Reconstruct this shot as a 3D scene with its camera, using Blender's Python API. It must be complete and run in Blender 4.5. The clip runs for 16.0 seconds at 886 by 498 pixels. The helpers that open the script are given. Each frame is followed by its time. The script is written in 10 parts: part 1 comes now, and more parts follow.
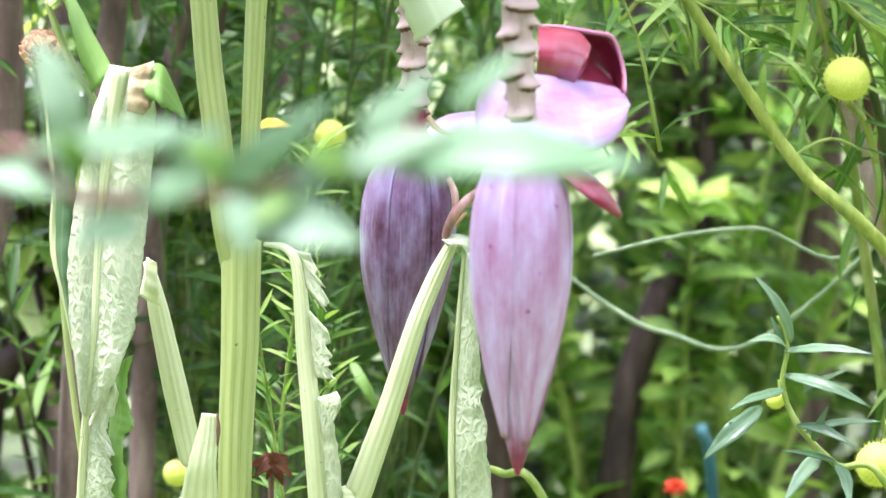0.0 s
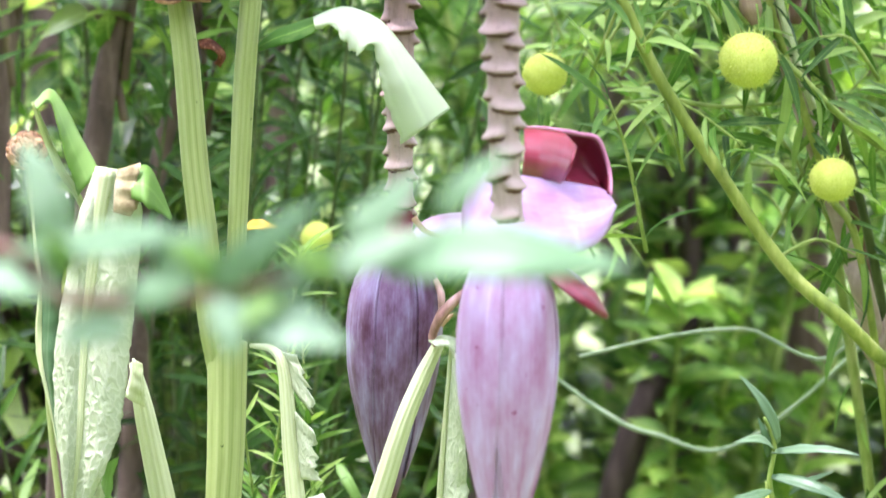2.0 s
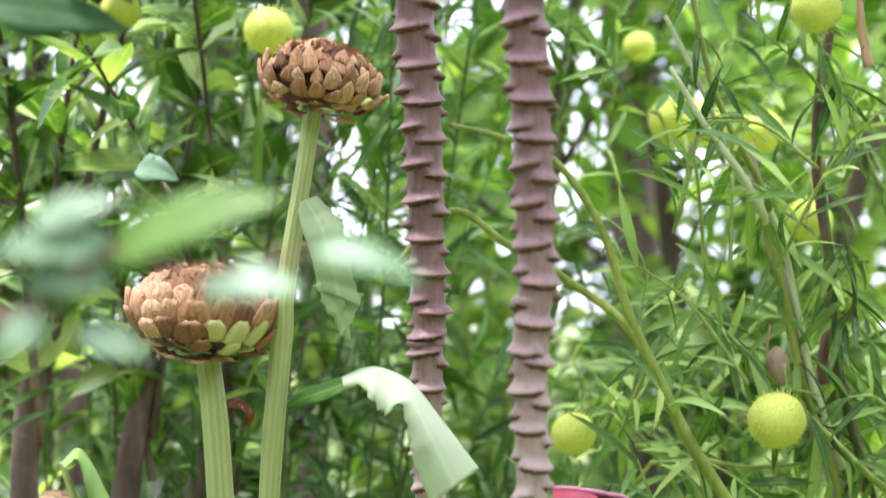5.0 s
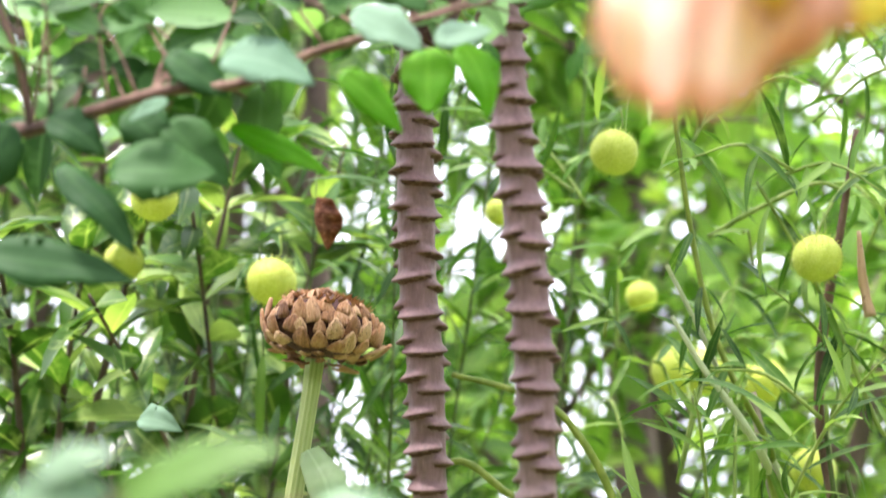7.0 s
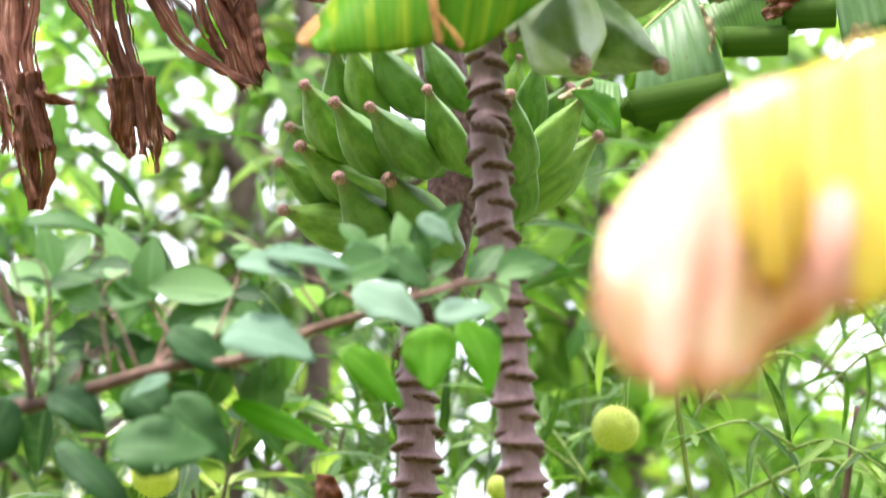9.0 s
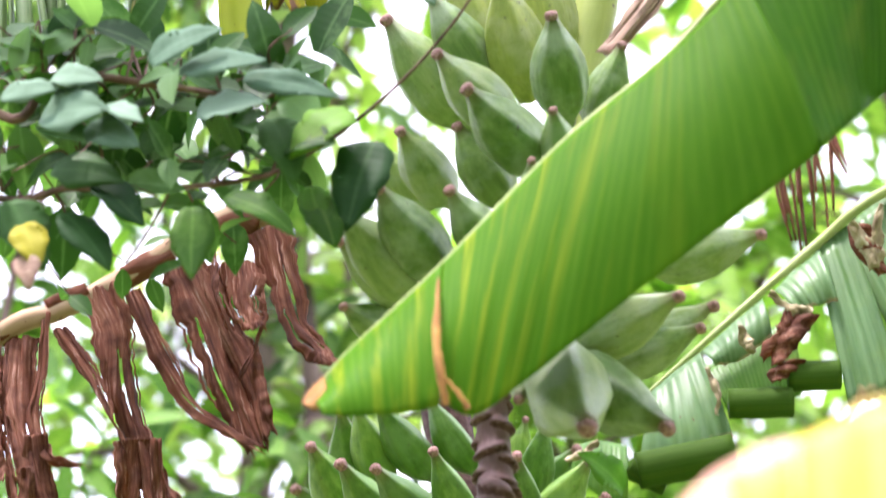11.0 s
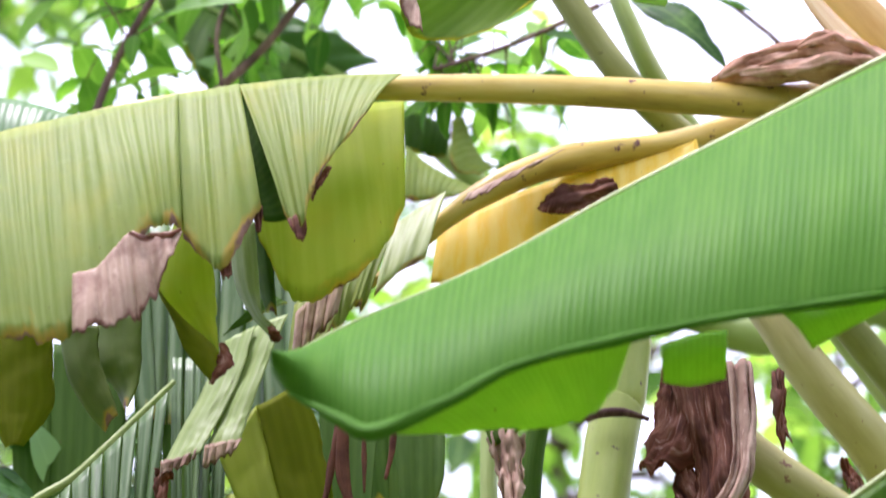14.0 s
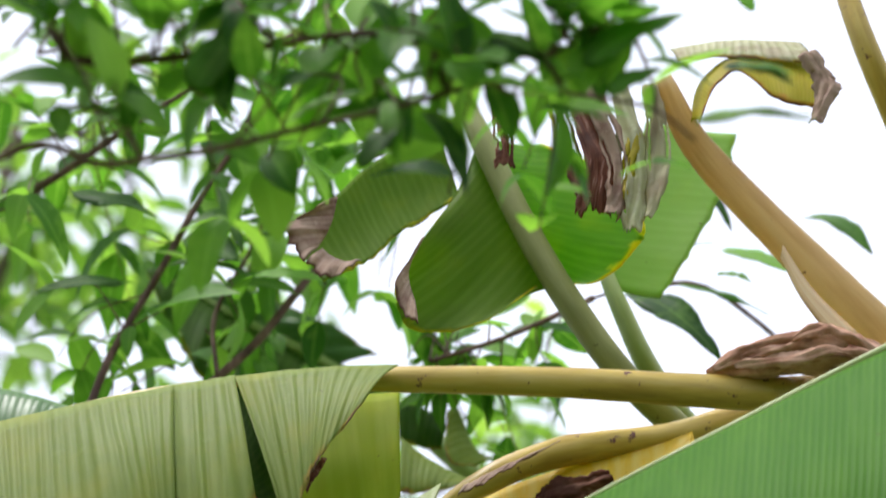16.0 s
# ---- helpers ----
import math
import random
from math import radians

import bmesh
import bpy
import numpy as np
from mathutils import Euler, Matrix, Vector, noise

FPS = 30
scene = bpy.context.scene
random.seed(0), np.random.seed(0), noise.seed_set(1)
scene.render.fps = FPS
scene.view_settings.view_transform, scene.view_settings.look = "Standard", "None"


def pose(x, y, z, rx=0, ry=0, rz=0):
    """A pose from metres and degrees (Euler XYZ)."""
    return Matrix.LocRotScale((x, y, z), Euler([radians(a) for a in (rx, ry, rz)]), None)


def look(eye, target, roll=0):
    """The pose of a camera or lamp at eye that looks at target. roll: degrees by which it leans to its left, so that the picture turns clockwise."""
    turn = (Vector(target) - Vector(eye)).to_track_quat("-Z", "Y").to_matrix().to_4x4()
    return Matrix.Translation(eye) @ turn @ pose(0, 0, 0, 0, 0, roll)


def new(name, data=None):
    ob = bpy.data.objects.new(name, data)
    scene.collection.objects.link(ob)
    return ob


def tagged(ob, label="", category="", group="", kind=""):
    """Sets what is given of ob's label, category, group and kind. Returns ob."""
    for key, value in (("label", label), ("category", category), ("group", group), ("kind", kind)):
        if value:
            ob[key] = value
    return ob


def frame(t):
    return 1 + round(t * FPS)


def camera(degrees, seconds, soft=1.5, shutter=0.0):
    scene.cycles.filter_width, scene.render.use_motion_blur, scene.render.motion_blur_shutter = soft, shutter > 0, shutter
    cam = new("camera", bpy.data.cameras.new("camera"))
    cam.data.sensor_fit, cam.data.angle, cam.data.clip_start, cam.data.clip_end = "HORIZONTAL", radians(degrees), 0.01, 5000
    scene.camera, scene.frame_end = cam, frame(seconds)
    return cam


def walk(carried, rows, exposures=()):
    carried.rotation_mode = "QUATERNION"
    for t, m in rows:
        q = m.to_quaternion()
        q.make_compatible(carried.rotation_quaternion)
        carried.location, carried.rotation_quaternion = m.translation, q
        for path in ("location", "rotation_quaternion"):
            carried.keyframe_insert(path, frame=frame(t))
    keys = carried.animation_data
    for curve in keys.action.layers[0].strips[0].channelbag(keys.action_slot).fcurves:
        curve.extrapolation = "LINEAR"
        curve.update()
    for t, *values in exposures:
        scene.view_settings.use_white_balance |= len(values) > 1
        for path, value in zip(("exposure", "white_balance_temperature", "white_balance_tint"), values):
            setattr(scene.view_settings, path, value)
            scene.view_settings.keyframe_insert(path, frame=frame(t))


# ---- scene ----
cam = camera(18.0, 16.0, soft=1.5, shutter=0.4)
EXPOSURES = [(0, 2.3, 5950, 27), (2, 2.25, 5950, 27), (3.5, 1.88, 5950, 27), (6, 1.85, 6350, 22), (8.5, 1.85, 6450, 21), (11, 1.8, 6250, 30), (12.5, 1.58, 5880, 36), (13.5, 1.05, 5900, 35), (14.5, 0.97, 6100, 26), (16, 0.12, 6300, 15)]
PATH = [
    (0, pose(0, 0, 1.5, 82.000, -0.009, 0.001)),
    (0.5, pose(0, 0, 1.5, 82.212, 0.031, -0.104)),
    (1, pose(0, 0, 1.5, 82.474, 0.009, -0.224)),
    (1.5, pose(0, 0, 1.5, 82.925, -0.025, -0.237)),
    (2, pose(0, 0, 1.5, 84.071, 0.010, -0.283)),
    (2.5, pose(0, 0, 1.5, 85.142, 0.008, -0.148)),
    (3, pose(0, 0, 1.5, 86.365, -0.025, -0.033)),
    (3.5, pose(0, 0, 1.5, 87.599, -0.013, 0.107)),
    (6, pose(0, 0, 1.5, 93.883, -0.029, 0.341)),
    (6.5, pose(0, 0, 1.5, 95.089, 0.030, 0.344)),
    (7, pose(0, 0, 1.5, 96.547, 0.029, 0.353)),
    (7.5, pose(0, 0, 1.5, 97.938, 0.014, 0.399)),
    (8, pose(0, 0, 1.5, 99.385, -0.023, 0.439)),
    (8.5, pose(0, 0, 1.5, 100.703, -0.024, 0.356)),
    (11, pose(0, 0, 1.5, 109.610, 0.001, 0.512)),
    (11.5, pose(0, 0, 1.5, 111.606, 0.019, 0.499)),
    (12, pose(0, 0, 1.5, 114.102, 0.009, 0.474)),
    (12.5, pose(0, 0, 1.5, 116.173, 0.022, 0.478)),
    (13, pose(0, 0, 1.5, 117.979, 0.010, 0.440)),
    (13.5, pose(0, 0, 1.5, 119.821, -0.017, 0.455)),
    (14, pose(0, 0, 1.5, 121.889, 0.039, 0.535)),
    (14.5, pose(0, 0, 1.5, 123.542, -0.018, 0.480)),
    (15, pose(0, 0, 1.5, 124.914, -0.057, 0.480)),
    (15.5, pose(0, 0, 1.5, 126.321, 0.015, 0.503)),
    (16, pose(0, 0, 1.5, 127.858, 0.001, 0.393)),
]
walk(cam, PATH, EXPOSURES)
cam.data.dof.use_dof = True
cam.data.dof.focus_distance = 2.62
cam.data.dof.aperture_fstop = 6.6

# ---- world, sun, exposure ----
world = bpy.data.worlds.new("overcast_sky")
scene.world = world
world.use_nodes = True
wn, wl = world.node_tree.nodes, world.node_tree.links
sky = wn.new("ShaderNodeTexSky")
sky.sky_type, sky.sun_disc = "NISHITA", False
sky.sun_elevation, sky.sun_rotation = radians(75), radians(250)
sky.air_density, sky.dust_density, sky.ozone_density = 1.0, 6.0, 1.0
cloud = wn.new("ShaderNodeMix")
cloud.data_type = "RGBA"
cloud.inputs[0].default_value = 0.88
cloud.inputs[7].default_value = (12.2, 12.9, 14.2, 1)
wl.new(sky.outputs[0], cloud.inputs[6])
bg = wn["Background"]
bg.inputs[1].default_value = 0.1
wl.new(cloud.outputs[2], bg.inputs[0])

sun_data = bpy.data.lights.new("sun", "SUN")
sun_data.energy, sun_data.angle, sun_data.color = 2.8, radians(10), (1.0, 0.96, 0.9)
sun = new("sun", sun_data)
sun.matrix_world = look((-1.6, -0.6, 6.5), (0, 0, 0))


# ---- materials ----
def nodes_of(name):
    m = bpy.data.materials.new(name)
    m.use_nodes = True
    return m, m.node_tree.nodes, m.node_tree.links


def ramp(n, stops):
    r = n.new("ShaderNodeValToRGB")
    while len(r.color_ramp.elements) < len(stops):
        r.color_ramp.elements.new(0.5)
    for e, (p, c) in zip(r.color_ramp.elements, stops):
        e.position, e.color = p, (*c, 1)
    return r


def mixc(n, l, fac, a, b, mode="MIX"):
    m = n.new("ShaderNodeMix")
    m.data_type, m.blend_type = "RGBA", mode
    for sock, v in ((0, fac), (6, a), (7, b)):
        if isinstance(v, bpy.types.NodeSocket):
            l.new(v, m.inputs[sock])
        elif sock == 0:
            m.inputs[0].default_value = v
        else:
            m.inputs[sock].default_value = (*v, 1)
    return m.outputs[2]


def noise_of(n, l, vec, scale, detail=4, rough=0.6):
    t = n.new("ShaderNodeTexNoise")
    t.inputs["Scale"].default_value, t.inputs["Detail"].default_value = scale, detail
    t.inputs["Roughness"].default_value = rough
    if vec is not None:
        l.new(vec, t.inputs["Vector"])
    return t.outputs[0]


def scaled(n, l, vec, s):
    m = n.new("ShaderNodeMapping")
    m.inputs["Scale"].default_value = s
    l.new(vec, m.inputs[0])
    return m.outputs[0]


def step(n, l, v, a, b):
    m = n.new("ShaderNodeMapRange")
    m.inputs[1].default_value, m.inputs[2].default_value = a, b
    l.new(v, m.inputs[0])
    return m.outputs[0]


def math2(n, l, op, a, b):
    m = n.new("ShaderNodeMath")
    m.operation = op
    for i, v in ((0, a), (1, b)):
        if isinstance(v, bpy.types.NodeSocket):
            l.new(v, m.inputs[i])
        else:
            m.inputs[i].default_value = v
    return m.outputs[0]


def finish(m, n, l, col, rough, bump=None, strength=0.3, dist=0.002, trans=0.0, tcol=None, coat=0.0, spec=0.5):
    b = n["Principled BSDF"]
    l.new(col, b.inputs["Base Color"])
    b.inputs["Roughness"].default_value = rough
    b.inputs["Coat Weight"].default_value = coat
    b.inputs["Specular IOR Level"].default_value = spec
    if bump is not None:
        k = n.new("ShaderNodeBump")
        k.inputs["Strength"].default_value, k.inputs["Distance"].default_value = strength, dist
        l.new(bump, k.inputs["Height"])
        l.new(k.outputs[0], b.inputs["Normal"])
    if trans:
        t = n.new("ShaderNodeBsdfTranslucent")
        l.new(tcol if tcol is not None else col, t.inputs[0])
        x = n.new("ShaderNodeMixShader")
        x.inputs[0].default_value = trans
        l.new(b.outputs[0], x.inputs[1])
        l.new(t.outputs[0], x.inputs[2])
        l.new(x.outputs[0], n["Material Output"].inputs[0])
    return m


def rnd(n, island=True):
    if island == "both":
        m = n.new("ShaderNodeMath")
        m.operation = "ADD"
        n.id_data.links.new(n.new("ShaderNodeNewGeometry").outputs["Random Per Island"], m.inputs[0])
        n.id_data.links.new(n.new("ShaderNodeObjectInfo").outputs["Random"], m.inputs[1])
        w = n.new("ShaderNodeMath")
        w.operation = "FRACT"
        n.id_data.links.new(m.outputs[0], w.inputs[0])
        return w.outputs[0]
    if island:
        return n.new("ShaderNodeNewGeometry").outputs["Random Per Island"]
    return n.new("ShaderNodeObjectInfo").outputs["Random"]


def foliage_mat(name, dark, mid, light, rough=0.55, trans=0.4, blotch=30, spec=0.3, mid_at=0.55, cluster=0.0, glow=1.0):
    """Small leaves, each of its own tint, lighter along the midrib."""
    m, n, l = nodes_of(name)
    c = ramp(n, [(0.0, dark), (mid_at, mid), (1.0, light)])
    co = n.new("ShaderNodeTexCoord")
    tint = rnd(n, "both")
    # cluster: patchy tint that paints in dark gaps and lit clumps
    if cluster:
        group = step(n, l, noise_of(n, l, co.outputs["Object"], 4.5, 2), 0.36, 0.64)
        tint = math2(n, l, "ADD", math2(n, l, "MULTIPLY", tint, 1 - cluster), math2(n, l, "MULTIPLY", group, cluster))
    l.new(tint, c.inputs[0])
    nz = noise_of(n, l, co.outputs["Object"], blotch)
    col = mixc(n, l, math2(n, l, "MULTIPLY", step(n, l, nz, 0.52, 0.82), 0.6), c.outputs[0], light)
    sep = n.new("ShaderNodeSeparateXYZ")
    l.new(co.outputs["UV"], sep.inputs[0])
    rib = step(n, l, math2(n, l, "ABSOLUTE", math2(n, l, "SUBTRACT", sep.outputs[1], 0.5), 0), 0.07, 0.02)
    col = mixc(n, l, math2(n, l, "MULTIPLY", rib, 0.18), col, tuple(min(1, 1.3 * x + 0.02) for x in light))
    w = n.new("ShaderNodeTexWave")
    w.inputs["Scale"].default_value, w.inputs["Distortion"].default_value = 3.0, 1.5
    l.new(co.outputs["UV"], w.inputs[0])
    # glow lifts the transmitted colour, in place of stronger backlight
    through_light = mixc(n, l, 1.0, col, (1.25 * glow, 1.4 * glow, 0.55 * glow), "MULTIPLY")
    return finish(m, n, l, col, rough, w.outputs[1], 0.1, 0.001, trans, through_light, spec=spec)


def banana_leaf_mat(name, base, vein, tip_tint, dry=(0.2, 0.09, 0.045), dry_from=0.93, rough=0.42, trans=0.3, veins=60, patch=(0.5, 0.6, 0.05), patches=0.3, spec=0.5, relief=0.25, mottle=0.0, bands=(11, 1.3), fade=None, glow=1.0):
    """Banana blade: fine lateral veins across, dry torn rim; UV x runs along the midrib in metres, y from midrib (0) to rim (1)."""
    m, n, l = nodes_of(name)
    co = n.new("ShaderNodeTexCoord")
    uv = co.outputs["UV"]
    w = n.new("ShaderNodeTexWave")
    w.bands_direction = "X"
    w.inputs["Scale"].default_value, w.inputs["Distortion"].default_value = veins, 0.7
    w.inputs["Detail"].default_value, w.inputs["Detail Scale"].default_value = 2.0, 0.4
    l.new(uv, w.inputs[0])
    streak = noise_of(n, l, scaled(n, l, uv, (90, 2.2, 1)), 1.0, 3)
    broad = noise_of(n, l, scaled(n, l, uv, (*bands, 1)), 1.0, 3)
    uneven = step(n, l, noise_of(n, l, scaled(n, l, uv, (35, 0.8, 1)), 1.0, 2), 0.3, 0.8)
    col = mixc(n, l, math2(n, l, "MULTIPLY", math2(n, l, "MULTIPLY", step(n, l, w.outputs[1], 0.35, 0.95), math2(n, l, "ADD", math2(n, l, "MULTIPLY", uneven, 0.75), 0.2)), 0.6), base, vein)
    col = mixc(n, l, math2(n, l, "MULTIPLY", step(n, l, streak, 0.45, 0.72), 0.4), col, vein)
    amount = math2(n, l, "MULTIPLY", step(n, l, broad, 0.5, 0.75), patches)
    if fade:
        along = n.new("ShaderNodeSeparateXYZ")
        l.new(uv, along.inputs[0])
        amount = math2(n, l, "MULTIPLY", amount, step(n, l, along.outputs[0], fade[1], fade[0]))
    col = mixc(n, l, amount, col, patch)
    crinkle = noise_of(n, l, co.outputs["Object"], 55, 6)
    if mottle:
        col = mixc(n, l, math2(n, l, "MULTIPLY", step(n, l, noise_of(n, l, co.outputs["Object"], 38, 6), 0.48, 0.66), mottle), col, patch)
        col = mixc(n, l, math2(n, l, "MULTIPLY", step(n, l, crinkle, 0.62, 0.74), mottle), col, tuple(min(1, 1.25 * x + 0.04) for x in vein))
    sep = n.new("ShaderNodeSeparateXYZ")
    l.new(uv, sep.inputs[0])
    edge_n = noise_of(n, l, scaled(n, l, uv, (22, 3, 1)), 1.0, 4)
    e = math2(n, l, "ADD", sep.outputs[1], math2(n, l, "MULTIPLY", math2(n, l, "SUBTRACT", edge_n, 0.5), 0.55))
    col = mixc(n, l, step(n, l, e, dry_from - 0.07, dry_from), col, tip_tint)
    spots = noise_of(n, l, co.outputs["Object"], 140, 2)
    dryc = mixc(n, l, spots, tuple(x * 0.5 for x in dry), tuple(min(1, x * 1.7) for x in dry))
    col = mixc(n, l, step(n, l, e, dry_from, dry_from + 0.03), col, dryc)
    col = mixc(n, l, step(n, l, spots, 0.74, 0.8), col, (0.12, 0.07, 0.03))
    h = math2(n, l, "ADD", w.outputs[1], math2(n, l, "ADD", streak, math2(n, l, "MULTIPLY", crinkle, 3.0 * mottle)))
    # glow above 1 adds backlight to the blade's transmitted colour
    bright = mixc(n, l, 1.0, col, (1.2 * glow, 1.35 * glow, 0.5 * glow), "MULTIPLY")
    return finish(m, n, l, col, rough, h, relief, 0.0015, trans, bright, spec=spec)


def withered_mat(name, deep, mid, light, painted_highlight):
    """Dead leaf: fine uneven streaks along the strip (across UV x); dark blots and pale streaks put shade and
    highlights into the colour.
    """
    m, n, l = nodes_of(name)
    co = n.new("ShaderNodeTexCoord")
    uv = co.outputs["UV"]
    coarse = noise_of(n, l, scaled(n, l, uv, (110, 2.5, 1)), 1.0, 3)
    fine = noise_of(n, l, scaled(n, l, uv, (420, 5, 1)), 1.0, 4)
    blot = noise_of(n, l, co.outputs["Object"], 26, 5)
    mixed = math2(n, l, "ADD", math2(n, l, "MULTIPLY", coarse, 0.55), math2(n, l, "MULTIPLY", fine, 0.45))
    col = mixc(n, l, step(n, l, mixed, 0.34, 0.5), deep, mid)
    col = mixc(n, l, step(n, l, mixed, 0.5, 0.64), col, light)
    col = mixc(n, l, math2(n, l, "MULTIPLY", step(n, l, fine, 0.58, 0.72), step(n, l, blot, 0.42, 0.6)), col, painted_highlight)
    col = mixc(n, l, math2(n, l, "MULTIPLY", step(n, l, blot, 0.5, 0.36), 0.65), col, deep)
    glow = mixc(n, l, 1.0, col, (1.5, 0.9, 0.5), "MULTIPLY")
    h = math2(n, l, "ADD", mixed, math2(n, l, "MULTIPLY", blot, 0.6))
    return finish(m, n, l, col, 0.7, h, 0.45, 0.002, 0.4, glow, spec=0.2)


def fibre_mat(name, a, b, c, along=(30, 30, 3), rough=0.7, trans=0.0, strength=0.5, spec=0.3, blot=9, fine=0.4):
    """Stalks, bark and dry tissue: streaks along the local z axis with blotches."""
    m, n, l = nodes_of(name)
    co = n.new("ShaderNodeTexCoord").outputs["Object"]
    s = noise_of(n, l, scaled(n, l, co, along), 6.0, 5)
    f = noise_of(n, l, co, 60, 5)
    r = ramp(n, [(0.3, a), (0.52, b), (0.72, c)])
    l.new(s, r.inputs[0])
    col = mixc(n, l, math2(n, l, "MULTIPLY", step(n, l, noise_of(n, l, co, blot), 0.5, 0.7), 0.5), r.outputs[0], a)
    col = mixc(n, l, math2(n, l, "MULTIPLY", step(n, l, f, 0.55, 0.75), fine), col, c)
    return finish(m, n, l, col, rough, math2(n, l, "ADD", s, f), strength, 0.002, trans, spec=spec)


def uvstreak_mat(name, a, b, c, sx=60, sy=3, rough=0.55, trans=0.0, strength=0.4, spot=None, spec=0.4, speck=0.7, tight=0.23):
    """Streaks that run along UV y (along a stalk or bract)."""
    m, n, l = nodes_of(name)
    tc = n.new("ShaderNodeTexCoord")
    uv = tc.outputs["UV"]
    s = noise_of(n, l, scaled(n, l, uv, (sx, sy, 1)), 1.0, 5)
    big = noise_of(n, l, scaled(n, l, uv, (sx * 0.12, sy * 0.7, 1)), 1.0, 3)
    r = ramp(n, [(0.51 - tight, a), (0.51, b), (0.51 + tight, c)])
    l.new(math2(n, l, "ADD", math2(n, l, "MULTIPLY", s, 0.5), math2(n, l, "MULTIPLY", big, 0.5)), r.inputs[0])
    col = r.outputs[0]
    if spot:
        f = noise_of(n, l, tc.outputs["Object"], 75, 3)
        col = mixc(n, l, step(n, l, f, speck, speck + 0.05), col, spot)
    return finish(m, n, l, col, rough, s, strength, 0.0015, trans, spec=spec)


def bract_mat(name, bloom, flesh, deep, tip, amount=0.5, rough=0.42, tip_from=0.84):
    """Waxy bract: a lilac bloom rubbed off in patches down to the flesh, fine lines along it, dark towards the tip in points."""
    m, n, l = nodes_of(name)
    tc = n.new("ShaderNodeTexCoord")
    uv = tc.outputs["UV"]
    patch = noise_of(n, l, scaled(n, l, uv, (11, 4.5, 1)), 1.0, 5)
    line = noise_of(n, l, scaled(n, l, uv, (110, 2.2, 1)), 1.0, 4)
    fine = noise_of(n, l, scaled(n, l, uv, (34, 1.0, 1)), 1.0, 3)
    v = math2(n, l, "ADD", math2(n, l, "MULTIPLY", patch, 0.74), math2(n, l, "ADD", math2(n, l, "MULTIPLY", line, 0.14), math2(n, l, "MULTIPLY", fine, 0.12)))
    r = ramp(n, [(amount - 0.14, deep), (amount - 0.04, flesh), (amount + 0.06, tuple(0.5 * (a + b) for a, b in zip(flesh, bloom))), (amount + 0.15, bloom)])
    l.new(v, r.inputs[0])
    col = mixc(n, l, math2(n, l, "MULTIPLY", step(n, l, fine, 0.62, 0.7), 0.5), r.outputs[0], tuple(min(1, 1.25 * x + 0.06) for x in bloom))
    spots = noise_of(n, l, tc.outputs["Object"], 95, 2)
    col = mixc(n, l, step(n, l, spots, 0.72, 0.76), col, deep)
    sep = n.new("ShaderNodeSeparateXYZ")
    l.new(uv, sep.inputs[0])
    pts = math2(n, l, "ADD", sep.outputs[1], math2(n, l, "MULTIPLY", math2(n, l, "SUBTRACT", fine, 0.5), 0.3))
    col = mixc(n, l, step(n, l, pts, tip_from, tip_from + 0.1), col, tip)
    return finish(m, n, l, col, rough, math2(n, l, "ADD", line, fine), 0.2, 0.0012, 0.0, spec=0.45)


def ribbed_mat(name, groove, face, ridge, count=17, rough=0.5):
    """Ribbed stalk: thin pale ridges and dark grooves along it; UV x goes once round."""
    m, n, l = nodes_of(name)
    tc = n.new("ShaderNodeTexCoord")
    uv = tc.outputs["UV"]
    sep = n.new("ShaderNodeSeparateXYZ")
    l.new(uv, sep.inputs[0])
    drift = noise_of(n, l, scaled(n, l, uv, (4, 5, 1)), 1.0, 2)
    x = math2(n, l, "ADD", sep.outputs[0], math2(n, l, "MULTIPLY", drift, 0.03))
    saw = math2(n, l, "FRACT", math2(n, l, "MULTIPLY", x, float(count)), 0.0)
    peak = math2(n, l, "ABSOLUTE", math2(n, l, "SUBTRACT", saw, 0.5), 0.0)
    streak = noise_of(n, l, scaled(n, l, uv, (70, 5, 1)), 1.0, 4)
    big = noise_of(n, l, scaled(n, l, uv, (5, 6, 1)), 1.0, 3)
    col = mixc(n, l, step(n, l, streak, 0.3, 0.75), face, tuple(0.5 * (a + b) for a, b in zip(face, ridge)))
    col = mixc(n, l, math2(n, l, "MULTIPLY", step(n, l, peak, 0.16, 0.02), math2(n, l, "MULTIPLY", step(n, l, drift, 0.35, 0.65), 0.7)), col, groove)
    col = mixc(n, l, math2(n, l, "MULTIPLY", step(n, l, peak, 0.3, 0.46), 0.35), col, ridge)
    col = mixc(n, l, math2(n, l, "MULTIPLY", step(n, l, big, 0.5, 0.72), 0.45), col, groove)
    f = noise_of(n, l, tc.outputs["Object"], 110, 3)
    col = mixc(n, l, step(n, l, f, 0.7, 0.76), col, tuple(0.55 * x for x in groove))
    h = math2(n, l, "ADD", math2(n, l, "MULTIPLY", peak, 1.5), streak)
    return finish(m, n, l, col, rough, h, 0.5, 0.0016, spec=0.4)


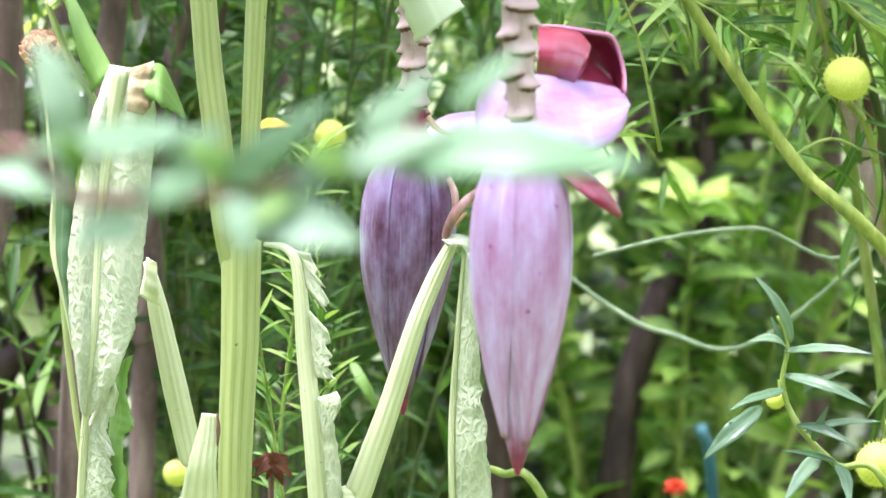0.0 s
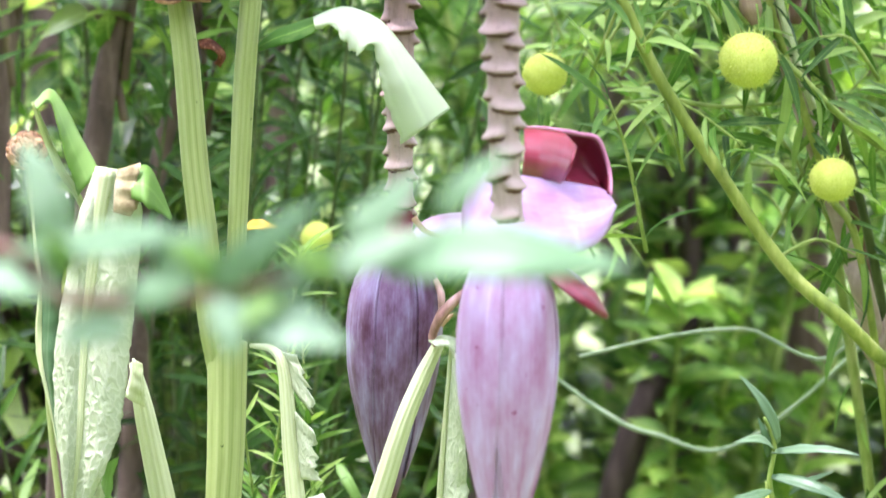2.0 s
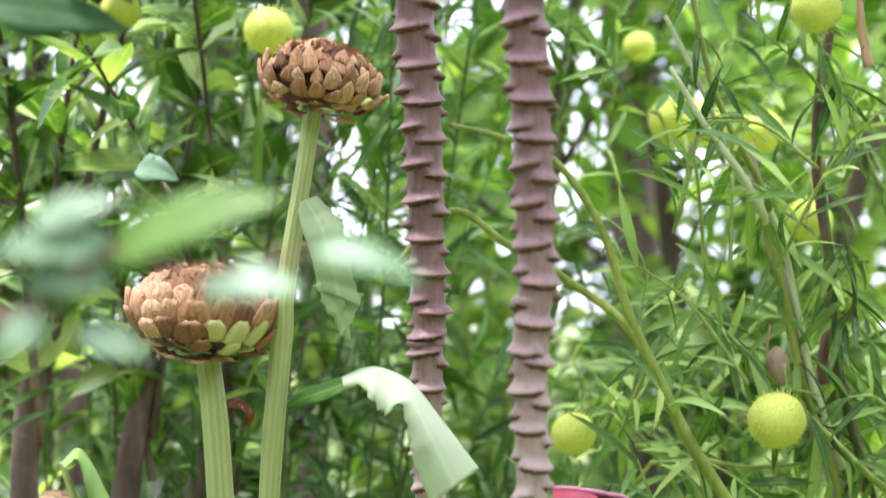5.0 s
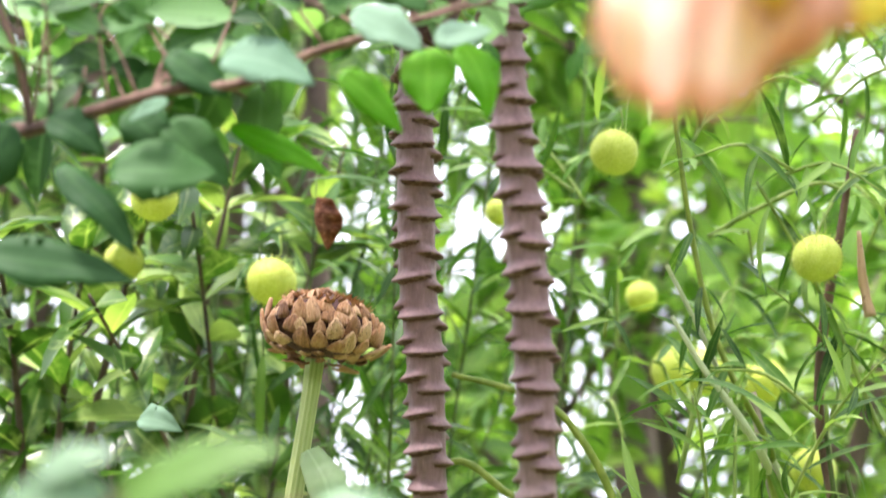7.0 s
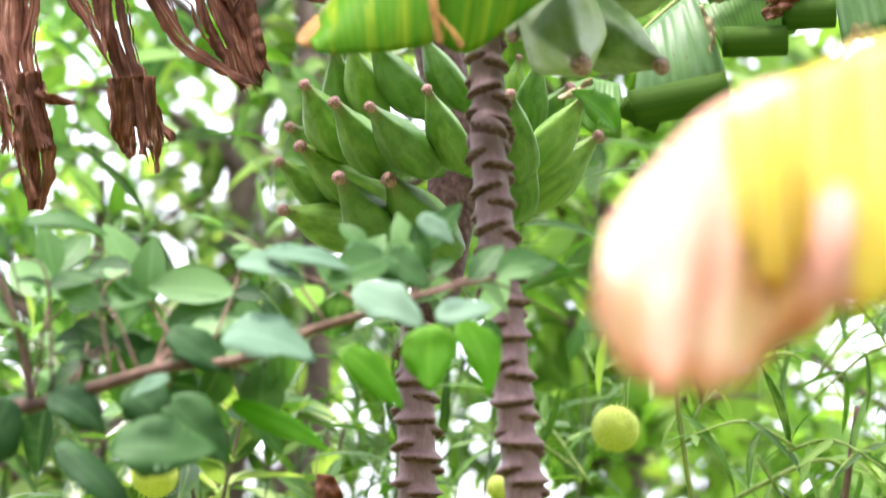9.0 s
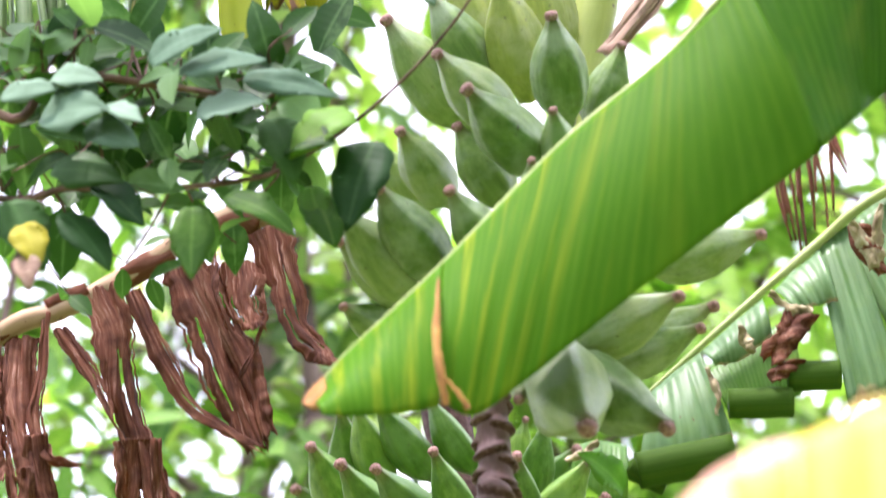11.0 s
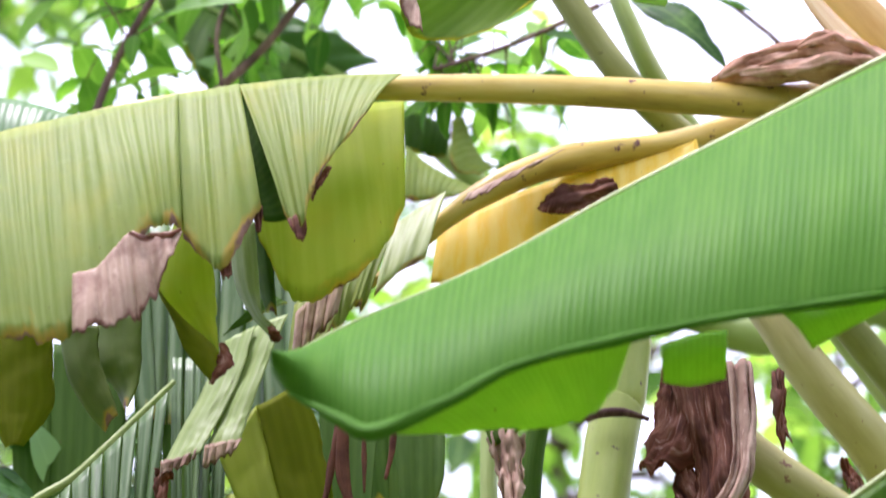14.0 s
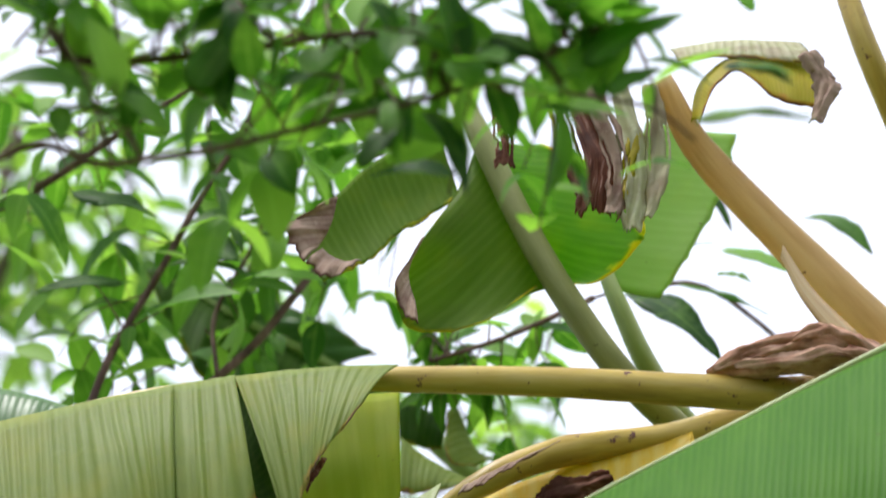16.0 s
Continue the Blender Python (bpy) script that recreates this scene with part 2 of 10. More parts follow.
def rachis_mat(name, old, young):
    """Flower stalk skin: purplish brown above, paler and greyer on the young part towards the bud (UV y from 0 to 1)."""
    m, n, l = nodes_of(name)
    tc = n.new("ShaderNodeTexCoord")
    co = tc.outputs["Object"]
    streak = noise_of(n, l, scaled(n, l, co, (240, 240, 50)), 1.0, 5)
    blot = noise_of(n, l, co, 24, 3)
    fine = noise_of(n, l, co, 160, 3)
    sep = n.new("ShaderNodeSeparateXYZ")
    l.new(tc.outputs["UV"], sep.inputs[0])
    age = step(n, l, math2(n, l, "ADD", sep.outputs[1], math2(n, l, "MULTIPLY", blot, 0.1)), 0.72, 1.0)
    col = mixc(n, l, age, old, young)
    col = mixc(n, l, math2(n, l, "MULTIPLY", step(n, l, streak, 0.5, 0.72), 0.35), col, tuple(min(1, 1.8 * x + 0.02) for x in old))
    col = mixc(n, l, math2(n, l, "MULTIPLY", step(n, l, streak, 0.48, 0.3), 0.35), col, tuple(0.45 * x for x in old))
    col = mixc(n, l, math2(n, l, "MULTIPLY", step(n, l, fine, 0.6, 0.72), 0.4), col, tuple(0.4 * x for x in old))
    return finish(m, n, l, col, 0.55, math2(n, l, "ADD", streak, fine), 0.22, 0.002, spec=0.35)


def banana_mat(name, dark, mid, light, bloom):
    """Unripe fruit: a matt bloom rubbed off in patches, dark scuffs and specks, each finger of its own tint."""
    m, n, l = nodes_of(name)
    tc = n.new("ShaderNodeTexCoord")
    own = rnd(n, False)
    shift = n.new("ShaderNodeCombineXYZ")
    l.new(math2(n, l, "MULTIPLY", own, 30.0), shift.inputs[0])
    v = n.new("ShaderNodeVectorMath")
    l.new(tc.outputs["Object"], v.inputs[0])
    l.new(shift.outputs[0], v.inputs[1])
    co = v.outputs[0]
    streak = noise_of(n, l, scaled(n, l, co, (14, 14, 2.0)), 1.0, 4)
    r = ramp(n, [(0.3, dark), (0.5, mid), (0.72, light)])
    l.new(math2(n, l, "ADD", math2(n, l, "MULTIPLY", streak, 0.7), math2(n, l, "MULTIPLY", own, 0.3)), r.inputs[0])
    col = mixc(n, l, math2(n, l, "MULTIPLY", step(n, l, noise_of(n, l, co, 3.5, 4), 0.45, 0.62), 0.6), r.outputs[0], bloom)
    sep = n.new("ShaderNodeSeparateXYZ")
    l.new(tc.outputs["Object"], sep.inputs[0])
    col = mixc(n, l, math2(n, l, "MULTIPLY", step(n, l, sep.outputs[2], 0.86, 0.99), 0.75), col, (0.16, 0.12, 0.05))
    col = mixc(n, l, step(n, l, noise_of(n, l, co, 16, 3), 0.68, 0.74), col, (0.1, 0.09, 0.05))
    col = mixc(n, l, step(n, l, noise_of(n, l, co, 60, 2), 0.7, 0.76), col, (0.1, 0.07, 0.04))
    return finish(m, n, l, col, 0.42, streak, 0.1, 0.02, spec=0.45)


GREEN_SPRIG = foliage_mat("balloon_plant_leaf", (0.016, 0.062, 0.009), (0.085, 0.2, 0.026), (0.34, 0.48, 0.14), 0.52, 0.35)
GREEN_SAGE = foliage_mat("sage_green_leaf", (0.05, 0.12, 0.05), (0.11, 0.21, 0.1), (0.22, 0.34, 0.2), 0.38, 0.3, spec=0.4)
# darker copy of the balloon plant leaf: shade put into the tint
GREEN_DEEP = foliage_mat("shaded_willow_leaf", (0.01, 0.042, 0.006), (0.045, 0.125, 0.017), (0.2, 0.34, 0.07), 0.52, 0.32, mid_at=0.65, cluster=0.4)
# near-black to pale range: thicket shade and sunlit leaves put into the tint
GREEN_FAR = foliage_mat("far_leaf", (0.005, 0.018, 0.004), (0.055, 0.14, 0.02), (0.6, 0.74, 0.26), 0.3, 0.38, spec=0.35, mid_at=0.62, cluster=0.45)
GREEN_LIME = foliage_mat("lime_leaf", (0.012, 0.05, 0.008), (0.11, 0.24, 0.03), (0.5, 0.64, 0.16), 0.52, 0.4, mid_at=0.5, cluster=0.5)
GREEN_NEARLIME = foliage_mat("yellowish_near_leaf", (0.11, 0.23, 0.04), (0.17, 0.32, 0.07), (0.26, 0.42, 0.12), 0.5, 0.4)
GREEN_SKY = foliage_mat("high_leaf", (0.06, 0.15, 0.022), (0.2, 0.35, 0.07), (0.36, 0.5, 0.15), 0.4, 0.55, glow=1.3)
GREEN_BRIGHT = foliage_mat("fresh_leaf", (0.03, 0.1, 0.014), (0.11, 0.26, 0.035), (0.27, 0.45, 0.1), 0.55, 0.5, spec=0.25, glow=1.45)
# lit copy of the citrus leaf: backlight put into the colour
GREEN_LIT = foliage_mat("sunlight_tinted_leaf", (0.13, 0.33, 0.02), (0.19, 0.4, 0.03), (0.27, 0.48, 0.06), 0.55, 0.6, spec=0.25, glow=1.3)
# pale bluish sky sheen put into the leaf colour
GREEN_SILVER = foliage_mat("sheen_tinted_leaf", (0.085, 0.175, 0.105), (0.135, 0.245, 0.15), (0.2, 0.32, 0.215), 0.75, 0.2, spec=0.25)
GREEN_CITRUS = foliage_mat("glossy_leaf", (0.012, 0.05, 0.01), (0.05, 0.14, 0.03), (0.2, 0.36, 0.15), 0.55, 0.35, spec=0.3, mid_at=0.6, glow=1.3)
# dark copy of the citrus leaf: shade put into the colour
GREEN_DARKLEAF = foliage_mat("shade_tinted_leaf", (0.012, 0.06, 0.012), (0.03, 0.1, 0.022), (0.07, 0.18, 0.045), 0.6, 0.3, spec=0.22)
LEAF_YELLOW = foliage_mat("yellowing_leaf", (0.24, 0.23, 0.012), (0.34, 0.32, 0.02), (0.4, 0.37, 0.035), 0.6, 0.2, spec=0.15)
GREEN_PALE = foliage_mat("pale_near_leaf", (0.13, 0.25, 0.12), (0.21, 0.34, 0.2), (0.31, 0.43, 0.3), 0.45, 0.35)
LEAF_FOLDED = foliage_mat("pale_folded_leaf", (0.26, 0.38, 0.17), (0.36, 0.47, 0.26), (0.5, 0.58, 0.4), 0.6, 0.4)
# smooth pale leaf, whitened to put the light from above into the colour
LEAF_WHITISH = foliage_mat("light_tinted_smooth_leaf", (0.42, 0.5, 0.35), (0.48, 0.56, 0.41), (0.56, 0.64, 0.5), 0.55, 0.35, spec=0.25)
BLADE_GREEN = banana_leaf_mat("fresh_banana_blade", (0.11, 0.29, 0.03), (0.2, 0.4, 0.07), (0.45, 0.42, 0.04), dry_from=1.16, trans=0.3)
BLADE_OLD = banana_leaf_mat("ageing_banana_blade", (0.24, 0.32, 0.055), (0.36, 0.44, 0.135), (0.5, 0.36, 0.06), (0.3, 0.17, 0.13), 0.99, 0.55, 0.38, veins=30, mottle=0.14, patch=(0.45, 0.43, 0.05), patches=0.6, relief=0.5, spec=0.2)
BLADE_SOFT = banana_leaf_mat("grey_green_blade", (0.17, 0.24, 0.06), (0.27, 0.34, 0.11), (0.5, 0.36, 0.06), (0.3, 0.17, 0.13), 0.99, 0.55, 0.38, veins=16, mottle=0.1, patch=(0.3, 0.33, 0.05), patches=0.5, relief=0.3, spec=0.2)
BLADE_YELLOW = banana_leaf_mat("yellow_banana_blade", (0.52, 0.46, 0.03), (0.64, 0.55, 0.07), (0.6, 0.32, 0.03), (0.18, 0.08, 0.04), 0.95, 0.55, 0.45, patch=(0.5, 0.34, 0.03), patches=0.6, mottle=0.3, relief=0.2, spec=0.2)
BLADE_STRIPED = banana_leaf_mat("greyish_banana_blade", (0.07, 0.15, 0.032), (0.3, 0.41, 0.2), (0.4, 0.36, 0.08), (0.22, 0.12, 0.08), 1.0, 0.42, 0.25, veins=22, spec=0.4, patches=0.15)
# dark copy of the green blade: shade put into the colour
BLADE_SHADE = banana_leaf_mat("shade_toned_banana_blade", (0.06, 0.135, 0.016), (0.11, 0.21, 0.035), (0.4, 0.36, 0.03), (0.14, 0.07, 0.05), 1.0, 0.6, 0.45, spec=0.08, veins=28, patch=(0.2, 0.28, 0.025), patches=0.3, relief=0.15)
BLADE_UNDER = banana_leaf_mat("green_underside_blade", (0.165, 0.26, 0.025), (0.25, 0.36, 0.06), (0.6, 0.5, 0.03), (0.16, 0.08, 0.05), 1.02, 0.55, 0.65, spec=0.15, veins=26, patch=(0.3, 0.36, 0.03), patches=0.5, relief=0.15, glow=1.25)
BLADE_DRY = withered_mat("dead_banana_blade", (0.06, 0.02, 0.012), (0.215, 0.083, 0.045), (0.38, 0.2, 0.125), (0.7, 0.52, 0.42))
BLADE_ORANGE = banana_leaf_mat("orange_dry_blade", (0.82, 0.46, 0.36), (0.95, 0.78, 0.7), (0.8, 0.4, 0.22), (0.68, 0.3, 0.18), 0.95, 0.7, 0.35, veins=5, patch=(0.97, 0.9, 0.88), patches=0.95)
BLADE_LEMON = banana_leaf_mat("bright_yellow_blade", (0.86, 0.62, 0.05), (0.92, 0.82, 0.34), (0.8, 0.4, 0.05), (0.45, 0.15, 0.05), 0.99, 0.6, 0.35, veins=14, patch=(0.92, 0.74, 0.22), patches=0.7)
BLADE_LIME = banana_leaf_mat("lime_banana_blade", (0.43, 0.49, 0.04), (0.52, 0.56, 0.08), (0.68, 0.5, 0.05), (0.22, 0.1, 0.05), 1.04, 0.6, 0.6, veins=24, patch=(0.6, 0.52, 0.04), patches=0.6, mottle=0.12, spec=0.2, relief=0.15)
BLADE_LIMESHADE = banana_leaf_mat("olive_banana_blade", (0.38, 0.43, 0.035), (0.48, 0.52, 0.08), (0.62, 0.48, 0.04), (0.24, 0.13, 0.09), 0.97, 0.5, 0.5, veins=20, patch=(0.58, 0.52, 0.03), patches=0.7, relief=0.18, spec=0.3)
BLADE_OLIVE = banana_leaf_mat("dark_olive_blade", (0.22, 0.245, 0.008), (0.29, 0.31, 0.02), (0.5, 0.4, 0.03), (0.2, 0.1, 0.06), 1.1, 0.55, 0.58, veins=30, patch=(0.32, 0.33, 0.015), patches=0.4, mottle=0.08, relief=0.15, spec=0.08)
BLADE_PINK = banana_leaf_mat("dry_pinkish_blade", (0.45, 0.31, 0.22), (0.63, 0.49, 0.38), (0.24, 0.12, 0.09), (0.2, 0.1, 0.07), 0.97, 0.75, 0.15, veins=40, mottle=0.7, patch=(0.22, 0.11, 0.08), patches=0.6, spec=0.2, relief=0.5)
BLADE_MINT = banana_leaf_mat("soft_green_blade", (0.38, 0.54, 0.17), (0.46, 0.61, 0.25), (0.6, 0.58, 0.12), (0.5, 0.36, 0.12), 1.08, 0.55, 0.65, veins=24, patch=(0.5, 0.6, 0.18), patches=0.4, spec=0.15, relief=0.12)
BLADE_CREAM = banana_leaf_mat("bleached_blade", (0.5, 0.5, 0.26), (0.78, 0.76, 0.58), (0.7, 0.5, 0.08), (0.3, 0.16, 0.1), 0.96, 0.6, 0.3, veins=36, mottle=0.4, patch=(0.3, 0.18, 0.1), patches=0.5, spec=0.3, relief=0.5)
BLADE_SILVER = banana_leaf_mat("silvery_banana_blade", (0.46, 0.53, 0.22), (0.64, 0.68, 0.44), (0.5, 0.4, 0.1), (0.3, 0.18, 0.12), 0.98, 0.5, 0.3, veins=20)
BLADE_FOLD = banana_leaf_mat("pale_veined_blade", (0.24, 0.34, 0.075), (0.44, 0.52, 0.22), (0.55, 0.4, 0.08), (0.3, 0.17, 0.12), 1.2, 0.5, 0.3, veins=34, patches=0.1, spec=0.3)
BLADE_BLUE = banana_leaf_mat("blue_green_banana_blade", (0.1, 0.22, 0.07), (0.22, 0.38, 0.18), (0.45, 0.38, 0.2), (0.42, 0.3, 0.2), 1.0, 0.42, 0.25, veins=34, patches=0.1, mottle=0.05, relief=0.22, spec=0.35)
BLADE_FRESH = banana_leaf_mat("glossy_banana_blade", (0.07, 0.215, 0.016), (0.135, 0.31, 0.04), (0.5, 0.46, 0.04), dry_from=1.4, rough=0.5, trans=0.3, veins=42, patch=(0.14, 0.32, 0.025), patches=0.35, relief=0.2, spec=0.05)
BLADE_BANDED = banana_leaf_mat("yellow_banded_blade", (0.07, 0.215, 0.008), (0.125, 0.29, 0.018), (0.62, 0.56, 0.04), (0.62, 0.4, 0.05), 1.14, rough=0.5, trans=0.3, veins=36, patch=(0.5, 0.52, 0.03), patches=0.85, bands=(48, 0.7), fade=(0.03, 0.3), relief=0.1, spec=0.05)
TEAR = fibre_mat("brown_tear_edge", (0.16, 0.06, 0.015), (0.36, 0.18, 0.04), (0.6, 0.38, 0.08), (6, 6, 6), 0.7)
BLADE_MID = banana_leaf_mat("mid_green_blade", (0.045, 0.16, 0.01), (0.09, 0.235, 0.022), (0.5, 0.5, 0.03), (0.4, 0.2, 0.05), 1.3, rough=0.45, trans=0.3, veins=30, patch=(0.26, 0.36, 0.04), patches=0.4, relief=0.2, spec=0.05)
# bright copy of the blade: backlight put into colour and glow
BLADE_BACKLIT = banana_leaf_mat("backlight_tinted_underside", (0.3, 0.46, 0.04), (0.42, 0.56, 0.08), (0.5, 0.42, 0.04), (0.2, 0.1, 0.06), 1.3, 0.5, 0.6, patch=(0.46, 0.56, 0.04), patches=0.4, spec=0.3, glow=1.5)
TAN_RIB = uvstreak_mat("tan_dead_rib", (0.24, 0.13, 0.06), (0.42, 0.28, 0.16), (0.54, 0.4, 0.26), 6, 10, 0.7, spot=(0.1, 0.04, 0.03), speck=0.66)
DRY_TAN = fibre_mat("dry_tan_leaf", (0.14, 0.1, 0.045), (0.33, 0.28, 0.15), (0.56, 0.52, 0.36), (8, 8, 8), 0.8)
DRY_BROWN = fibre_mat("crumpled_dry_sheath", (0.3, 0.13, 0.07), (0.58, 0.33, 0.21), (0.76, 0.5, 0.36), (6, 6, 10), 0.8, strength=0.5)
BLADE_RIM = banana_leaf_mat("yellow_rimmed_blade", (0.17, 0.34, 0.025), (0.27, 0.43, 0.05), (0.75, 0.62, 0.03), (0.6, 0.42, 0.05), 0.98, 0.55, 0.65, spec=0.15, veins=30, patch=(0.5, 0.54, 0.03), patches=0.5, relief=0.12, glow=1.5)
MIDRIB = uvstreak_mat("yellow_midrib", (0.32, 0.19, 0.025), (0.57, 0.41, 0.07), (0.68, 0.55, 0.17), 5, 8, 0.42, spot=(0.15, 0.06, 0.04), speck=0.65, tight=0.16)
MIDRIB_ORANGE = uvstreak_mat("orange_midrib", (0.6, 0.37, 0.13), (0.88, 0.69, 0.36), (0.93, 0.82, 0.54), 5, 4, 0.45, trans=0.38, spot=(0.15, 0.06, 0.04), speck=0.72, tight=0.16)
MIDRIB_GREEN = uvstreak_mat("green_midrib", (0.22, 0.32, 0.06), (0.36, 0.46, 0.14), (0.5, 0.56, 0.26), 6, 10, 0.42, spot=(0.2, 0.16, 0.06), speck=0.75)
MIDRIB_OLIVE = uvstreak_mat("olive_midrib", (0.16, 0.18, 0.045), (0.27, 0.3, 0.09), (0.4, 0.42, 0.18), 6, 10, 0.55, spot=(0.08, 0.05, 0.03), speck=0.7, spec=0.25)
PALE_BASE = uvstreak_mat("pale_leaf_base", (0.28, 0.23, 0.05), (0.47, 0.44, 0.15), (0.6, 0.58, 0.29), 7, 9, 0.5, spot=(0.26, 0.13, 0.07), speck=0.66)
PEDUNCLE = uvstreak_mat("peduncle_skin", (0.22, 0.31, 0.04), (0.36, 0.44, 0.085), (0.48, 0.54, 0.15), 8, 10, 0.45, spot=(0.14, 0.1, 0.06), speck=0.66)
RACHIS = rachis_mat("bract_scarred_stalk", (0.2, 0.115, 0.112), (0.37, 0.29, 0.25))
SCAR = fibre_mat("dark_scar_rim", (0.045, 0.018, 0.018), (0.11, 0.05, 0.046), (0.2, 0.12, 0.1), (20, 20, 20), 0.75)
BRACT_OUT = bract_mat("waxy_bract", (0.29, 0.27, 0.43), (0.15, 0.085, 0.165), (0.07, 0.02, 0.05), (0.07, 0.008, 0.02), 0.535, 0.42, 0.84)
BRACT_PINK = bract_mat("pink_waxy_bract", (0.43, 0.34, 0.53), (0.34, 0.17, 0.3), (0.22, 0.05, 0.13), (0.15, 0.013, 0.05), 0.45, 0.42, 0.84)
BRACT_IN = uvstreak_mat("crimson_bract_inside", (0.12, 0.008, 0.02), (0.23, 0.018, 0.042), (0.42, 0.1, 0.16), 12, 3, 0.3, strength=0.25)
BRACT_RIM = uvstreak_mat("pink_bract_rim", (0.4, 0.1, 0.18), (0.55, 0.24, 0.36), (0.7, 0.5, 0.64), 12, 3, 0.4, strength=0.2)
BRACT_DEEP = uvstreak_mat("maroon_bract_hollow", (0.08, 0.006, 0.015), (0.16, 0.012, 0.028), (0.28, 0.045, 0.075), 20, 3, 0.35, strength=0.3)
BRACT_TIP = uvstreak_mat("dark_bract_tip", (0.1, 0.01, 0.03), (0.2, 0.02, 0.06), (0.34, 0.07, 0.15), 20, 3, 0.5)
STALK = ribbed_mat("ribbed_green_stalk", (0.17, 0.24, 0.05), (0.3, 0.38, 0.115), (0.47, 0.53, 0.24), 11)
STALK_PALE = ribbed_mat("ribbed_pale_stalk", (0.34, 0.41, 0.17), (0.5, 0.57, 0.3), (0.66, 0.71, 0.47), 11)
THISTLE_SCALE = fibre_mat("dry_scale", (0.14, 0.055, 0.022), (0.38, 0.18, 0.075), (0.62, 0.38, 0.2), (3, 3, 1.0), 0.45, fine=0.1, strength=0.25)
SCALE_GREEN = fibre_mat("green_scale", (0.42, 0.44, 0.14), (0.56, 0.56, 0.22), (0.66, 0.65, 0.34), (6, 6, 2), 0.5)
POD = fibre_mat("balloon_pod_skin", (0.5, 0.6, 0.07), (0.68, 0.76, 0.14), (0.82, 0.87, 0.36), (3, 3, 3), 0.5, 0.3, 0.2)
TWIG = fibre_mat("brown_twig", (0.06, 0.035, 0.025), (0.15, 0.085, 0.06), (0.28, 0.18, 0.13), (9, 9, 3), 0.75)
TWIG_GREEN = fibre_mat("green_twig", (0.12, 0.2, 0.03), (0.24, 0.34, 0.07), (0.4, 0.46, 0.16), (9, 9, 3), 0.55)
TENDRIL = fibre_mat("grey_green_tendril", (0.17, 0.26, 0.15), (0.28, 0.38, 0.23), (0.42, 0.5, 0.34), (9, 9, 3), 0.6)
STEM_OLIVE = fibre_mat("olive_stem", (0.1, 0.15, 0.018), (0.2, 0.27, 0.04), (0.35, 0.4, 0.1), (9, 9, 3), 0.5)
# darker copy of the olive stem: shade put into the colour
STEM_SHADE = fibre_mat("shade_tinted_stem", (0.03, 0.05, 0.012), (0.07, 0.11, 0.025), (0.14, 0.18, 0.06), (9, 9, 3), 0.6)
BARK = fibre_mat("grey_brown_bark", (0.05, 0.035, 0.03), (0.13, 0.09, 0.075), (0.27, 0.2, 0.17), (5, 5, 1), 0.85)
BARK_PALE = fibre_mat("pale_bark", (0.2, 0.15, 0.11), (0.36, 0.29, 0.23), (0.52, 0.45, 0.38), (5, 5, 1), 0.8)
BARK_DARK = fibre_mat("dark_bark", (0.018, 0.012, 0.012), (0.05, 0.034, 0.032), (0.12, 0.085, 0.08), (5, 5, 1), 0.85)
BANANA_SKIN = banana_mat("green_banana_skin", (0.05, 0.15, 0.012), (0.11, 0.25, 0.026), (0.26, 0.43, 0.07), (0.16, 0.3, 0.08))
BANANA_GREY = banana_mat("bloomy_banana_skin", (0.1, 0.2, 0.04), (0.21, 0.33, 0.085), (0.36, 0.46, 0.17), (0.35, 0.45, 0.28))
BANANA_YELLOW = banana_mat("ripening_banana_skin", (0.24, 0.32, 0.06), (0.37, 0.44, 0.09), (0.58, 0.54, 0.12), (0.46, 0.5, 0.26))
BANANA_TIP = fibre_mat("dry_flower_end", (0.14, 0.07, 0.055), (0.36, 0.2, 0.17), (0.58, 0.4, 0.36), (9, 9, 3), 0.8)
SOIL = fibre_mat("weedy_ground", (0.06, 0.08, 0.03), (0.14, 0.18, 0.06), (0.26, 0.32, 0.12), (1, 1, 1), 0.9)
TEAL = fibre_mat("teal_paint", (0.008, 0.045, 0.05), (0.012, 0.075, 0.08), (0.03, 0.11, 0.11), (3, 3, 1), 0.5)
PETAL_RED = fibre_mat("red_petal", (0.5, 0.03, 0.01), (0.7, 0.06, 0.02), (0.8, 0.12, 0.04), (3, 3, 3), 0.5)
PETAL_YELLOW = fibre_mat("yellow_leaf", (0.6, 0.34, 0.01), (0.8, 0.5, 0.02), (0.85, 0.66, 0.1), (6, 6, 3), 0.5)


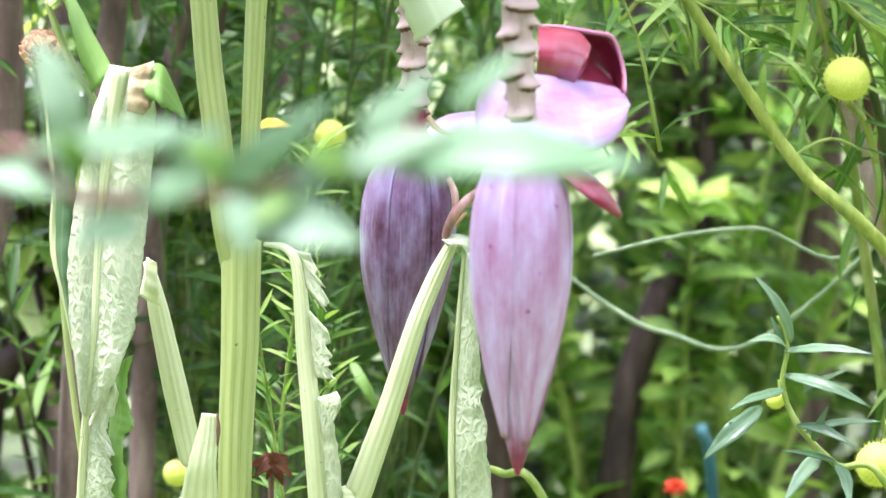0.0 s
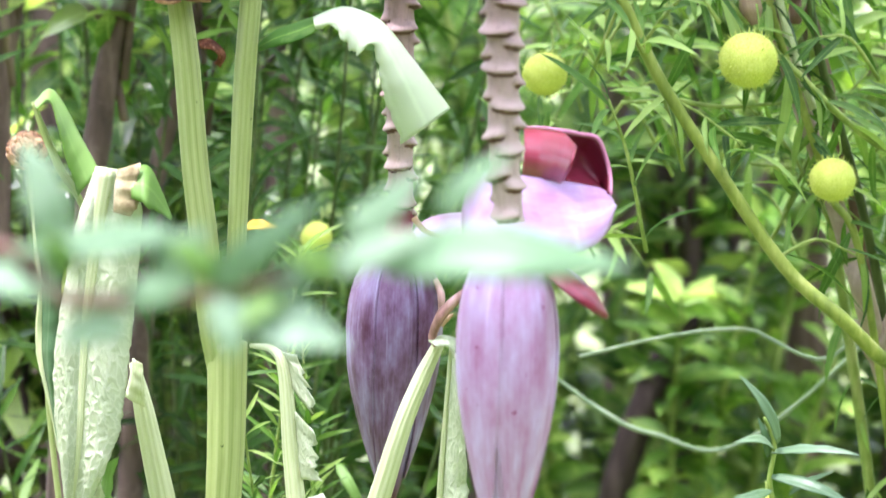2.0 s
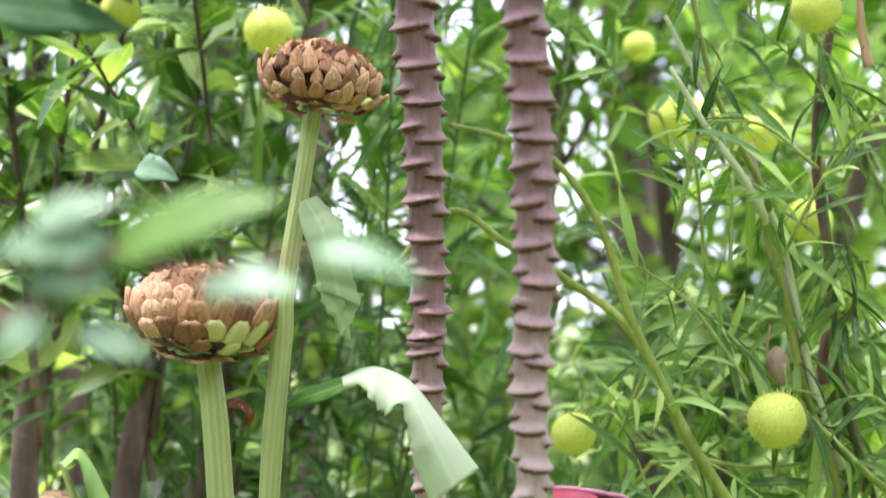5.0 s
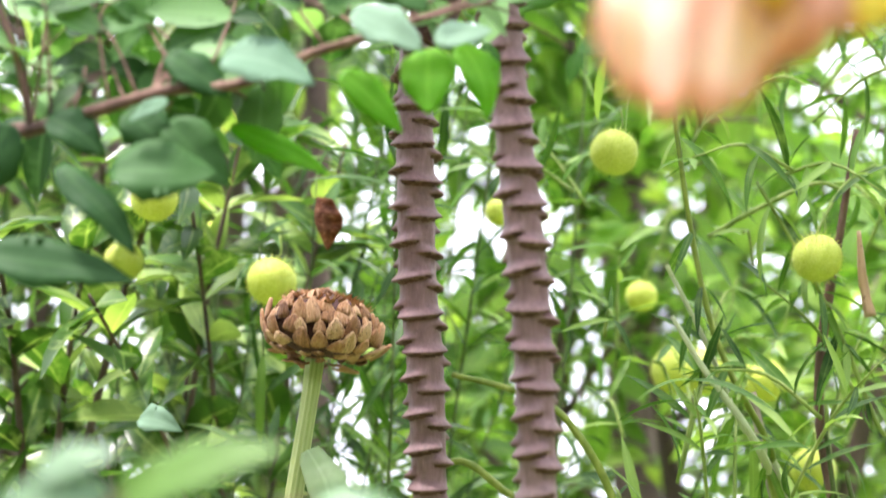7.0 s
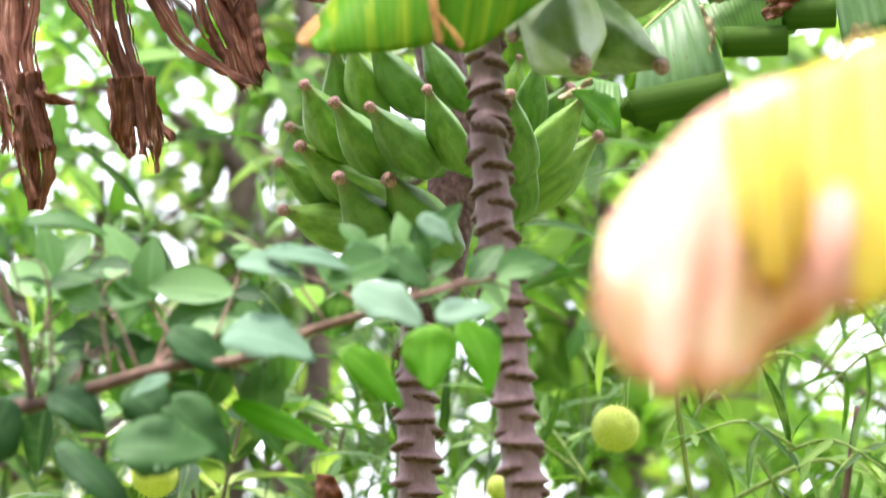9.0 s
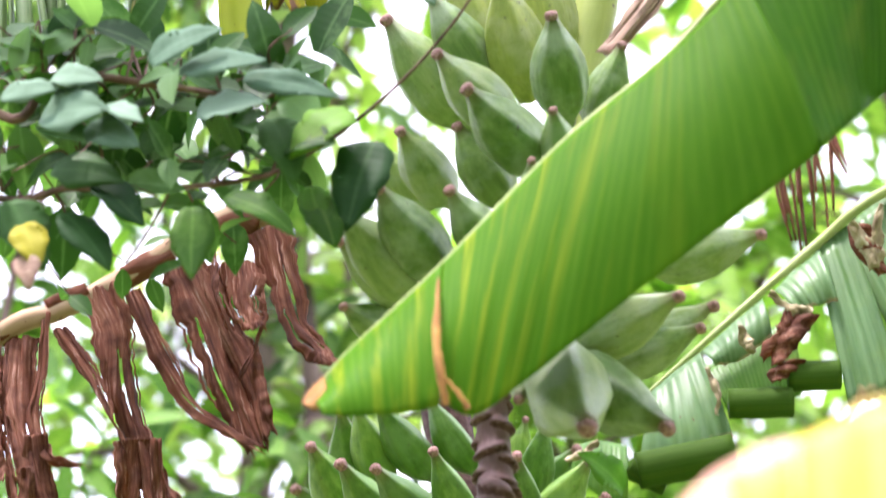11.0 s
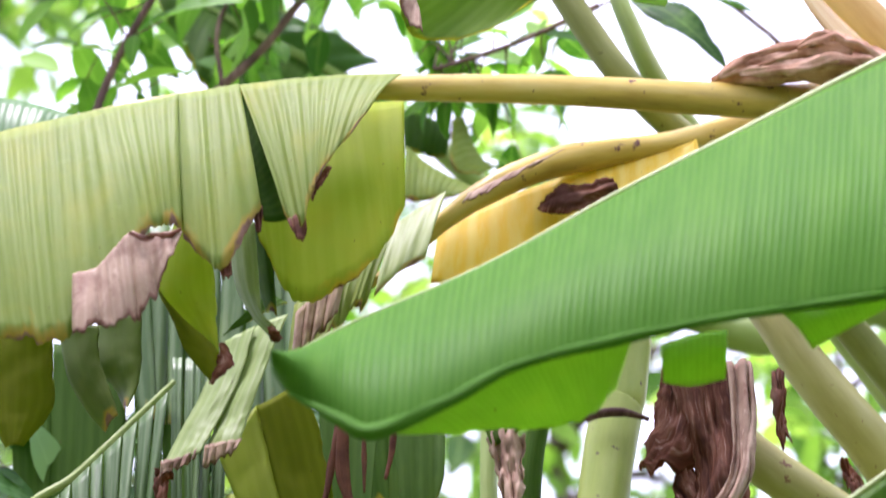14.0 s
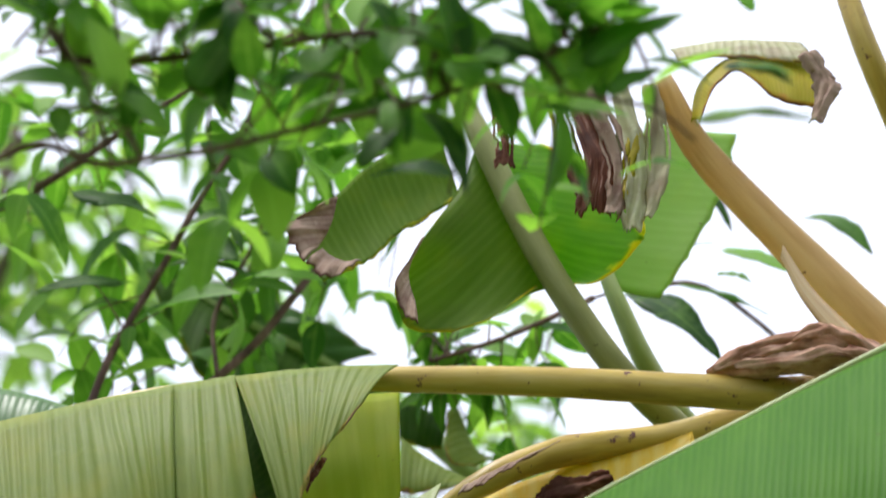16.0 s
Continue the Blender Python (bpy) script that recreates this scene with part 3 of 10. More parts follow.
def scale_mat(name, dark, mid, light):
    """Dry overlapping scale: dark at its foot, each of its own tint, with a paler rim."""
    m, n, l = nodes_of(name)
    tc = n.new("ShaderNodeTexCoord")
    sep = n.new("ShaderNodeSeparateXYZ")
    l.new(tc.outputs["Object"], sep.inputs[0])
    own = rnd(n, False)
    v = n.new("ShaderNodeVectorMath")
    l.new(tc.outputs["Object"], v.inputs[0])
    shift = n.new("ShaderNodeCombineXYZ")
    l.new(math2(n, l, "MULTIPLY", own, 40.0), shift.inputs[0])
    l.new(shift.outputs[0], v.inputs[1])
    grain = noise_of(n, l, scaled(n, l, v.outputs[0], (5, 5, 1.2)), 1.6, 5)
    tone = math2(n, l, "ADD", math2(n, l, "MULTIPLY", own, 0.45), math2(n, l, "MULTIPLY", grain, 0.55))
    r = ramp(n, [(0.22, dark), (0.5, mid), (0.78, light)])
    l.new(tone, r.inputs[0])
    spots = noise_of(n, l, v.outputs[0], 7.0, 3)
    col = mixc(n, l, math2(n, l, "MULTIPLY", step(n, l, spots, 0.56, 0.68), 0.7), r.outputs[0], dark)
    col = mixc(n, l, math2(n, l, "MULTIPLY", step(n, l, sep.outputs[2], 0.86, 0.98), 0.5), col, light)
    return finish(m, n, l, col, 0.55, grain, 0.5, 0.05, spec=0.3)


SCALE_TAN = scale_mat("dry_tan_scale", (0.12, 0.045, 0.02), (0.42, 0.21, 0.09), (0.66, 0.43, 0.24))


def cardoon_leaf_mat():
    """Pale woolly underside with a raised net of veins."""
    m, n, l = nodes_of("pale_veined_leaf")
    tc = n.new("ShaderNodeTexCoord")
    v = n.new("ShaderNodeTexVoronoi")
    v.feature = "DISTANCE_TO_EDGE"
    v.inputs["Scale"].default_value = 1.0
    warp = n.new("ShaderNodeMapping")
    warp.inputs["Scale"].default_value = (74, 4.6, 1)
    l.new(tc.outputs["UV"], warp.inputs[0])
    wob = n.new("ShaderNodeVectorMath")
    nz = n.new("ShaderNodeTexNoise")
    nz.inputs["Scale"].default_value = 1.3
    l.new(warp.outputs[0], nz.inputs[0])
    l.new(warp.outputs[0], wob.inputs[0])
    l.new(nz.outputs[1], wob.inputs[1])
    l.new(wob.outputs[0], v.inputs["Vector"])
    net = step(n, l, v.outputs[0], 0.12, 0.02)
    big = noise_of(n, l, tc.outputs["Object"], 18)
    r = ramp(n, [(0.3, (0.45, 0.54, 0.33)), (0.55, (0.57, 0.64, 0.44)), (0.8, (0.66, 0.72, 0.54))])
    l.new(big, r.inputs[0])
    col = mixc(n, l, math2(n, l, "MULTIPLY", net, 0.45), r.outputs[0], (0.8, 0.84, 0.69))
    dryn = noise_of(n, l, tc.outputs["Object"], 9)
    col = mixc(n, l, step(n, l, dryn, 0.66, 0.74), col, (0.5, 0.4, 0.22))
    pil = math2(n, l, "ADD", step(n, l, v.outputs[0], 0.34, 0.0), math2(n, l, "MULTIPLY", big, 0.4))
    return finish(m, n, l, col, 0.75, pil, 0.55, 0.0026, 0.4, spec=0.2)


CARDOON = cardoon_leaf_mat()


# ---- building helpers ----
def part(name, bm, material, parent=None, label="", smooth=True):
    me = bpy.data.meshes.new(name)
    bmesh.ops.recalc_face_normals(bm, faces=bm.faces[:])
    bm.to_mesh(me)
    bm.free()
    for mat in material if isinstance(material, (list, tuple)) else [material]:
        me.materials.append(mat)
    if smooth:
        me.polygons.foreach_set("use_smooth", [True] * len(me.polygons))
    ob = new(name, me)
    if parent:
        ob.parent = parent
    if label:
        ob["label"] = label
    return ob


def thing(name, label, category, at=(0, 0, 0), group="", kind=""):
    """An empty base that carries the parts; parts are given in world metres."""
    ob = new(name)
    ob.empty_display_size = 0.05
    tagged(ob, label, category, group, kind)
    return ob


def spline(pts, n):
    """Catmull-Rom through the points: n + 1 places, evenly by parameter."""
    p = [Vector(q) for q in pts]
    if len(p) == 2:
        return [p[0].lerp(p[1], i / n) for i in range(n + 1)]
    p = [2 * p[0] - p[1]] + p + [2 * p[-1] - p[-2]]
    k, out = len(p) - 3, []
    for i in range(n + 1):
        s = min(i / n * k, k - 1e-6)
        j = int(s)
        u = s - j
        a, b, c, d = p[j:j + 4]
        out.append(0.5 * ((2 * b) + (c - a) * u + (2 * a - 5 * b + 4 * c - d) * u * u + (3 * b - a - 3 * c + d) * u ** 3))
    return out


def lerps(vals, s):
    """Value at s in 0..1 of a list of even stations."""
    if not isinstance(vals, (list, tuple)):
        return vals
    x = min(max(s, 0), 1) * (len(vals) - 1)
    j = min(int(x), len(vals) - 2)
    return vals[j] + (vals[j + 1] - vals[j]) * (x - j)


def frames_along(path):
    """Tangent, side and normal at each place, without twisting."""
    out, side = [], None
    for i, p in enumerate(path):
        t = (path[min(i + 1, len(path) - 1)] - path[max(i - 1, 0)]).normalized()
        if side is None:
            ref = Vector((0, -1, 0)) if abs(t.y) < 0.9 else Vector((0, 0, 1))
            side = t.cross(ref).normalized()
        side = (side - t * side.dot(t)).normalized()
        out.append((t, side, side.cross(t)))
    return out


def tube(pts, radii, n=24, seg=10, ribs=0, rib=0.0, wob=0.0, bm=None, flat=1.0, cap=True):
    """A stalk along a smooth line; ribs: lengthwise ridges; wob: unevenness."""
    bm = bm or bmesh.new()
    uvl = bm.loops.layers.uv.verify()
    path = spline(pts, n)
    rings, length = [], 0.0

    def uneven(a):
        return 0.16 * math.sin(2 * a + 1) + 0.1 * math.sin(3 * a + 2) if ribs else 0.0

    for i, (p, (t, s, nn)) in enumerate(zip(path, frames_along(path))):
        r = lerps(radii, i / n)
        if i:
            length += (p - path[i - 1]).length
        ring = []
        for k in range(seg):
            a = 2 * math.pi * k / seg
            q = r * (1 + (rib * (0.75 + 0.5 * math.sin(2 * a + 0.7)) * math.cos(ribs * (a + uneven(a))) if ribs else 0))
            q *= 1 + wob * noise.noise(Vector((p.x * 30 + 3 * math.cos(a), p.z * 30, 3 * math.sin(a))))
            ring.append(bm.verts.new(p + s * (math.cos(a) * q) + nn * (math.sin(a) * q * flat)))
        rings.append((ring, length))
    for (a, la), (b, lb) in zip(rings, rings[1:]):
        for k in range(seg):
            f = bm.faces.new((a[k], a[(k + 1) % seg], b[(k + 1) % seg], b[k]))
            u0, u1 = (x / seg + uneven(2 * math.pi * x / seg) / (2 * math.pi) for x in (k, k + 1))
            for lo, uv in zip(f.loops, ((u0, la), (u1, la), (u1, lb), (u0, lb))):
                lo[uvl].uv = uv
    if cap:
        bm.faces.new(rings[0][0][::-1])
        bm.faces.new(rings[-1][0])
    return bm


def strip(path, width0, width1, side_fn, rows, cols, u0=0.0, thick=0.0009, bm=None, v0=0.0, v1=1.0):
    """One sheet from the edge path outwards. side_fn(i, s, c) gives the place at station i and share c of the width."""
    bm = bm or bmesh.new()
    uvl = bm.loops.layers.uv.verify()
    grid, us, length = [], [], u0
    for i in range(rows + 1):
        if i:
            length += (path[i] - path[i - 1]).length
        us.append(length)
        grid.append([bm.verts.new(side_fn(i, i / rows, width0 + (width1 - width0) * c / cols)) for c in range(cols + 1)])
    for i in range(rows):
        for c in range(cols):
            f = bm.faces.new((grid[i][c], grid[i + 1][c], grid[i + 1][c + 1], grid[i][c + 1]))
            for lo, (a, b) in zip(f.loops, ((i, c), (i + 1, c), (i + 1, c + 1), (i, c + 1))):
                lo[uvl].uv = (us[a], v0 + (v1 - v0) * b / cols)
    return bm


def thicken(bm, t):
    """Gives a sheet real thickness: a second skin behind it and a narrow rim."""
    bm.normal_update()
    uvl = bm.loops.layers.uv.verify()
    rim = [e for e in bm.edges if len(e.link_faces) == 1]
    faces = bm.faces[:]
    back = {v: bm.verts.new(v.co - v.normal * t) for v in bm.verts[:] if v.link_faces}
    for f in faces:
        loops = list(f.loops)[::-1]
        g = bm.faces.new([back[lo.vert] for lo in loops])
        for a, b in zip(loops, g.loops):
            b[uvl].uv = a[uvl].uv
    for e in rim:
        lo = e.link_loops[0]
        a, b = lo.vert, lo.link_loop_next.vert
        ua, ub = lo[uvl].uv.copy(), lo.link_loop_next[uvl].uv.copy()
        g = bm.faces.new((b, a, back[a], back[b]))
        for q, u in zip(g.loops, (ub, ua, ua, ub)):
            q[uvl].uv = u
    return bm


def leaf_cloud(places, ways, ups, sizes, width, fold=0.25, bend=0.25, rows=4, seed=0):
    """Many leaves in one mesh: each from its foot along its way. width: share of the length. Returns a mesh."""
    places, ways, ups, sizes = (np.asarray(a, float) for a in (places, ways, ups, sizes))
    rng = np.random.RandomState(seed)
    k = len(places)
    ways = ways / np.linalg.norm(ways, axis=1)[:, None]
    side = np.cross(ways, ups)
    bad = np.linalg.norm(side, axis=1) < 1e-4
    side[bad] = (1, 0, 0)
    side /= np.linalg.norm(side, axis=1)[:, None]
    nrm = np.cross(side, ways)
    s = np.linspace(0, 1, rows + 1)
    prof = np.sin(np.pi * (0.04 + 0.93 * s) ** 0.85) ** 0.9
    prof[-1] = 0.03
    tv, tu = [], []
    for i in range(rows + 1):
        for c in (-1, 0, 1):
            tv.append((s[i], c * prof[i] * width * 0.5, abs(c) * prof[i] * width * fold))
            tu.append((s[i], 0.5 + 0.5 * c))
    tv, tu = np.array(tv), np.array(tu)
    b = bend * rng.uniform(0.2, 1.8, k)
    twist = rng.uniform(-0.5, 0.5, k)
    x, y, z = tv[:, 0], tv[:, 1], tv[:, 2]
    drop = -b[:, None] * (x ** 2)[None]
    zz = z[None] + drop + twist[:, None] * (x * y)[None]
    v = places[:, None] + sizes[:, None, None] * (x[None, :, None] * ways[:, None] + y[None, :, None] * side[:, None] + zz[:, :, None] * nrm[:, None])
    quads = []
    for i in range(rows):
        for c in (0, 1):
            a = 3 * i + c
            quads.append((a, a + 3, a + 4, a + 1))
    quads = np.array(quads)
    nv = len(tv)
    faces = (quads[None] + (np.arange(k) * nv)[:, None, None]).reshape(-1, 4)
    me = bpy.data.meshes.new("leaves")
    me.vertices.add(k * nv)
    me.vertices.foreach_set("co", v.reshape(-1))
    me.loops.add(faces.size)
    me.loops.foreach_set("vertex_index", faces.reshape(-1))
    me.polygons.add(len(faces))
    me.polygons.foreach_set("loop_start", np.arange(len(faces)) * 4)
    uv = me.uv_layers.new(name="UVMap")
    uv.data.foreach_set("uv", np.tile(tu[quads.reshape(-1)], (k, 1)).reshape(-1))
    me.update(calc_edges=True)
    me.polygons.foreach_set("use_smooth", [True] * len(me.polygons))
    return me


def leaves_part(name, mesh, material, parent, label=""):
    mesh.materials.append(material)
    ob = new(name, mesh)
    ob.parent = parent
    if label:
        ob["label"] = label
    return ob


class Leafage:
    """Collects leaves for one mesh."""

    def __init__(self, seed):
        self.rng = random.Random(seed)
        self.seed = seed
        self.p, self.w, self.u, self.s = [], [], [], []

    def add(self, p, way, up, size):
        self.p.append(tuple(p)), self.w.append(tuple(way)), self.u.append(tuple(up)), self.s.append(size)

    def along(self, path, size, every, start=0.1, lift=0.5, spread=1.0, jitter=0.5, pairs=True, face=0.0):
        """Pairs of leaves along a shoot. face: how far the upper sides turn to the viewer's side of the bush."""
        r = self.rng
        total = sum((path[i + 1] - path[i]).length for i in range(len(path) - 1))
        m = max(2, int(total * (1 - start) / every))
        for k in range(m):
            x = (start + (1 - start) * k / (m - 1)) * (len(path) - 1)
            j = min(int(x), len(path) - 2)
            p = path[j].lerp(path[j + 1], x - j)
            t = (path[j + 1] - path[j]).normalized()
            p = p + t * r.uniform(-0.6, 0.6) * every
            a = k * 1.6 + r.uniform(-1.1, 1.1)
            s1 = t.orthogonal().normalized()
            s2 = t.cross(s1)
            for sg in (1, -1) if pairs else (1,):
                if r.random() < 0.14:
                    continue
                o = (s1 * math.cos(a) + s2 * math.sin(a)) * sg
                way = (t * lift + o * spread + Vector((r.gauss(0, 1), r.gauss(0, 1), r.gauss(0, 1))) * jitter * 0.3)
                up = Vector((r.gauss(0, 0.5), -face + r.gauss(0, 0.5), 1))
                self.add(p, way, up, size * r.uniform(0.5, 1.25))

    def mesh(self, width, fold=0.2, bend=0.25, rows=4):
        return leaf_cloud(self.p, self.w, self.u, self.s, width, fold, bend, rows, self.seed)


# ---- ground ----
def ground():
    bm = bmesh.new()
    n = 60
    vs = []
    for i in range(n + 1):
        row = []
        for j in range(n + 1):
            u, v = (i / n * 2 - 1), (j / n * 2 - 1)
            x, y = 900 * u * abs(u) ** 2.2, 900 * v * abs(v) ** 2.2
            z = 0.03 * noise.noise(Vector((x * 1.5, y * 1.5, 0))) if abs(x) + abs(y) < 40 else 0
            row.append(bm.verts.new((x, y, z - 0.03)))
        vs.append(row)
    for i in range(n):
        for j in range(n):
            bm.faces.new((vs[i][j], vs[i + 1][j], vs[i + 1][j + 1], vs[i][j + 1]))
    ob = part("ground", bm, SOIL)
    tagged(ob, "dark soil with low green weeds", "ground", kind="structure")


ground()

def sheet(edge_a, edge_b, rows=30, cols=8, bulge=0.0, ripple=0.0, waves=4.0, tears=(), gap=0.003, loose=0.0, seed=0, jag=0.0, thick=0.0009, v0=0.0, v1=1.0, curl=0.0, lengthwise=False, tip=0.0):
    """A leaf blade between two smooth lines, the midrib and the rim. bulge: how far it swells towards -y; tears: stations at which it is split;
    loose: how far the torn strips swing; jag: unevenness of the rim; curl: how far the rim rolls back."""
    rng = random.Random(seed)
    bm = bmesh.new()
    a_line, b_line = spline(edge_a, 160), spline(edge_b, 160)
    total = sum((a_line[i + 1] - a_line[i]).length for i in range(160)) + 1e-6
    cuts = [0.0, *tears, 1.0]
    front = Vector((0, -1, 0))

    def at(line, s):
        x = min(max(s, 0), 1) * 160
        j = min(int(x), 159)
        return line[j].lerp(line[j + 1], x - j)

    for k, (a, b) in enumerate(zip(cuts, cuts[1:])):
        g = gap / total / 2
        a2, b2 = (a + g if k else a), (b - g if k < len(cuts) - 2 else b)
        r = max(3, int(rows * (b - a)))
        swing, sway, short = (rng.uniform(-1, 1) * loose, rng.uniform(-1, 1) * loose, rng.uniform(0, 0.06) if len(cuts) > 2 else 0) if loose else (0, 0, 0)
        ph = rng.uniform(0, 9)
        path = [at(a_line, a2 + (b2 - a2) * i / r) for i in range(r + 1)]

        def place(i, s, c, a2=a2, b2=b2, swing=swing, sway=sway, short=short, ph=ph):
            st = a2 + (b2 - a2) * s
            if tip and c > 1 - tip:
                st = 0.5 * (a2 + b2) + (st - 0.5 * (a2 + b2)) * math.sqrt(max(0.02, 1 - ((c - 1 + tip) / tip) ** 2))
            pa, pb = at(a_line, st), at(b_line, st)
            w = pb - pa
            q = c * (1 - short)
            if jag:
                q *= 1 + jag * (noise.noise(Vector((st * total * 70, seed * 3.1, c * 0.6))) + 0.6 * noise.noise(Vector((st * total * 260, seed * 1.7, 0)))) * c
            p = pa + w * q
            d = math.sin(math.pi * min(q, 1) * 0.85) * bulge - curl * max(0, q - 0.55) ** 2 * 4
            rip = ripple * (0.25 + 0.75 * c) * (math.sin(st * waves * 6.283 + ph) + 0.5 * math.sin(st * waves * 15.7 + 2 * ph) + noise.noise(Vector((st * total * 25, c * 2, seed))))
            if lengthwise:
                rip = ripple * (0.4 * math.sin(c * waves * 3 + ph + 5 * noise.noise(Vector((st * 3, 0, seed)))) + 1.6 * noise.noise(Vector((c * 2.2, st * 5, seed))) + 0.8 * noise.noise(Vector((c * 6, st * 14, seed))))
            edge = math.sin(math.pi * s) if len(cuts) > 2 else 1.0
            return p + front * (d + rip + swing * q + loose * 0.35 * edge * c) + Vector((sway * 0.6 * q * q, 0, 0))

        strip(path, 0.0, 1.0, place, r, cols, u0=a * total, bm=bm, v0=v0, v1=v1)
    if lengthwise:
        uvl = bm.loops.layers.uv.verify()
        wide = (a_line[80] - b_line[80]).length
        for f in bm.faces:
            for lo in f.loops:
                u, v = lo[uvl].uv
                lo[uvl].uv = (v * wide, u / total)
    return thicken(bm, thick)


def leaf_bm(foot, tip, width, droop=0.12, face=(0, -1, 0.5), fold=0.25, rows=12, thick=0.0005):
    """One small leaf from foot to tip."""
    bm = bmesh.new()
    uvl = bm.loops.layers.uv.verify()
    a, b = Vector(foot), Vector(tip)
    way = b - a
    ln = way.length
    t = way / ln
    nrm = Vector(face)
    nrm = (nrm - t * nrm.dot(t)).normalized()
    side = t.cross(nrm)
    vs = []
    for i in range(rows + 1):
        s = i / rows
        w = width * 0.5 * max(0.02, math.sin(math.pi * (0.03 + 0.96 * s) ** 0.72) ** 0.85) * (1 + 0.16 * noise.noise(Vector((s * 6, a.x * 90, a.z * 90))))
        c = a + way * s + nrm * (droop * ln * math.sin(math.pi * s)) + side * (0.05 * ln * noise.noise(Vector((s * 1.5, a.x * 70, a.z * 70))))
        vs.append([bm.verts.new(c + side * (w * k * (1 + 0.12 * noise.noise(Vector((s * 11, k, a.z * 60))))) + nrm * (w * abs(k) * (fold + 0.45 * noise.noise(Vector((s * 3.5, 2 * k, a.x * 50)))))) for k in (-1, -0.5, 0, 0.5, 1)])
    for i in range(rows):
        for k in range(4):
            f = bm.faces.new((vs[i][k], vs[i + 1][k], vs[i + 1][k + 1], vs[i][k + 1]))
            for lo, (u, v) in zip(f.loops, ((i, k), (i + 1, k), (i + 1, k + 1), (i, k + 1))):
                lo[uvl].uv = (u / rows, v / 4)
    return thicken(bm, thick)


def ribbon(pts, widths, twist=0.6, crumple=0.005, seed=0, rows=44, cols=12, curl=0.25, thick=0.0009, fray=0.0, slit=0, ragged=1.0):
    """A withered strip of leaf along a line: it twists, cups and crumples; the vein direction runs along it."""
    bm = bmesh.new()
    uvl = bm.loops.layers.uv.verify()
    path = spline(pts, rows)
    grid = []
    ph = seed * 1.7
    for i, p in enumerate(path):
        s = i / rows
        t = (path[min(i + 1, rows)] - path[max(i - 1, 0)]).normalized()
        flat = Vector((0, -1, 0))
        side = t.cross(flat).normalized()
        nrm = side.cross(t)
        a = twist * math.sin(3.1 * s + ph) * s
        sd, nn = side * math.cos(a) + nrm * math.sin(a), nrm * math.cos(a) - side * math.sin(a)
        w = lerps(widths, s)
        row = []
        for c in range(cols + 1):
            u = 2 * c / cols - 1
            edge = 1 + ragged * 0.4 * noise.noise(Vector((s * 7, 5 * seed + (3 if u > 0 else 0), 0.3))) + ragged * 0.25 * noise.noise(Vector((s * 27, 5 * seed + (3 if u > 0 else 0), 0.7)))
            d = crumple * (1.4 * noise.noise(Vector((u * w * 60, s * 2.2, seed))) + 0.8 * noise.noise(Vector((u * w * 170, s * 6, seed + 7))))
            tail = fray * max(0, s - 0.8) * 5 * noise.noise(Vector((u * 7, seed, 1)))
            row.append(bm.verts.new(p + sd * (0.5 * w * u * edge) + nn * (d - curl * w * u * u * (0.4 + s)) + t * tail))
        grid.append(row)
    total = sum((path[i + 1] - path[i]).length for i in range(rows))
    rng = random.Random(seed)
    slits = {(rng.randrange(1, cols - 1), rng.uniform(0.15, 0.6), rng.uniform(0.15, 0.5)) for _ in range(slit)}
    for i in range(rows):
        for c in range(cols):
            if any(c == k and a < i / rows < a + ln for k, a, ln in slits):
                continue
            f = bm.faces.new((grid[i][c], grid[i + 1][c], grid[i + 1][c + 1], grid[i][c + 1]))
            for lo, (a, b) in zip(f.loops, ((i, c), (i + 1, c), (i + 1, c + 1), (i, c + 1))):
                lo[uvl].uv = (b / cols * lerps(widths, a / rows) + 0.37 * seed, 0.15 + 0.7 * a / rows)
    return thicken(bm, thick)


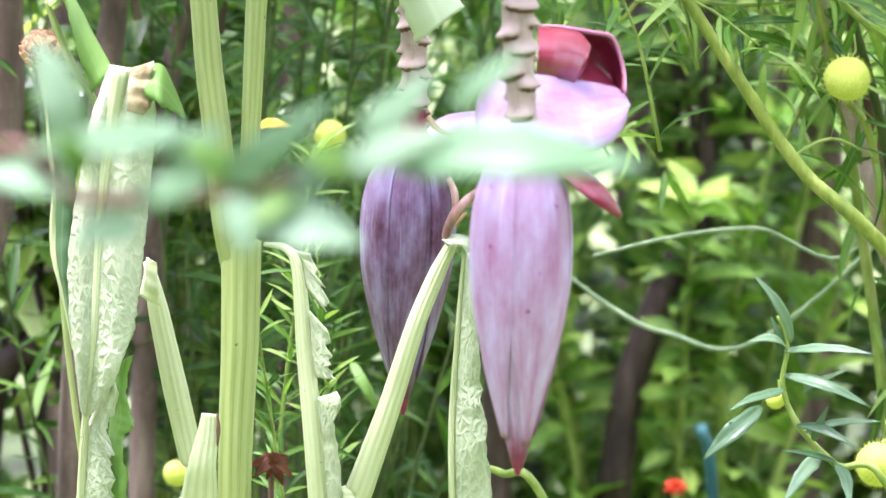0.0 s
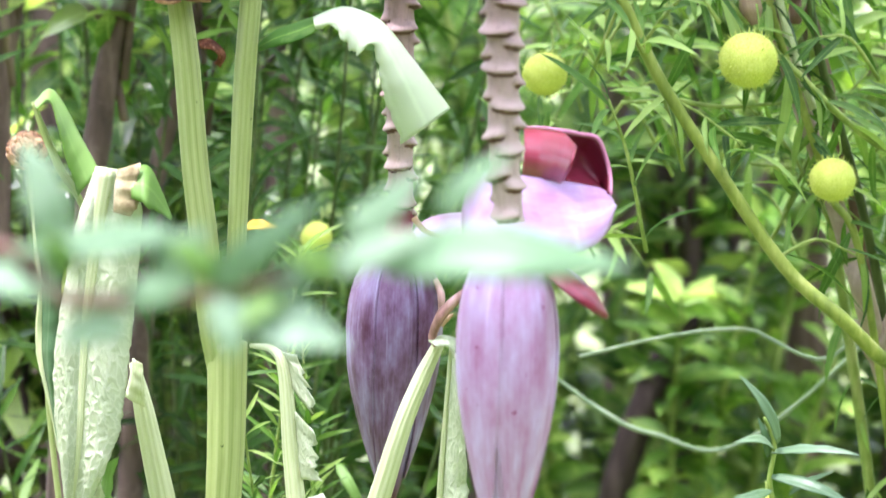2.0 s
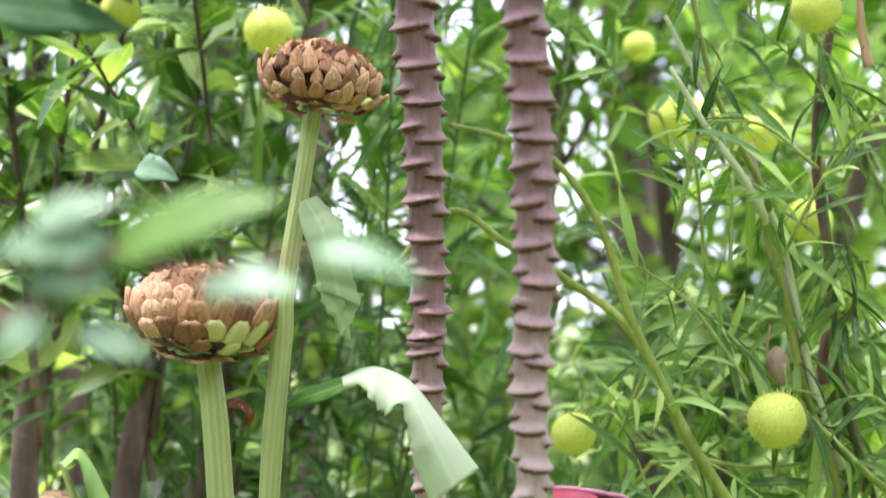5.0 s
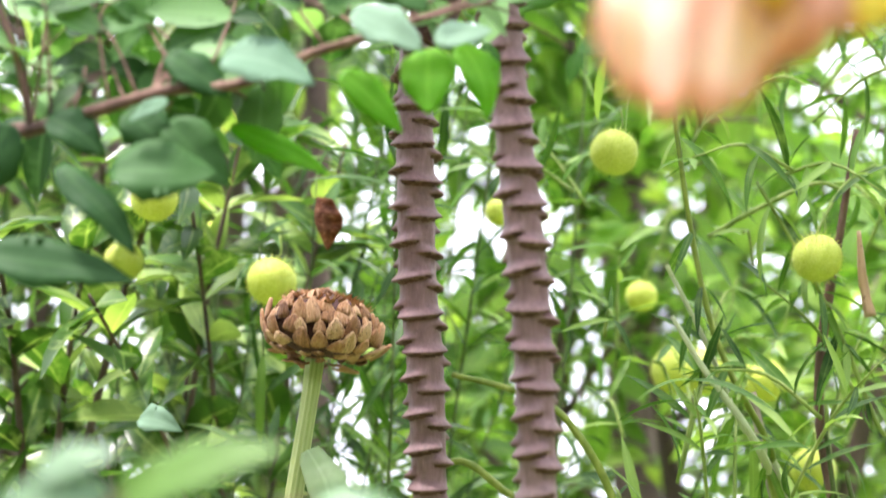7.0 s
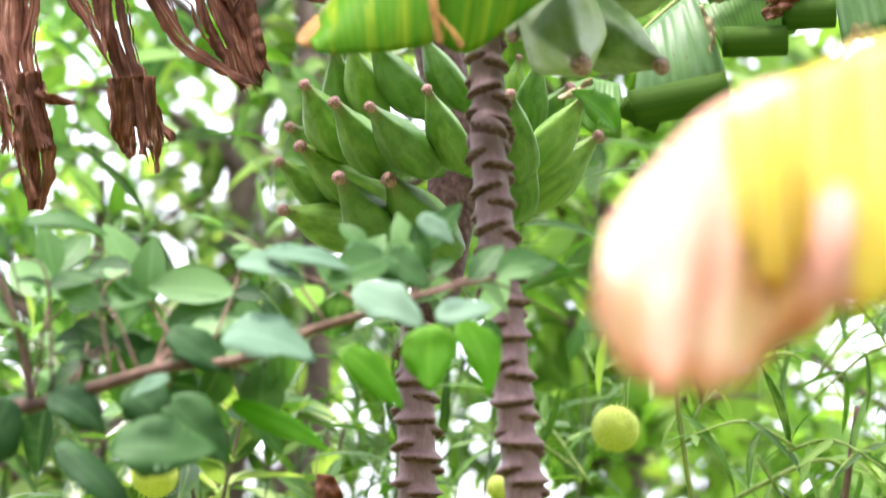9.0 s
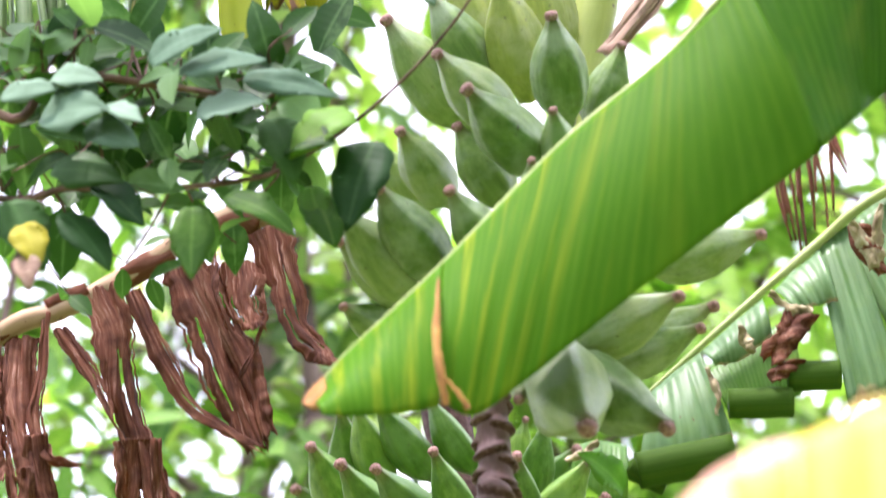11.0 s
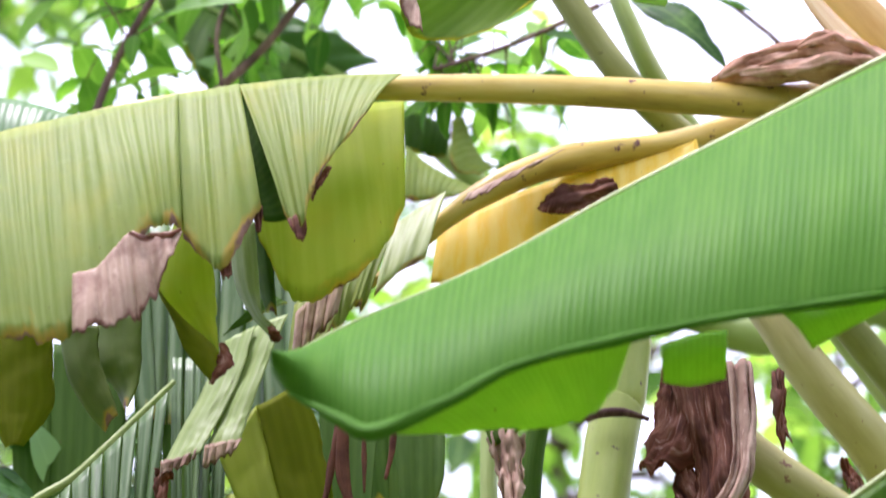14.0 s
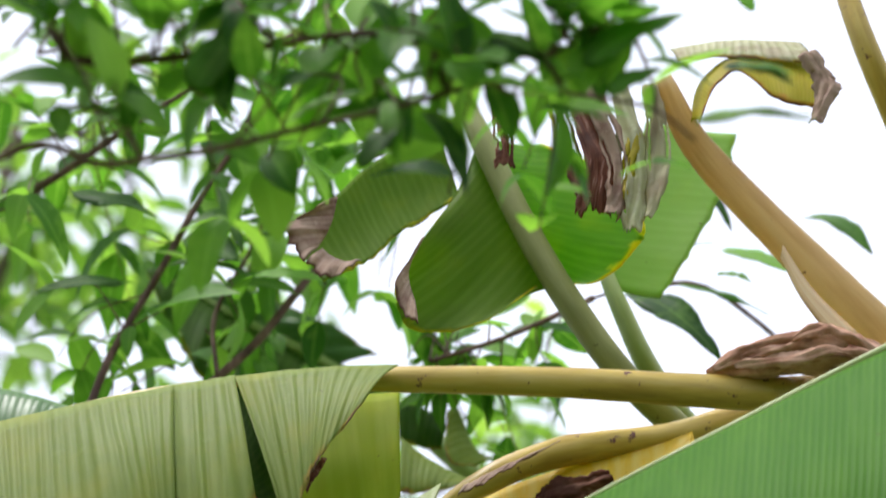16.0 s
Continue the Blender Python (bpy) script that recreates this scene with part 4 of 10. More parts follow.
# ---- banana flower buds with their scarred stalks ----
def scarred_stalk(pts, radii, spacing, parent, material, seed, ledge=0.3):
    """Flower stalk with half-round ledges, spiralling, where bracts have fallen: each slopes out from above and is undercut below."""
    rng = random.Random(seed)
    path = spline(pts, 600)
    dist = [0.0]
    for i in range(600):
        dist.append(dist[-1] + (path[i + 1] - path[i]).length)
    total = dist[-1]
    seg, steps = 40, int(total / 0.0014)
    gap = spacing * 0.52
    scars = [(q * gap + rng.uniform(-0.0016, 0.0016), 2.25 * q + rng.uniform(-0.35, 0.35), rng.uniform(0.75, 1.15), rng.uniform(-0.0022, 0.0022)) for q in range(-2, int(total / gap) + 4)]
    bm = bmesh.new()
    uvl = bm.loops.layers.uv.verify()
    fr = frames_along(path)
    rings, hs = [], []
    j = 0
    for i in range(steps + 1):
        d = total * i / steps
        while j < 599 and dist[j + 1] < d:
            j += 1
        p = path[j].lerp(path[j + 1], (d - dist[j]) / max(1e-6, dist[j + 1] - dist[j]))
        t, s, nn = fr[j]
        r0 = lerps(radii, d / total)
        near = [q for q in scars if -0.004 < q[0] - d < 0.026 or -0.004 < d - q[0] < 0.006]
        ring, hr = [], []
        for k in range(seg):
            a = 2 * math.pi * k / seg
            lip, dark = 0.0, 0.0
            for at, turn, amp, tilt in near:
                c = math.cos(a - turn)
                win = min(1.0, max(0.0, (c + 0.05) / 0.5))
                if win <= 0:
                    continue
                x = d - at - tilt * math.sin(a - turn) + 0.0035 * (1 - c)
                h = math.exp(-(x / 0.006) ** 2) * 0.75 + 0.25 * math.exp(x / 0.004) if x < 0 else math.exp(-(x / 0.0016) ** 2)
                lip = max(lip, h * win * amp)
                # brown scar edge, which also paints in the shade under the ledge
                if 0.0002 < x < 0.003:
                    dark = max(dark, win)
            rr = r0 * (0.9 + ledge * lip + 0.035 * noise.noise(Vector((a * 1.5, d * 90, seed))) + 0.015 * noise.noise(Vector((a * 5, d * 300, seed))))
            ring.append(bm.verts.new(p + s * (math.cos(a) * rr) + nn * (math.sin(a) * rr)))
            hr.append(dark)
        rings.append(ring)
        hs.append(hr)
    for i in range(steps):
        for k in range(seg):
            k2 = (k + 1) % seg
            f = bm.faces.new((rings[i][k], rings[i][k2], rings[i + 1][k2], rings[i + 1][k]))
            f.material_index = 1 if hs[i][k] + hs[i][k2] > 0.7 else 0
            for lo, uv in zip(f.loops, ((k / seg, i / steps), ((k + 1) / seg, i / steps), ((k + 1) / seg, (i + 1) / steps), (k / seg, (i + 1) / steps))):
                lo[uvl].uv = uv
    bm.faces.new(rings[0][::-1])
    bm.faces.new(rings[-1])
    return part("flower_stalk", bm, [material, SCAR], parent)


def bud_shell(axis, radii, a0, a1, s0, s1, off, cols, rows, flute=0.015, close=0.0, seed=0):
    """An overlapping bract: part of the bud's round skin, its sides narrowing towards the tip."""
    bm = bmesh.new()
    uvl = bm.loops.layers.uv.verify()
    top, bot = Vector(axis[0]), Vector(axis[1])
    full = a1 - a0 > 359
    vs = []
    for i in range(rows + 1):
        s = s0 + (s1 - s0) * i / rows
        c = top.lerp(bot, s)
        r = lerps(radii, s) + off * (1 - 0.5 * s)
        u = i / rows
        sh = close * max(0, u - 0.35) ** 2
        row = []
        for k in range(cols if full else cols + 1):
            a = radians(a0 + sh + (a1 - a0 - 2 * sh) * k / cols)
            q = r * (1 + flute * math.cos(7 * a + seed) + 0.4 * flute * math.cos(19 * a + 2 * seed) + 0.008 * noise.noise(Vector((a * 3, s * 6, seed))))
            row.append(bm.verts.new(c + Vector((math.sin(a) * q, -math.cos(a) * q, 0))))
        vs.append(row)
    m = cols
    for i in range(rows):
        for k in range(m):
            k2 = (k + 1) % len(vs[i]) if full else k + 1
            f = bm.faces.new((vs[i][k], vs[i][k2], vs[i + 1][k2], vs[i + 1][k]))
            ab = (a0 + (a1 - a0) * k / cols) / 360, (a0 + (a1 - a0) * (k + 1) / cols) / 360
            st = s0 + (s1 - s0) * i / rows, s0 + (s1 - s0) * (i + 1) / rows
            for lo, uv in zip(f.loops, ((ab[0], st[0]), (ab[1], st[0]), (ab[1], st[1]), (ab[0], st[1]))):
                lo[uvl].uv = uv
    if not full:
        thicken(bm, 0.0016)
    return bm


BUD_L = [0.0132, 0.0264, 0.0379, 0.0429, 0.0445, 0.0440, 0.0423, 0.0385, 0.0335, 0.0280, 0.0209, 0.0137, 0.0071, 0.0016]
BUD_R = [0.0133, 0.0267, 0.0338, 0.0373, 0.0382, 0.0378, 0.0360, 0.0329, 0.0289, 0.0244, 0.0191, 0.0133, 0.0084, 0.0013]


def left_bud():
    t = thing("banana_flower", "purple bloomy banana flower bud hanging on a long scarred stalk", "flower bud", group="banana flowers")
    axis = ((-0.031, 2.720, 1.231), (-0.040, 2.720, 0.952))
    part("bud_core", bud_shell(axis, BUD_L, 0, 360, 0, 0.96, 0, 56, 40, seed=1), BRACT_OUT, t)
    part("tip", bud_shell(axis, BUD_L, 0, 360, 0.94, 1.0, 0.0006, 30, 8, seed=1), BRACT_TIP, t, "dark maroon bud tip")
    for a0, a1, off, s0, s1, cl, sd in ((-75, 22, 0.0014, 0.06, 0.88, 60, 2), (-130, -22, 0.0022, 0.03, 0.9, 70, 3), (30, 150, 0.002, 0.05, 0.86, 80, 5), (150, 230, 0.0026, 0.05, 0.86, 60, 6)):
        part("bract", bud_shell(axis, BUD_L, a0, a1, s0, s1, off, 28, 36, close=cl, seed=sd), BRACT_OUT, t)
    part("raised_bract", sheet([(-0.022, 2.760, 1.213), (-0.011, 2.790, 1.232), (0.009, 2.800, 1.242), (0.038, 2.810, 1.244), (0.061, 2.820, 1.239), (0.069, 2.820, 1.228)], [(-0.019, 2.740, 1.213), (-0.002, 2.740, 1.218), (0.014, 2.750, 1.219), (0.037, 2.760, 1.219), (0.060, 2.780, 1.219), (0.070, 2.810, 1.227)], 30, 12, 0.022, 0.0006, 3, seed=4, thick=0.0018, v1=0.7), BRACT_PINK, t, "lifted pink-violet bract")
    part("collar", tube([(-0.027, 2.720, 1.257), (-0.030, 2.720, 1.238), (-0.031, 2.720, 1.224)], [0.0132, 0.0137, 0.0231], 10, 20), BRACT_TIP, t, "maroon collar above the bud")
    part("flower_remnant", tube([(-0.015, 2.680, 1.252), (-0.005, 2.680, 1.240), (0.011, 2.680, 1.233), (0.032, 2.680, 1.228)], [0.0033, 0.0027, 0.0019, 0.0016], 12, 8), TAN_RIB, t, "withered brownish flower")
    part("flower_remnant", tube([(0.006, 2.700, 1.190), (0.012, 2.690, 1.172), (0.009, 2.690, 1.145)], [0.0027, 0.0038, 0.0016], 12, 8, wob=0.3), BANANA_TIP, t, "withered brown flower")
    part("flower_remnant", tube([(0.012, 2.690, 1.145), (0.017, 2.690, 1.153), (0.023, 2.690, 1.157)], [0.0016, 0.0033, 0.0011], 8, 8, wob=0.3), TAN_RIB, t, "withered tan flower")
    scarred_stalk([(-0.043, 2.740, 2.018), (-0.044, 2.720, 1.924), (-0.041, 2.720, 1.779), (-0.034, 2.720, 1.696), (-0.027, 2.720, 1.487), (-0.029, 2.720, 1.474), (-0.028, 2.720, 1.298), (-0.028, 2.720, 1.249)], [0.0181, 0.0203, 0.0203, 0.0198, 0.0181, 0.0165, 0.0148, 0.0126], 0.0231, t, RACHIS, 3, 0.44)
    return t


def right_bud():
    t = thing("banana_flower", "pinkish-violet banana flower bud with a crimson bract curled open above it", "flower bud", group="banana flowers")
    axis = ((0.063, 2.200, 1.277), (0.060, 2.200, 1.007))
    part("bud_core", bud_shell(axis, BUD_R, 0, 360, 0, 0.96, 0, 56, 40, seed=3), BRACT_PINK, t)
    part("tip", bud_shell(axis, BUD_R, 0, 360, 0.945, 1.0, 0.0006, 30, 8, seed=3), BRACT_TIP, t, "dark maroon bud tip")
    for a0, a1, off, s0, s1, cl, sd in ((-20, 78, 0.0014, 0.05, 0.9, 70, 2), (-115, -8, 0.0022, 0.03, 0.88, 70, 8), (70, 170, 0.002, 0.05, 0.88, 80, 5), (165, 255, 0.0026, 0.05, 0.86, 60, 6)):
        part("bract", bud_shell(axis, BUD_R, a0, a1, s0, s1, off, 28, 36, close=cl, seed=sd), BRACT_PINK, t)
    part("raised_bract", sheet([(0.028, 2.250, 1.272), (0.030, 2.290, 1.300), (0.045, 2.310, 1.322), (0.083, 2.320, 1.318), (0.121, 2.330, 1.312), (0.145, 2.340, 1.306), (0.153, 2.340, 1.298)], [(0.030, 2.240, 1.265), (0.046, 2.220, 1.267), (0.066, 2.220, 1.268), (0.098, 2.230, 1.266), (0.126, 2.250, 1.268), (0.144, 2.280, 1.280), (0.153, 2.335, 1.296)], 44, 18, 0.034, 0.0006, 3, seed=2, thick=0.002, v1=0.7), BRACT_PINK, t, "lifted pale violet bract")
    part("curled_bract", sheet([(0.078, 2.350, 1.318), (0.090, 2.330, 1.317), (0.101, 2.310, 1.317), (0.108, 2.300, 1.315)], [(0.080, 2.380, 1.357), (0.096, 2.360, 1.357), (0.112, 2.330, 1.356), (0.120, 2.300, 1.348)], 26, 14, 0.03, 0.0006, 2, seed=6, thick=0.002), BRACT_IN, t, "crimson back of a curled bract")
    part("curled_bract", sheet([(0.112, 2.330, 1.356), (0.126, 2.340, 1.354), (0.141, 2.350, 1.349), (0.152, 2.350, 1.324), (0.151, 2.330, 1.304)], [(0.105, 2.300, 1.331), (0.107, 2.310, 1.322), (0.111, 2.320, 1.314), (0.125, 2.320, 1.309), (0.149, 2.325, 1.303)], 30, 14, -0.03, 0.0006, 2, seed=7, thick=0.002), BRACT_DEEP, t, "dark maroon hollow of a curled bract")
    part("bract_rim", tube([(0.080, 2.378, 1.357), (0.096, 2.358, 1.358), (0.112, 2.328, 1.357), (0.125, 2.338, 1.354), (0.141, 2.348, 1.350), (0.148, 2.350, 1.336), (0.152, 2.348, 1.319), (0.152, 2.330, 1.304)], [0.0009, 0.0013, 0.0018, 0.0018, 0.0018, 0.0018, 0.0022, 0.0013], 30, 6), BRACT_RIM, t, "pink bract rim")
    part("hanging_bract", sheet([(0.085, 2.220, 1.259), (0.101, 2.200, 1.258), (0.118, 2.190, 1.248), (0.131, 2.190, 1.235), (0.140, 2.200, 1.218)], [(0.085, 2.200, 1.254), (0.098, 2.180, 1.246), (0.113, 2.170, 1.235), (0.127, 2.180, 1.225), (0.140, 2.200, 1.218)], 24, 8, 0.006, 0.0005, 2, seed=9, thick=0.0022), BRACT_DEEP, t, "crimson bract pointing outwards")
    part("bract_rim", tube([(0.086, 2.210, 1.261), (0.101, 2.190, 1.260), (0.116, 2.180, 1.251), (0.126, 2.185, 1.241)], [0.0013, 0.0018, 0.0013, 0.0004], 12, 6), BRACT_PINK, t, "pale bract rim")
    scarred_stalk([(0.019, 2.260, 2.179), (0.025, 2.240, 2.081), (0.022, 2.220, 2.066), (0.035, 2.200, 1.925), (0.051, 2.200, 1.762), (0.056, 2.200, 1.703), (0.062, 2.200, 1.534), (0.058, 2.200, 1.493), (0.059, 2.200, 1.355), (0.064, 2.200, 1.293)], [0.0151, 0.0156, 0.0160, 0.0160, 0.0164, 0.0169, 0.0164, 0.0151, 0.0138, 0.0120], 0.0200, t, RACHIS, 8, 0.42)
    return t


left_bud()
right_bud()


# ---- cardoon plant: ribbed stalks, seed heads and withered leaves ----
def scale_mesh(point=0.62, power=5):
    bm = bmesh.new()
    n = 5
    vs = []
    for i in range(n + 1):
        s = i / n
        w = 0.5 * (1 - point * s ** power)
        z = s
        out = 0.13 * math.sin(math.pi * (0.15 + 0.7 * s))
        vs.append([bm.verts.new((w * k, -out - 0.16 * (1 - k * k) * (1 - 0.5 * s), z)) for k in (-1, -0.4, 0.4, 1)])
    for i in range(n):
        for k in range(3):
            bm.faces.new((vs[i][k], vs[i][k + 1], vs[i + 1][k + 1], vs[i + 1][k]))
    thicken(bm, 0.1)
    me = bpy.data.meshes.new("scale")
    bm.to_mesh(me)
    bm.free()
    me.polygons.foreach_set("use_smooth", [True] * len(me.polygons))
    return me


def seed_head(plant, centre, rx, rz, tilt, label, green=0, seed=1, loose=1.0):
    place = Matrix.Translation(centre) @ Euler((0, radians(tilt), 0)).to_matrix().to_4x4()
    rng = random.Random(seed)
    bm = bmesh.new()
    bmesh.ops.create_uvsphere(bm, u_segments=32, v_segments=18, radius=1)
    for v in bm.verts:
        v.co = Vector((v.co.x * rx * 0.86, v.co.y * rx * 0.86, v.co.z * rz * 0.86))
    t = part("seed_head", bm, SCAR, plant, label)
    t.matrix_local = place
    tan, grn = scale_mesh() if loose < 1.5 else scale_mesh(0.9, 2.6), scale_mesh()
    tan.materials.append(SCALE_TAN)
    grn.materials.append(SCALE_GREEN)
    rows = 8
    for r in range(rows):
        ph = radians(-66 + 134 * r / (rows - 1))
        n = max(9, int((19 if loose < 1.5 else 23) * math.cos(ph)))
        for k in range(n):
            a = 2 * math.pi * (k + 0.5 * (r % 2)) / n + rng.uniform(-0.08, 0.08)
            x, z = math.cos(ph) * rx * 0.93, math.sin(ph) * rz * 0.93
            ob = new("scale", grn if green and r in (1, 2) and 0.1 < (a - 4.9) % 6.283 < 0.1 + 0.28 * green else tan)
            ob.parent = t
            lean = -math.degrees(math.atan2(math.sin(ph) / rz, math.cos(ph) / rx)) + rng.uniform(-12, 10) * loose + (14 if r < 2 else 0)
            size = rx * rng.uniform(0.34, 0.5) * (0.72 if r < 2 else 1.0) * (1.0 if loose < 1.5 else 0.86)
            m = Matrix.Translation((math.cos(a) * x, math.sin(a) * x, z - size * 0.4)) @ Euler((0, 0, a + math.pi / 2)).to_matrix().to_4x4()
            ob.matrix_local = m @ Euler((radians(lean + 2), rng.uniform(-0.16, 0.16) * loose, 0)).to_matrix().to_4x4() @ Matrix.Diagonal((size * rng.uniform(0.8, 1.15) / (1 if loose < 1.5 else 1.15), size, size * rng.uniform(0.75, 1.25), 1))
    tuft = bmesh.new()
    for k in range(240):
        a, q = rng.uniform(0, 6.283), math.sqrt(rng.random())
        foot = Vector((math.cos(a) * q * rx * 0.72, math.sin(a) * q * rx * 0.72, rz * (0.84 - 0.34 * q * q)))
        tip = foot + Vector((math.cos(a) * rx * 0.12 * q, math.sin(a) * rx * 0.12 * q, rz * rng.uniform(0.04, 0.2))) + Vector((rng.gauss(0, 1), rng.gauss(0, 1), 0)) * rx * 0.05
        w = rx * rng.uniform(0.02, 0.06)
        v = [tuft.verts.new(foot + Vector((math.cos(b) * w, math.sin(b) * w, 0))) for b in (0, 2.1, 4.2)]
        e = tuft.verts.new(tip)
        for b in range(3):
            tuft.faces.new((v[b], v[(b + 1) % 3], e))
    part("bristle_tuft", tuft, THISTLE_SCALE, t, "dry brown bristles on the crown of the head", smooth=False)
    return t


def cardoon():
    t = thing("cardoon_plant", "tall cardoon with ribbed pale green stalks and withered leaves", "plant")
    ribs = dict(seg=88, ribs=11, rib=0.026)
    part("stalk", tube([(-0.191, 2.620, 1.140), (-0.193, 2.620, 1.046), (-0.200, 2.620, 0.892), (-0.21, 2.62, 0.45), (-0.2, 2.62, -0.05)], [0.0189, 0.0179, 0.0158, 0.0179, 0.0210], 50, **ribs), STALK, t)
    part("stalk", tube([(-0.232, 2.600, 1.465), (-0.225, 2.600, 1.402), (-0.218, 2.600, 1.307), (-0.211, 2.600, 1.244), (-0.205, 2.610, 1.166), (-0.199, 2.620, 1.116)], [0.0110, 0.0121, 0.0126, 0.0131, 0.0131, 0.0116], 50, **ribs), STALK, t)
    part("stalk", tube([(-0.135, 2.600, 1.695), (-0.142, 2.600, 1.645), (-0.160, 2.600, 1.530), (-0.163, 2.600, 1.486), (-0.172, 2.600, 1.381), (-0.179, 2.600, 1.254), (-0.183, 2.610, 1.193), (-0.189, 2.620, 1.121)], [0.0089, 0.0079, 0.0089, 0.0100, 0.0100, 0.0089, 0.0089, 0.0105], 60, **ribs), STALK, t)
    part("broken_stalk", tube([(-0.277, 2.600, 1.123), (-0.268, 2.600, 1.076), (-0.255, 2.610, 1.004), (-0.242, 2.620, 0.936), (-0.229, 2.620, 0.870), (-0.2, 2.63, 0.4), (-0.19, 2.63, -0.05)], [0.0047, 0.0095, 0.0116, 0.0116, 0.0121, 0.0137, 0.0158], 40, **ribs), STALK_PALE, t, "pale broken leaf stalk")
    part("cut_stalk", tube([(-0.218, 2.560, 0.985), (-0.220, 2.560, 0.965), (-0.225, 2.560, 0.935), (-0.229, 2.570, 0.901), (-0.235, 2.580, 0.835), (-0.225, 2.6, 0.4), (-0.215, 2.62, -0.05)], [0.0068, 0.0100, 0.0131, 0.0173, 0.0210, 0.0221, 0.0221], 40, flat=0.35, **ribs), STALK_PALE, t, "short flat cut leaf stalk")
    part("dry_edge", tube([(-0.210, 2.553, 0.987), (-0.209, 2.553, 0.972), (-0.210, 2.553, 0.956)], [0.0011, 0.0021, 0.0008], 12, 6, wob=0.4), TWIG, t)
    part("ragged_end", sheet([(-0.283, 2.585, 1.094), (-0.278, 2.580, 1.111), (-0.275, 2.585, 1.129)], [(-0.263, 2.580, 1.085), (-0.266, 2.575, 1.104), (-0.268, 2.580, 1.126)], 14, 6, 0.006, 0.0012, 3, jag=0.25, seed=31, thick=0.002), STALK_PALE, t, "ragged end of the broken stalk")
    part("bent_stalk", tube([(0.009, 2.560, 1.147), (-0.007, 2.560, 1.114), (-0.026, 2.560, 1.067), (-0.050, 2.570, 0.990), (-0.079, 2.580, 0.907), (-0.098, 2.580, 0.852), (-0.14, 2.6, 0.4), (-0.16, 2.62, -0.05)], [0.0053, 0.0079, 0.0089, 0.0105, 0.0131, 0.0142, 0.0147, 0.0158], 46, **ribs), STALK_PALE, t, "pale leaf stalk bent over at the top")
    part("dry_tip", tube([(0.008, 2.550, 1.147), (0.003, 2.550, 1.155), (0.011, 2.540, 1.175), (0.023, 2.540, 1.189), (0.034, 2.540, 1.199)], [0.0047, 0.0042, 0.0047, 0.0042, 0.0026], 26, 10, wob=0.5), BANANA_TIP, t, "twisted withered leaf tip")
    part("torn_flap", sheet([(-0.001, 2.550, 1.150), (0.012, 2.550, 1.155), (0.025, 2.550, 1.152)], [(0.008, 2.540, 1.146), (0.016, 2.530, 1.147), (0.022, 2.540, 1.137)], 12, 4, 0.004, 0.001, 3, jag=0.3), CARDOON, t)
    # hanging strips of torn leaf
    part("leaf_strip", sheet([(0.020, 2.550, 1.142), (0.015, 2.560, 1.077), (0.010, 2.570, 1.006), (0.008, 2.570, 0.952), (0.010, 2.580, 0.857)], [(0.027, 2.540, 1.139), (0.032, 2.540, 1.075), (0.035, 2.550, 1.015), (0.041, 2.550, 0.967), (0.047, 2.570, 0.860)], 46, 10, 0.012, 0.0014, 5, seed=3, jag=0.1), CARDOON, t, "limp torn leaf strip")
    part("strip_rib", tube([(0.020, 2.545, 1.143), (0.015, 2.555, 1.078), (0.010, 2.565, 1.007), (0.008, 2.565, 0.953), (0.010, 2.575, 0.859)], [0.0021, 0.0026, 0.0032, 0.0032, 0.0037], 30, 8), STALK_PALE, t)
    part("strip_rib", tube([(-0.167, 2.600, 1.139), (-0.145, 2.570, 1.139), (-0.134, 2.560, 1.120), (-0.128, 2.560, 1.045), (-0.120, 2.560, 0.960), (-0.113, 2.570, 0.860)], [0.0021, 0.0037, 0.0058, 0.0079, 0.0095, 0.0105], 36, 24, 7, 0.06), STALK_PALE, t)
    part("leaf_strip", sheet([(-0.141, 2.570, 1.139), (-0.130, 2.560, 1.120), (-0.124, 2.560, 1.045), (-0.117, 2.560, 0.970), (-0.111, 2.570, 0.860)], [(-0.123, 2.550, 1.138), (-0.108, 2.540, 1.096), (-0.104, 2.540, 1.038), (-0.098, 2.540, 0.985), (-0.092, 2.560, 0.862)], 60, 8, 0.006, 0.0016, 6, tears=(0.34, 0.62), gap=0.02, seed=7, jag=0.4), CARDOON, t, "ragged leaf remnant along its rib")
    # the large limp leaf
    rib = [(-0.289, 2.500, 1.313), (-0.301, 2.500, 1.241), (-0.311, 2.500, 1.154), (-0.317, 2.500, 1.066), (-0.328, 2.520, 0.989), (-0.340, 2.550, 0.865)]
    part("rib", tube(rib, [0.0101, 0.0071, 0.0045, 0.0040, 0.0035, 0.0051], 40, 14), STALK_PALE, t)
    part("limp_leaf", sheet(rib[:5], [(-0.261, 2.520, 1.312), (-0.258, 2.508, 1.261), (-0.264, 2.508, 1.205), (-0.270, 2.508, 1.153), (-0.276, 2.508, 1.096), (-0.281, 2.508, 1.070), (-0.293, 2.500, 1.040), (-0.306, 2.510, 1.010)], 80, 16, 0.012, 0.0005, 7, seed=11, jag=0.05), CARDOON, t, "large limp pale leaf with a net of veins")
    part("limp_leaf", sheet(rib[:5], [(-0.302, 2.520, 1.308), (-0.316, 2.500, 1.262), (-0.328, 2.508, 1.205), (-0.338, 2.508, 1.148), (-0.338, 2.508, 1.086), (-0.334, 2.508, 1.044), (-0.330, 2.510, 1.002)], 70, 12, 0.01, 0.0005, 7, seed=12, jag=0.05), CARDOON, t)
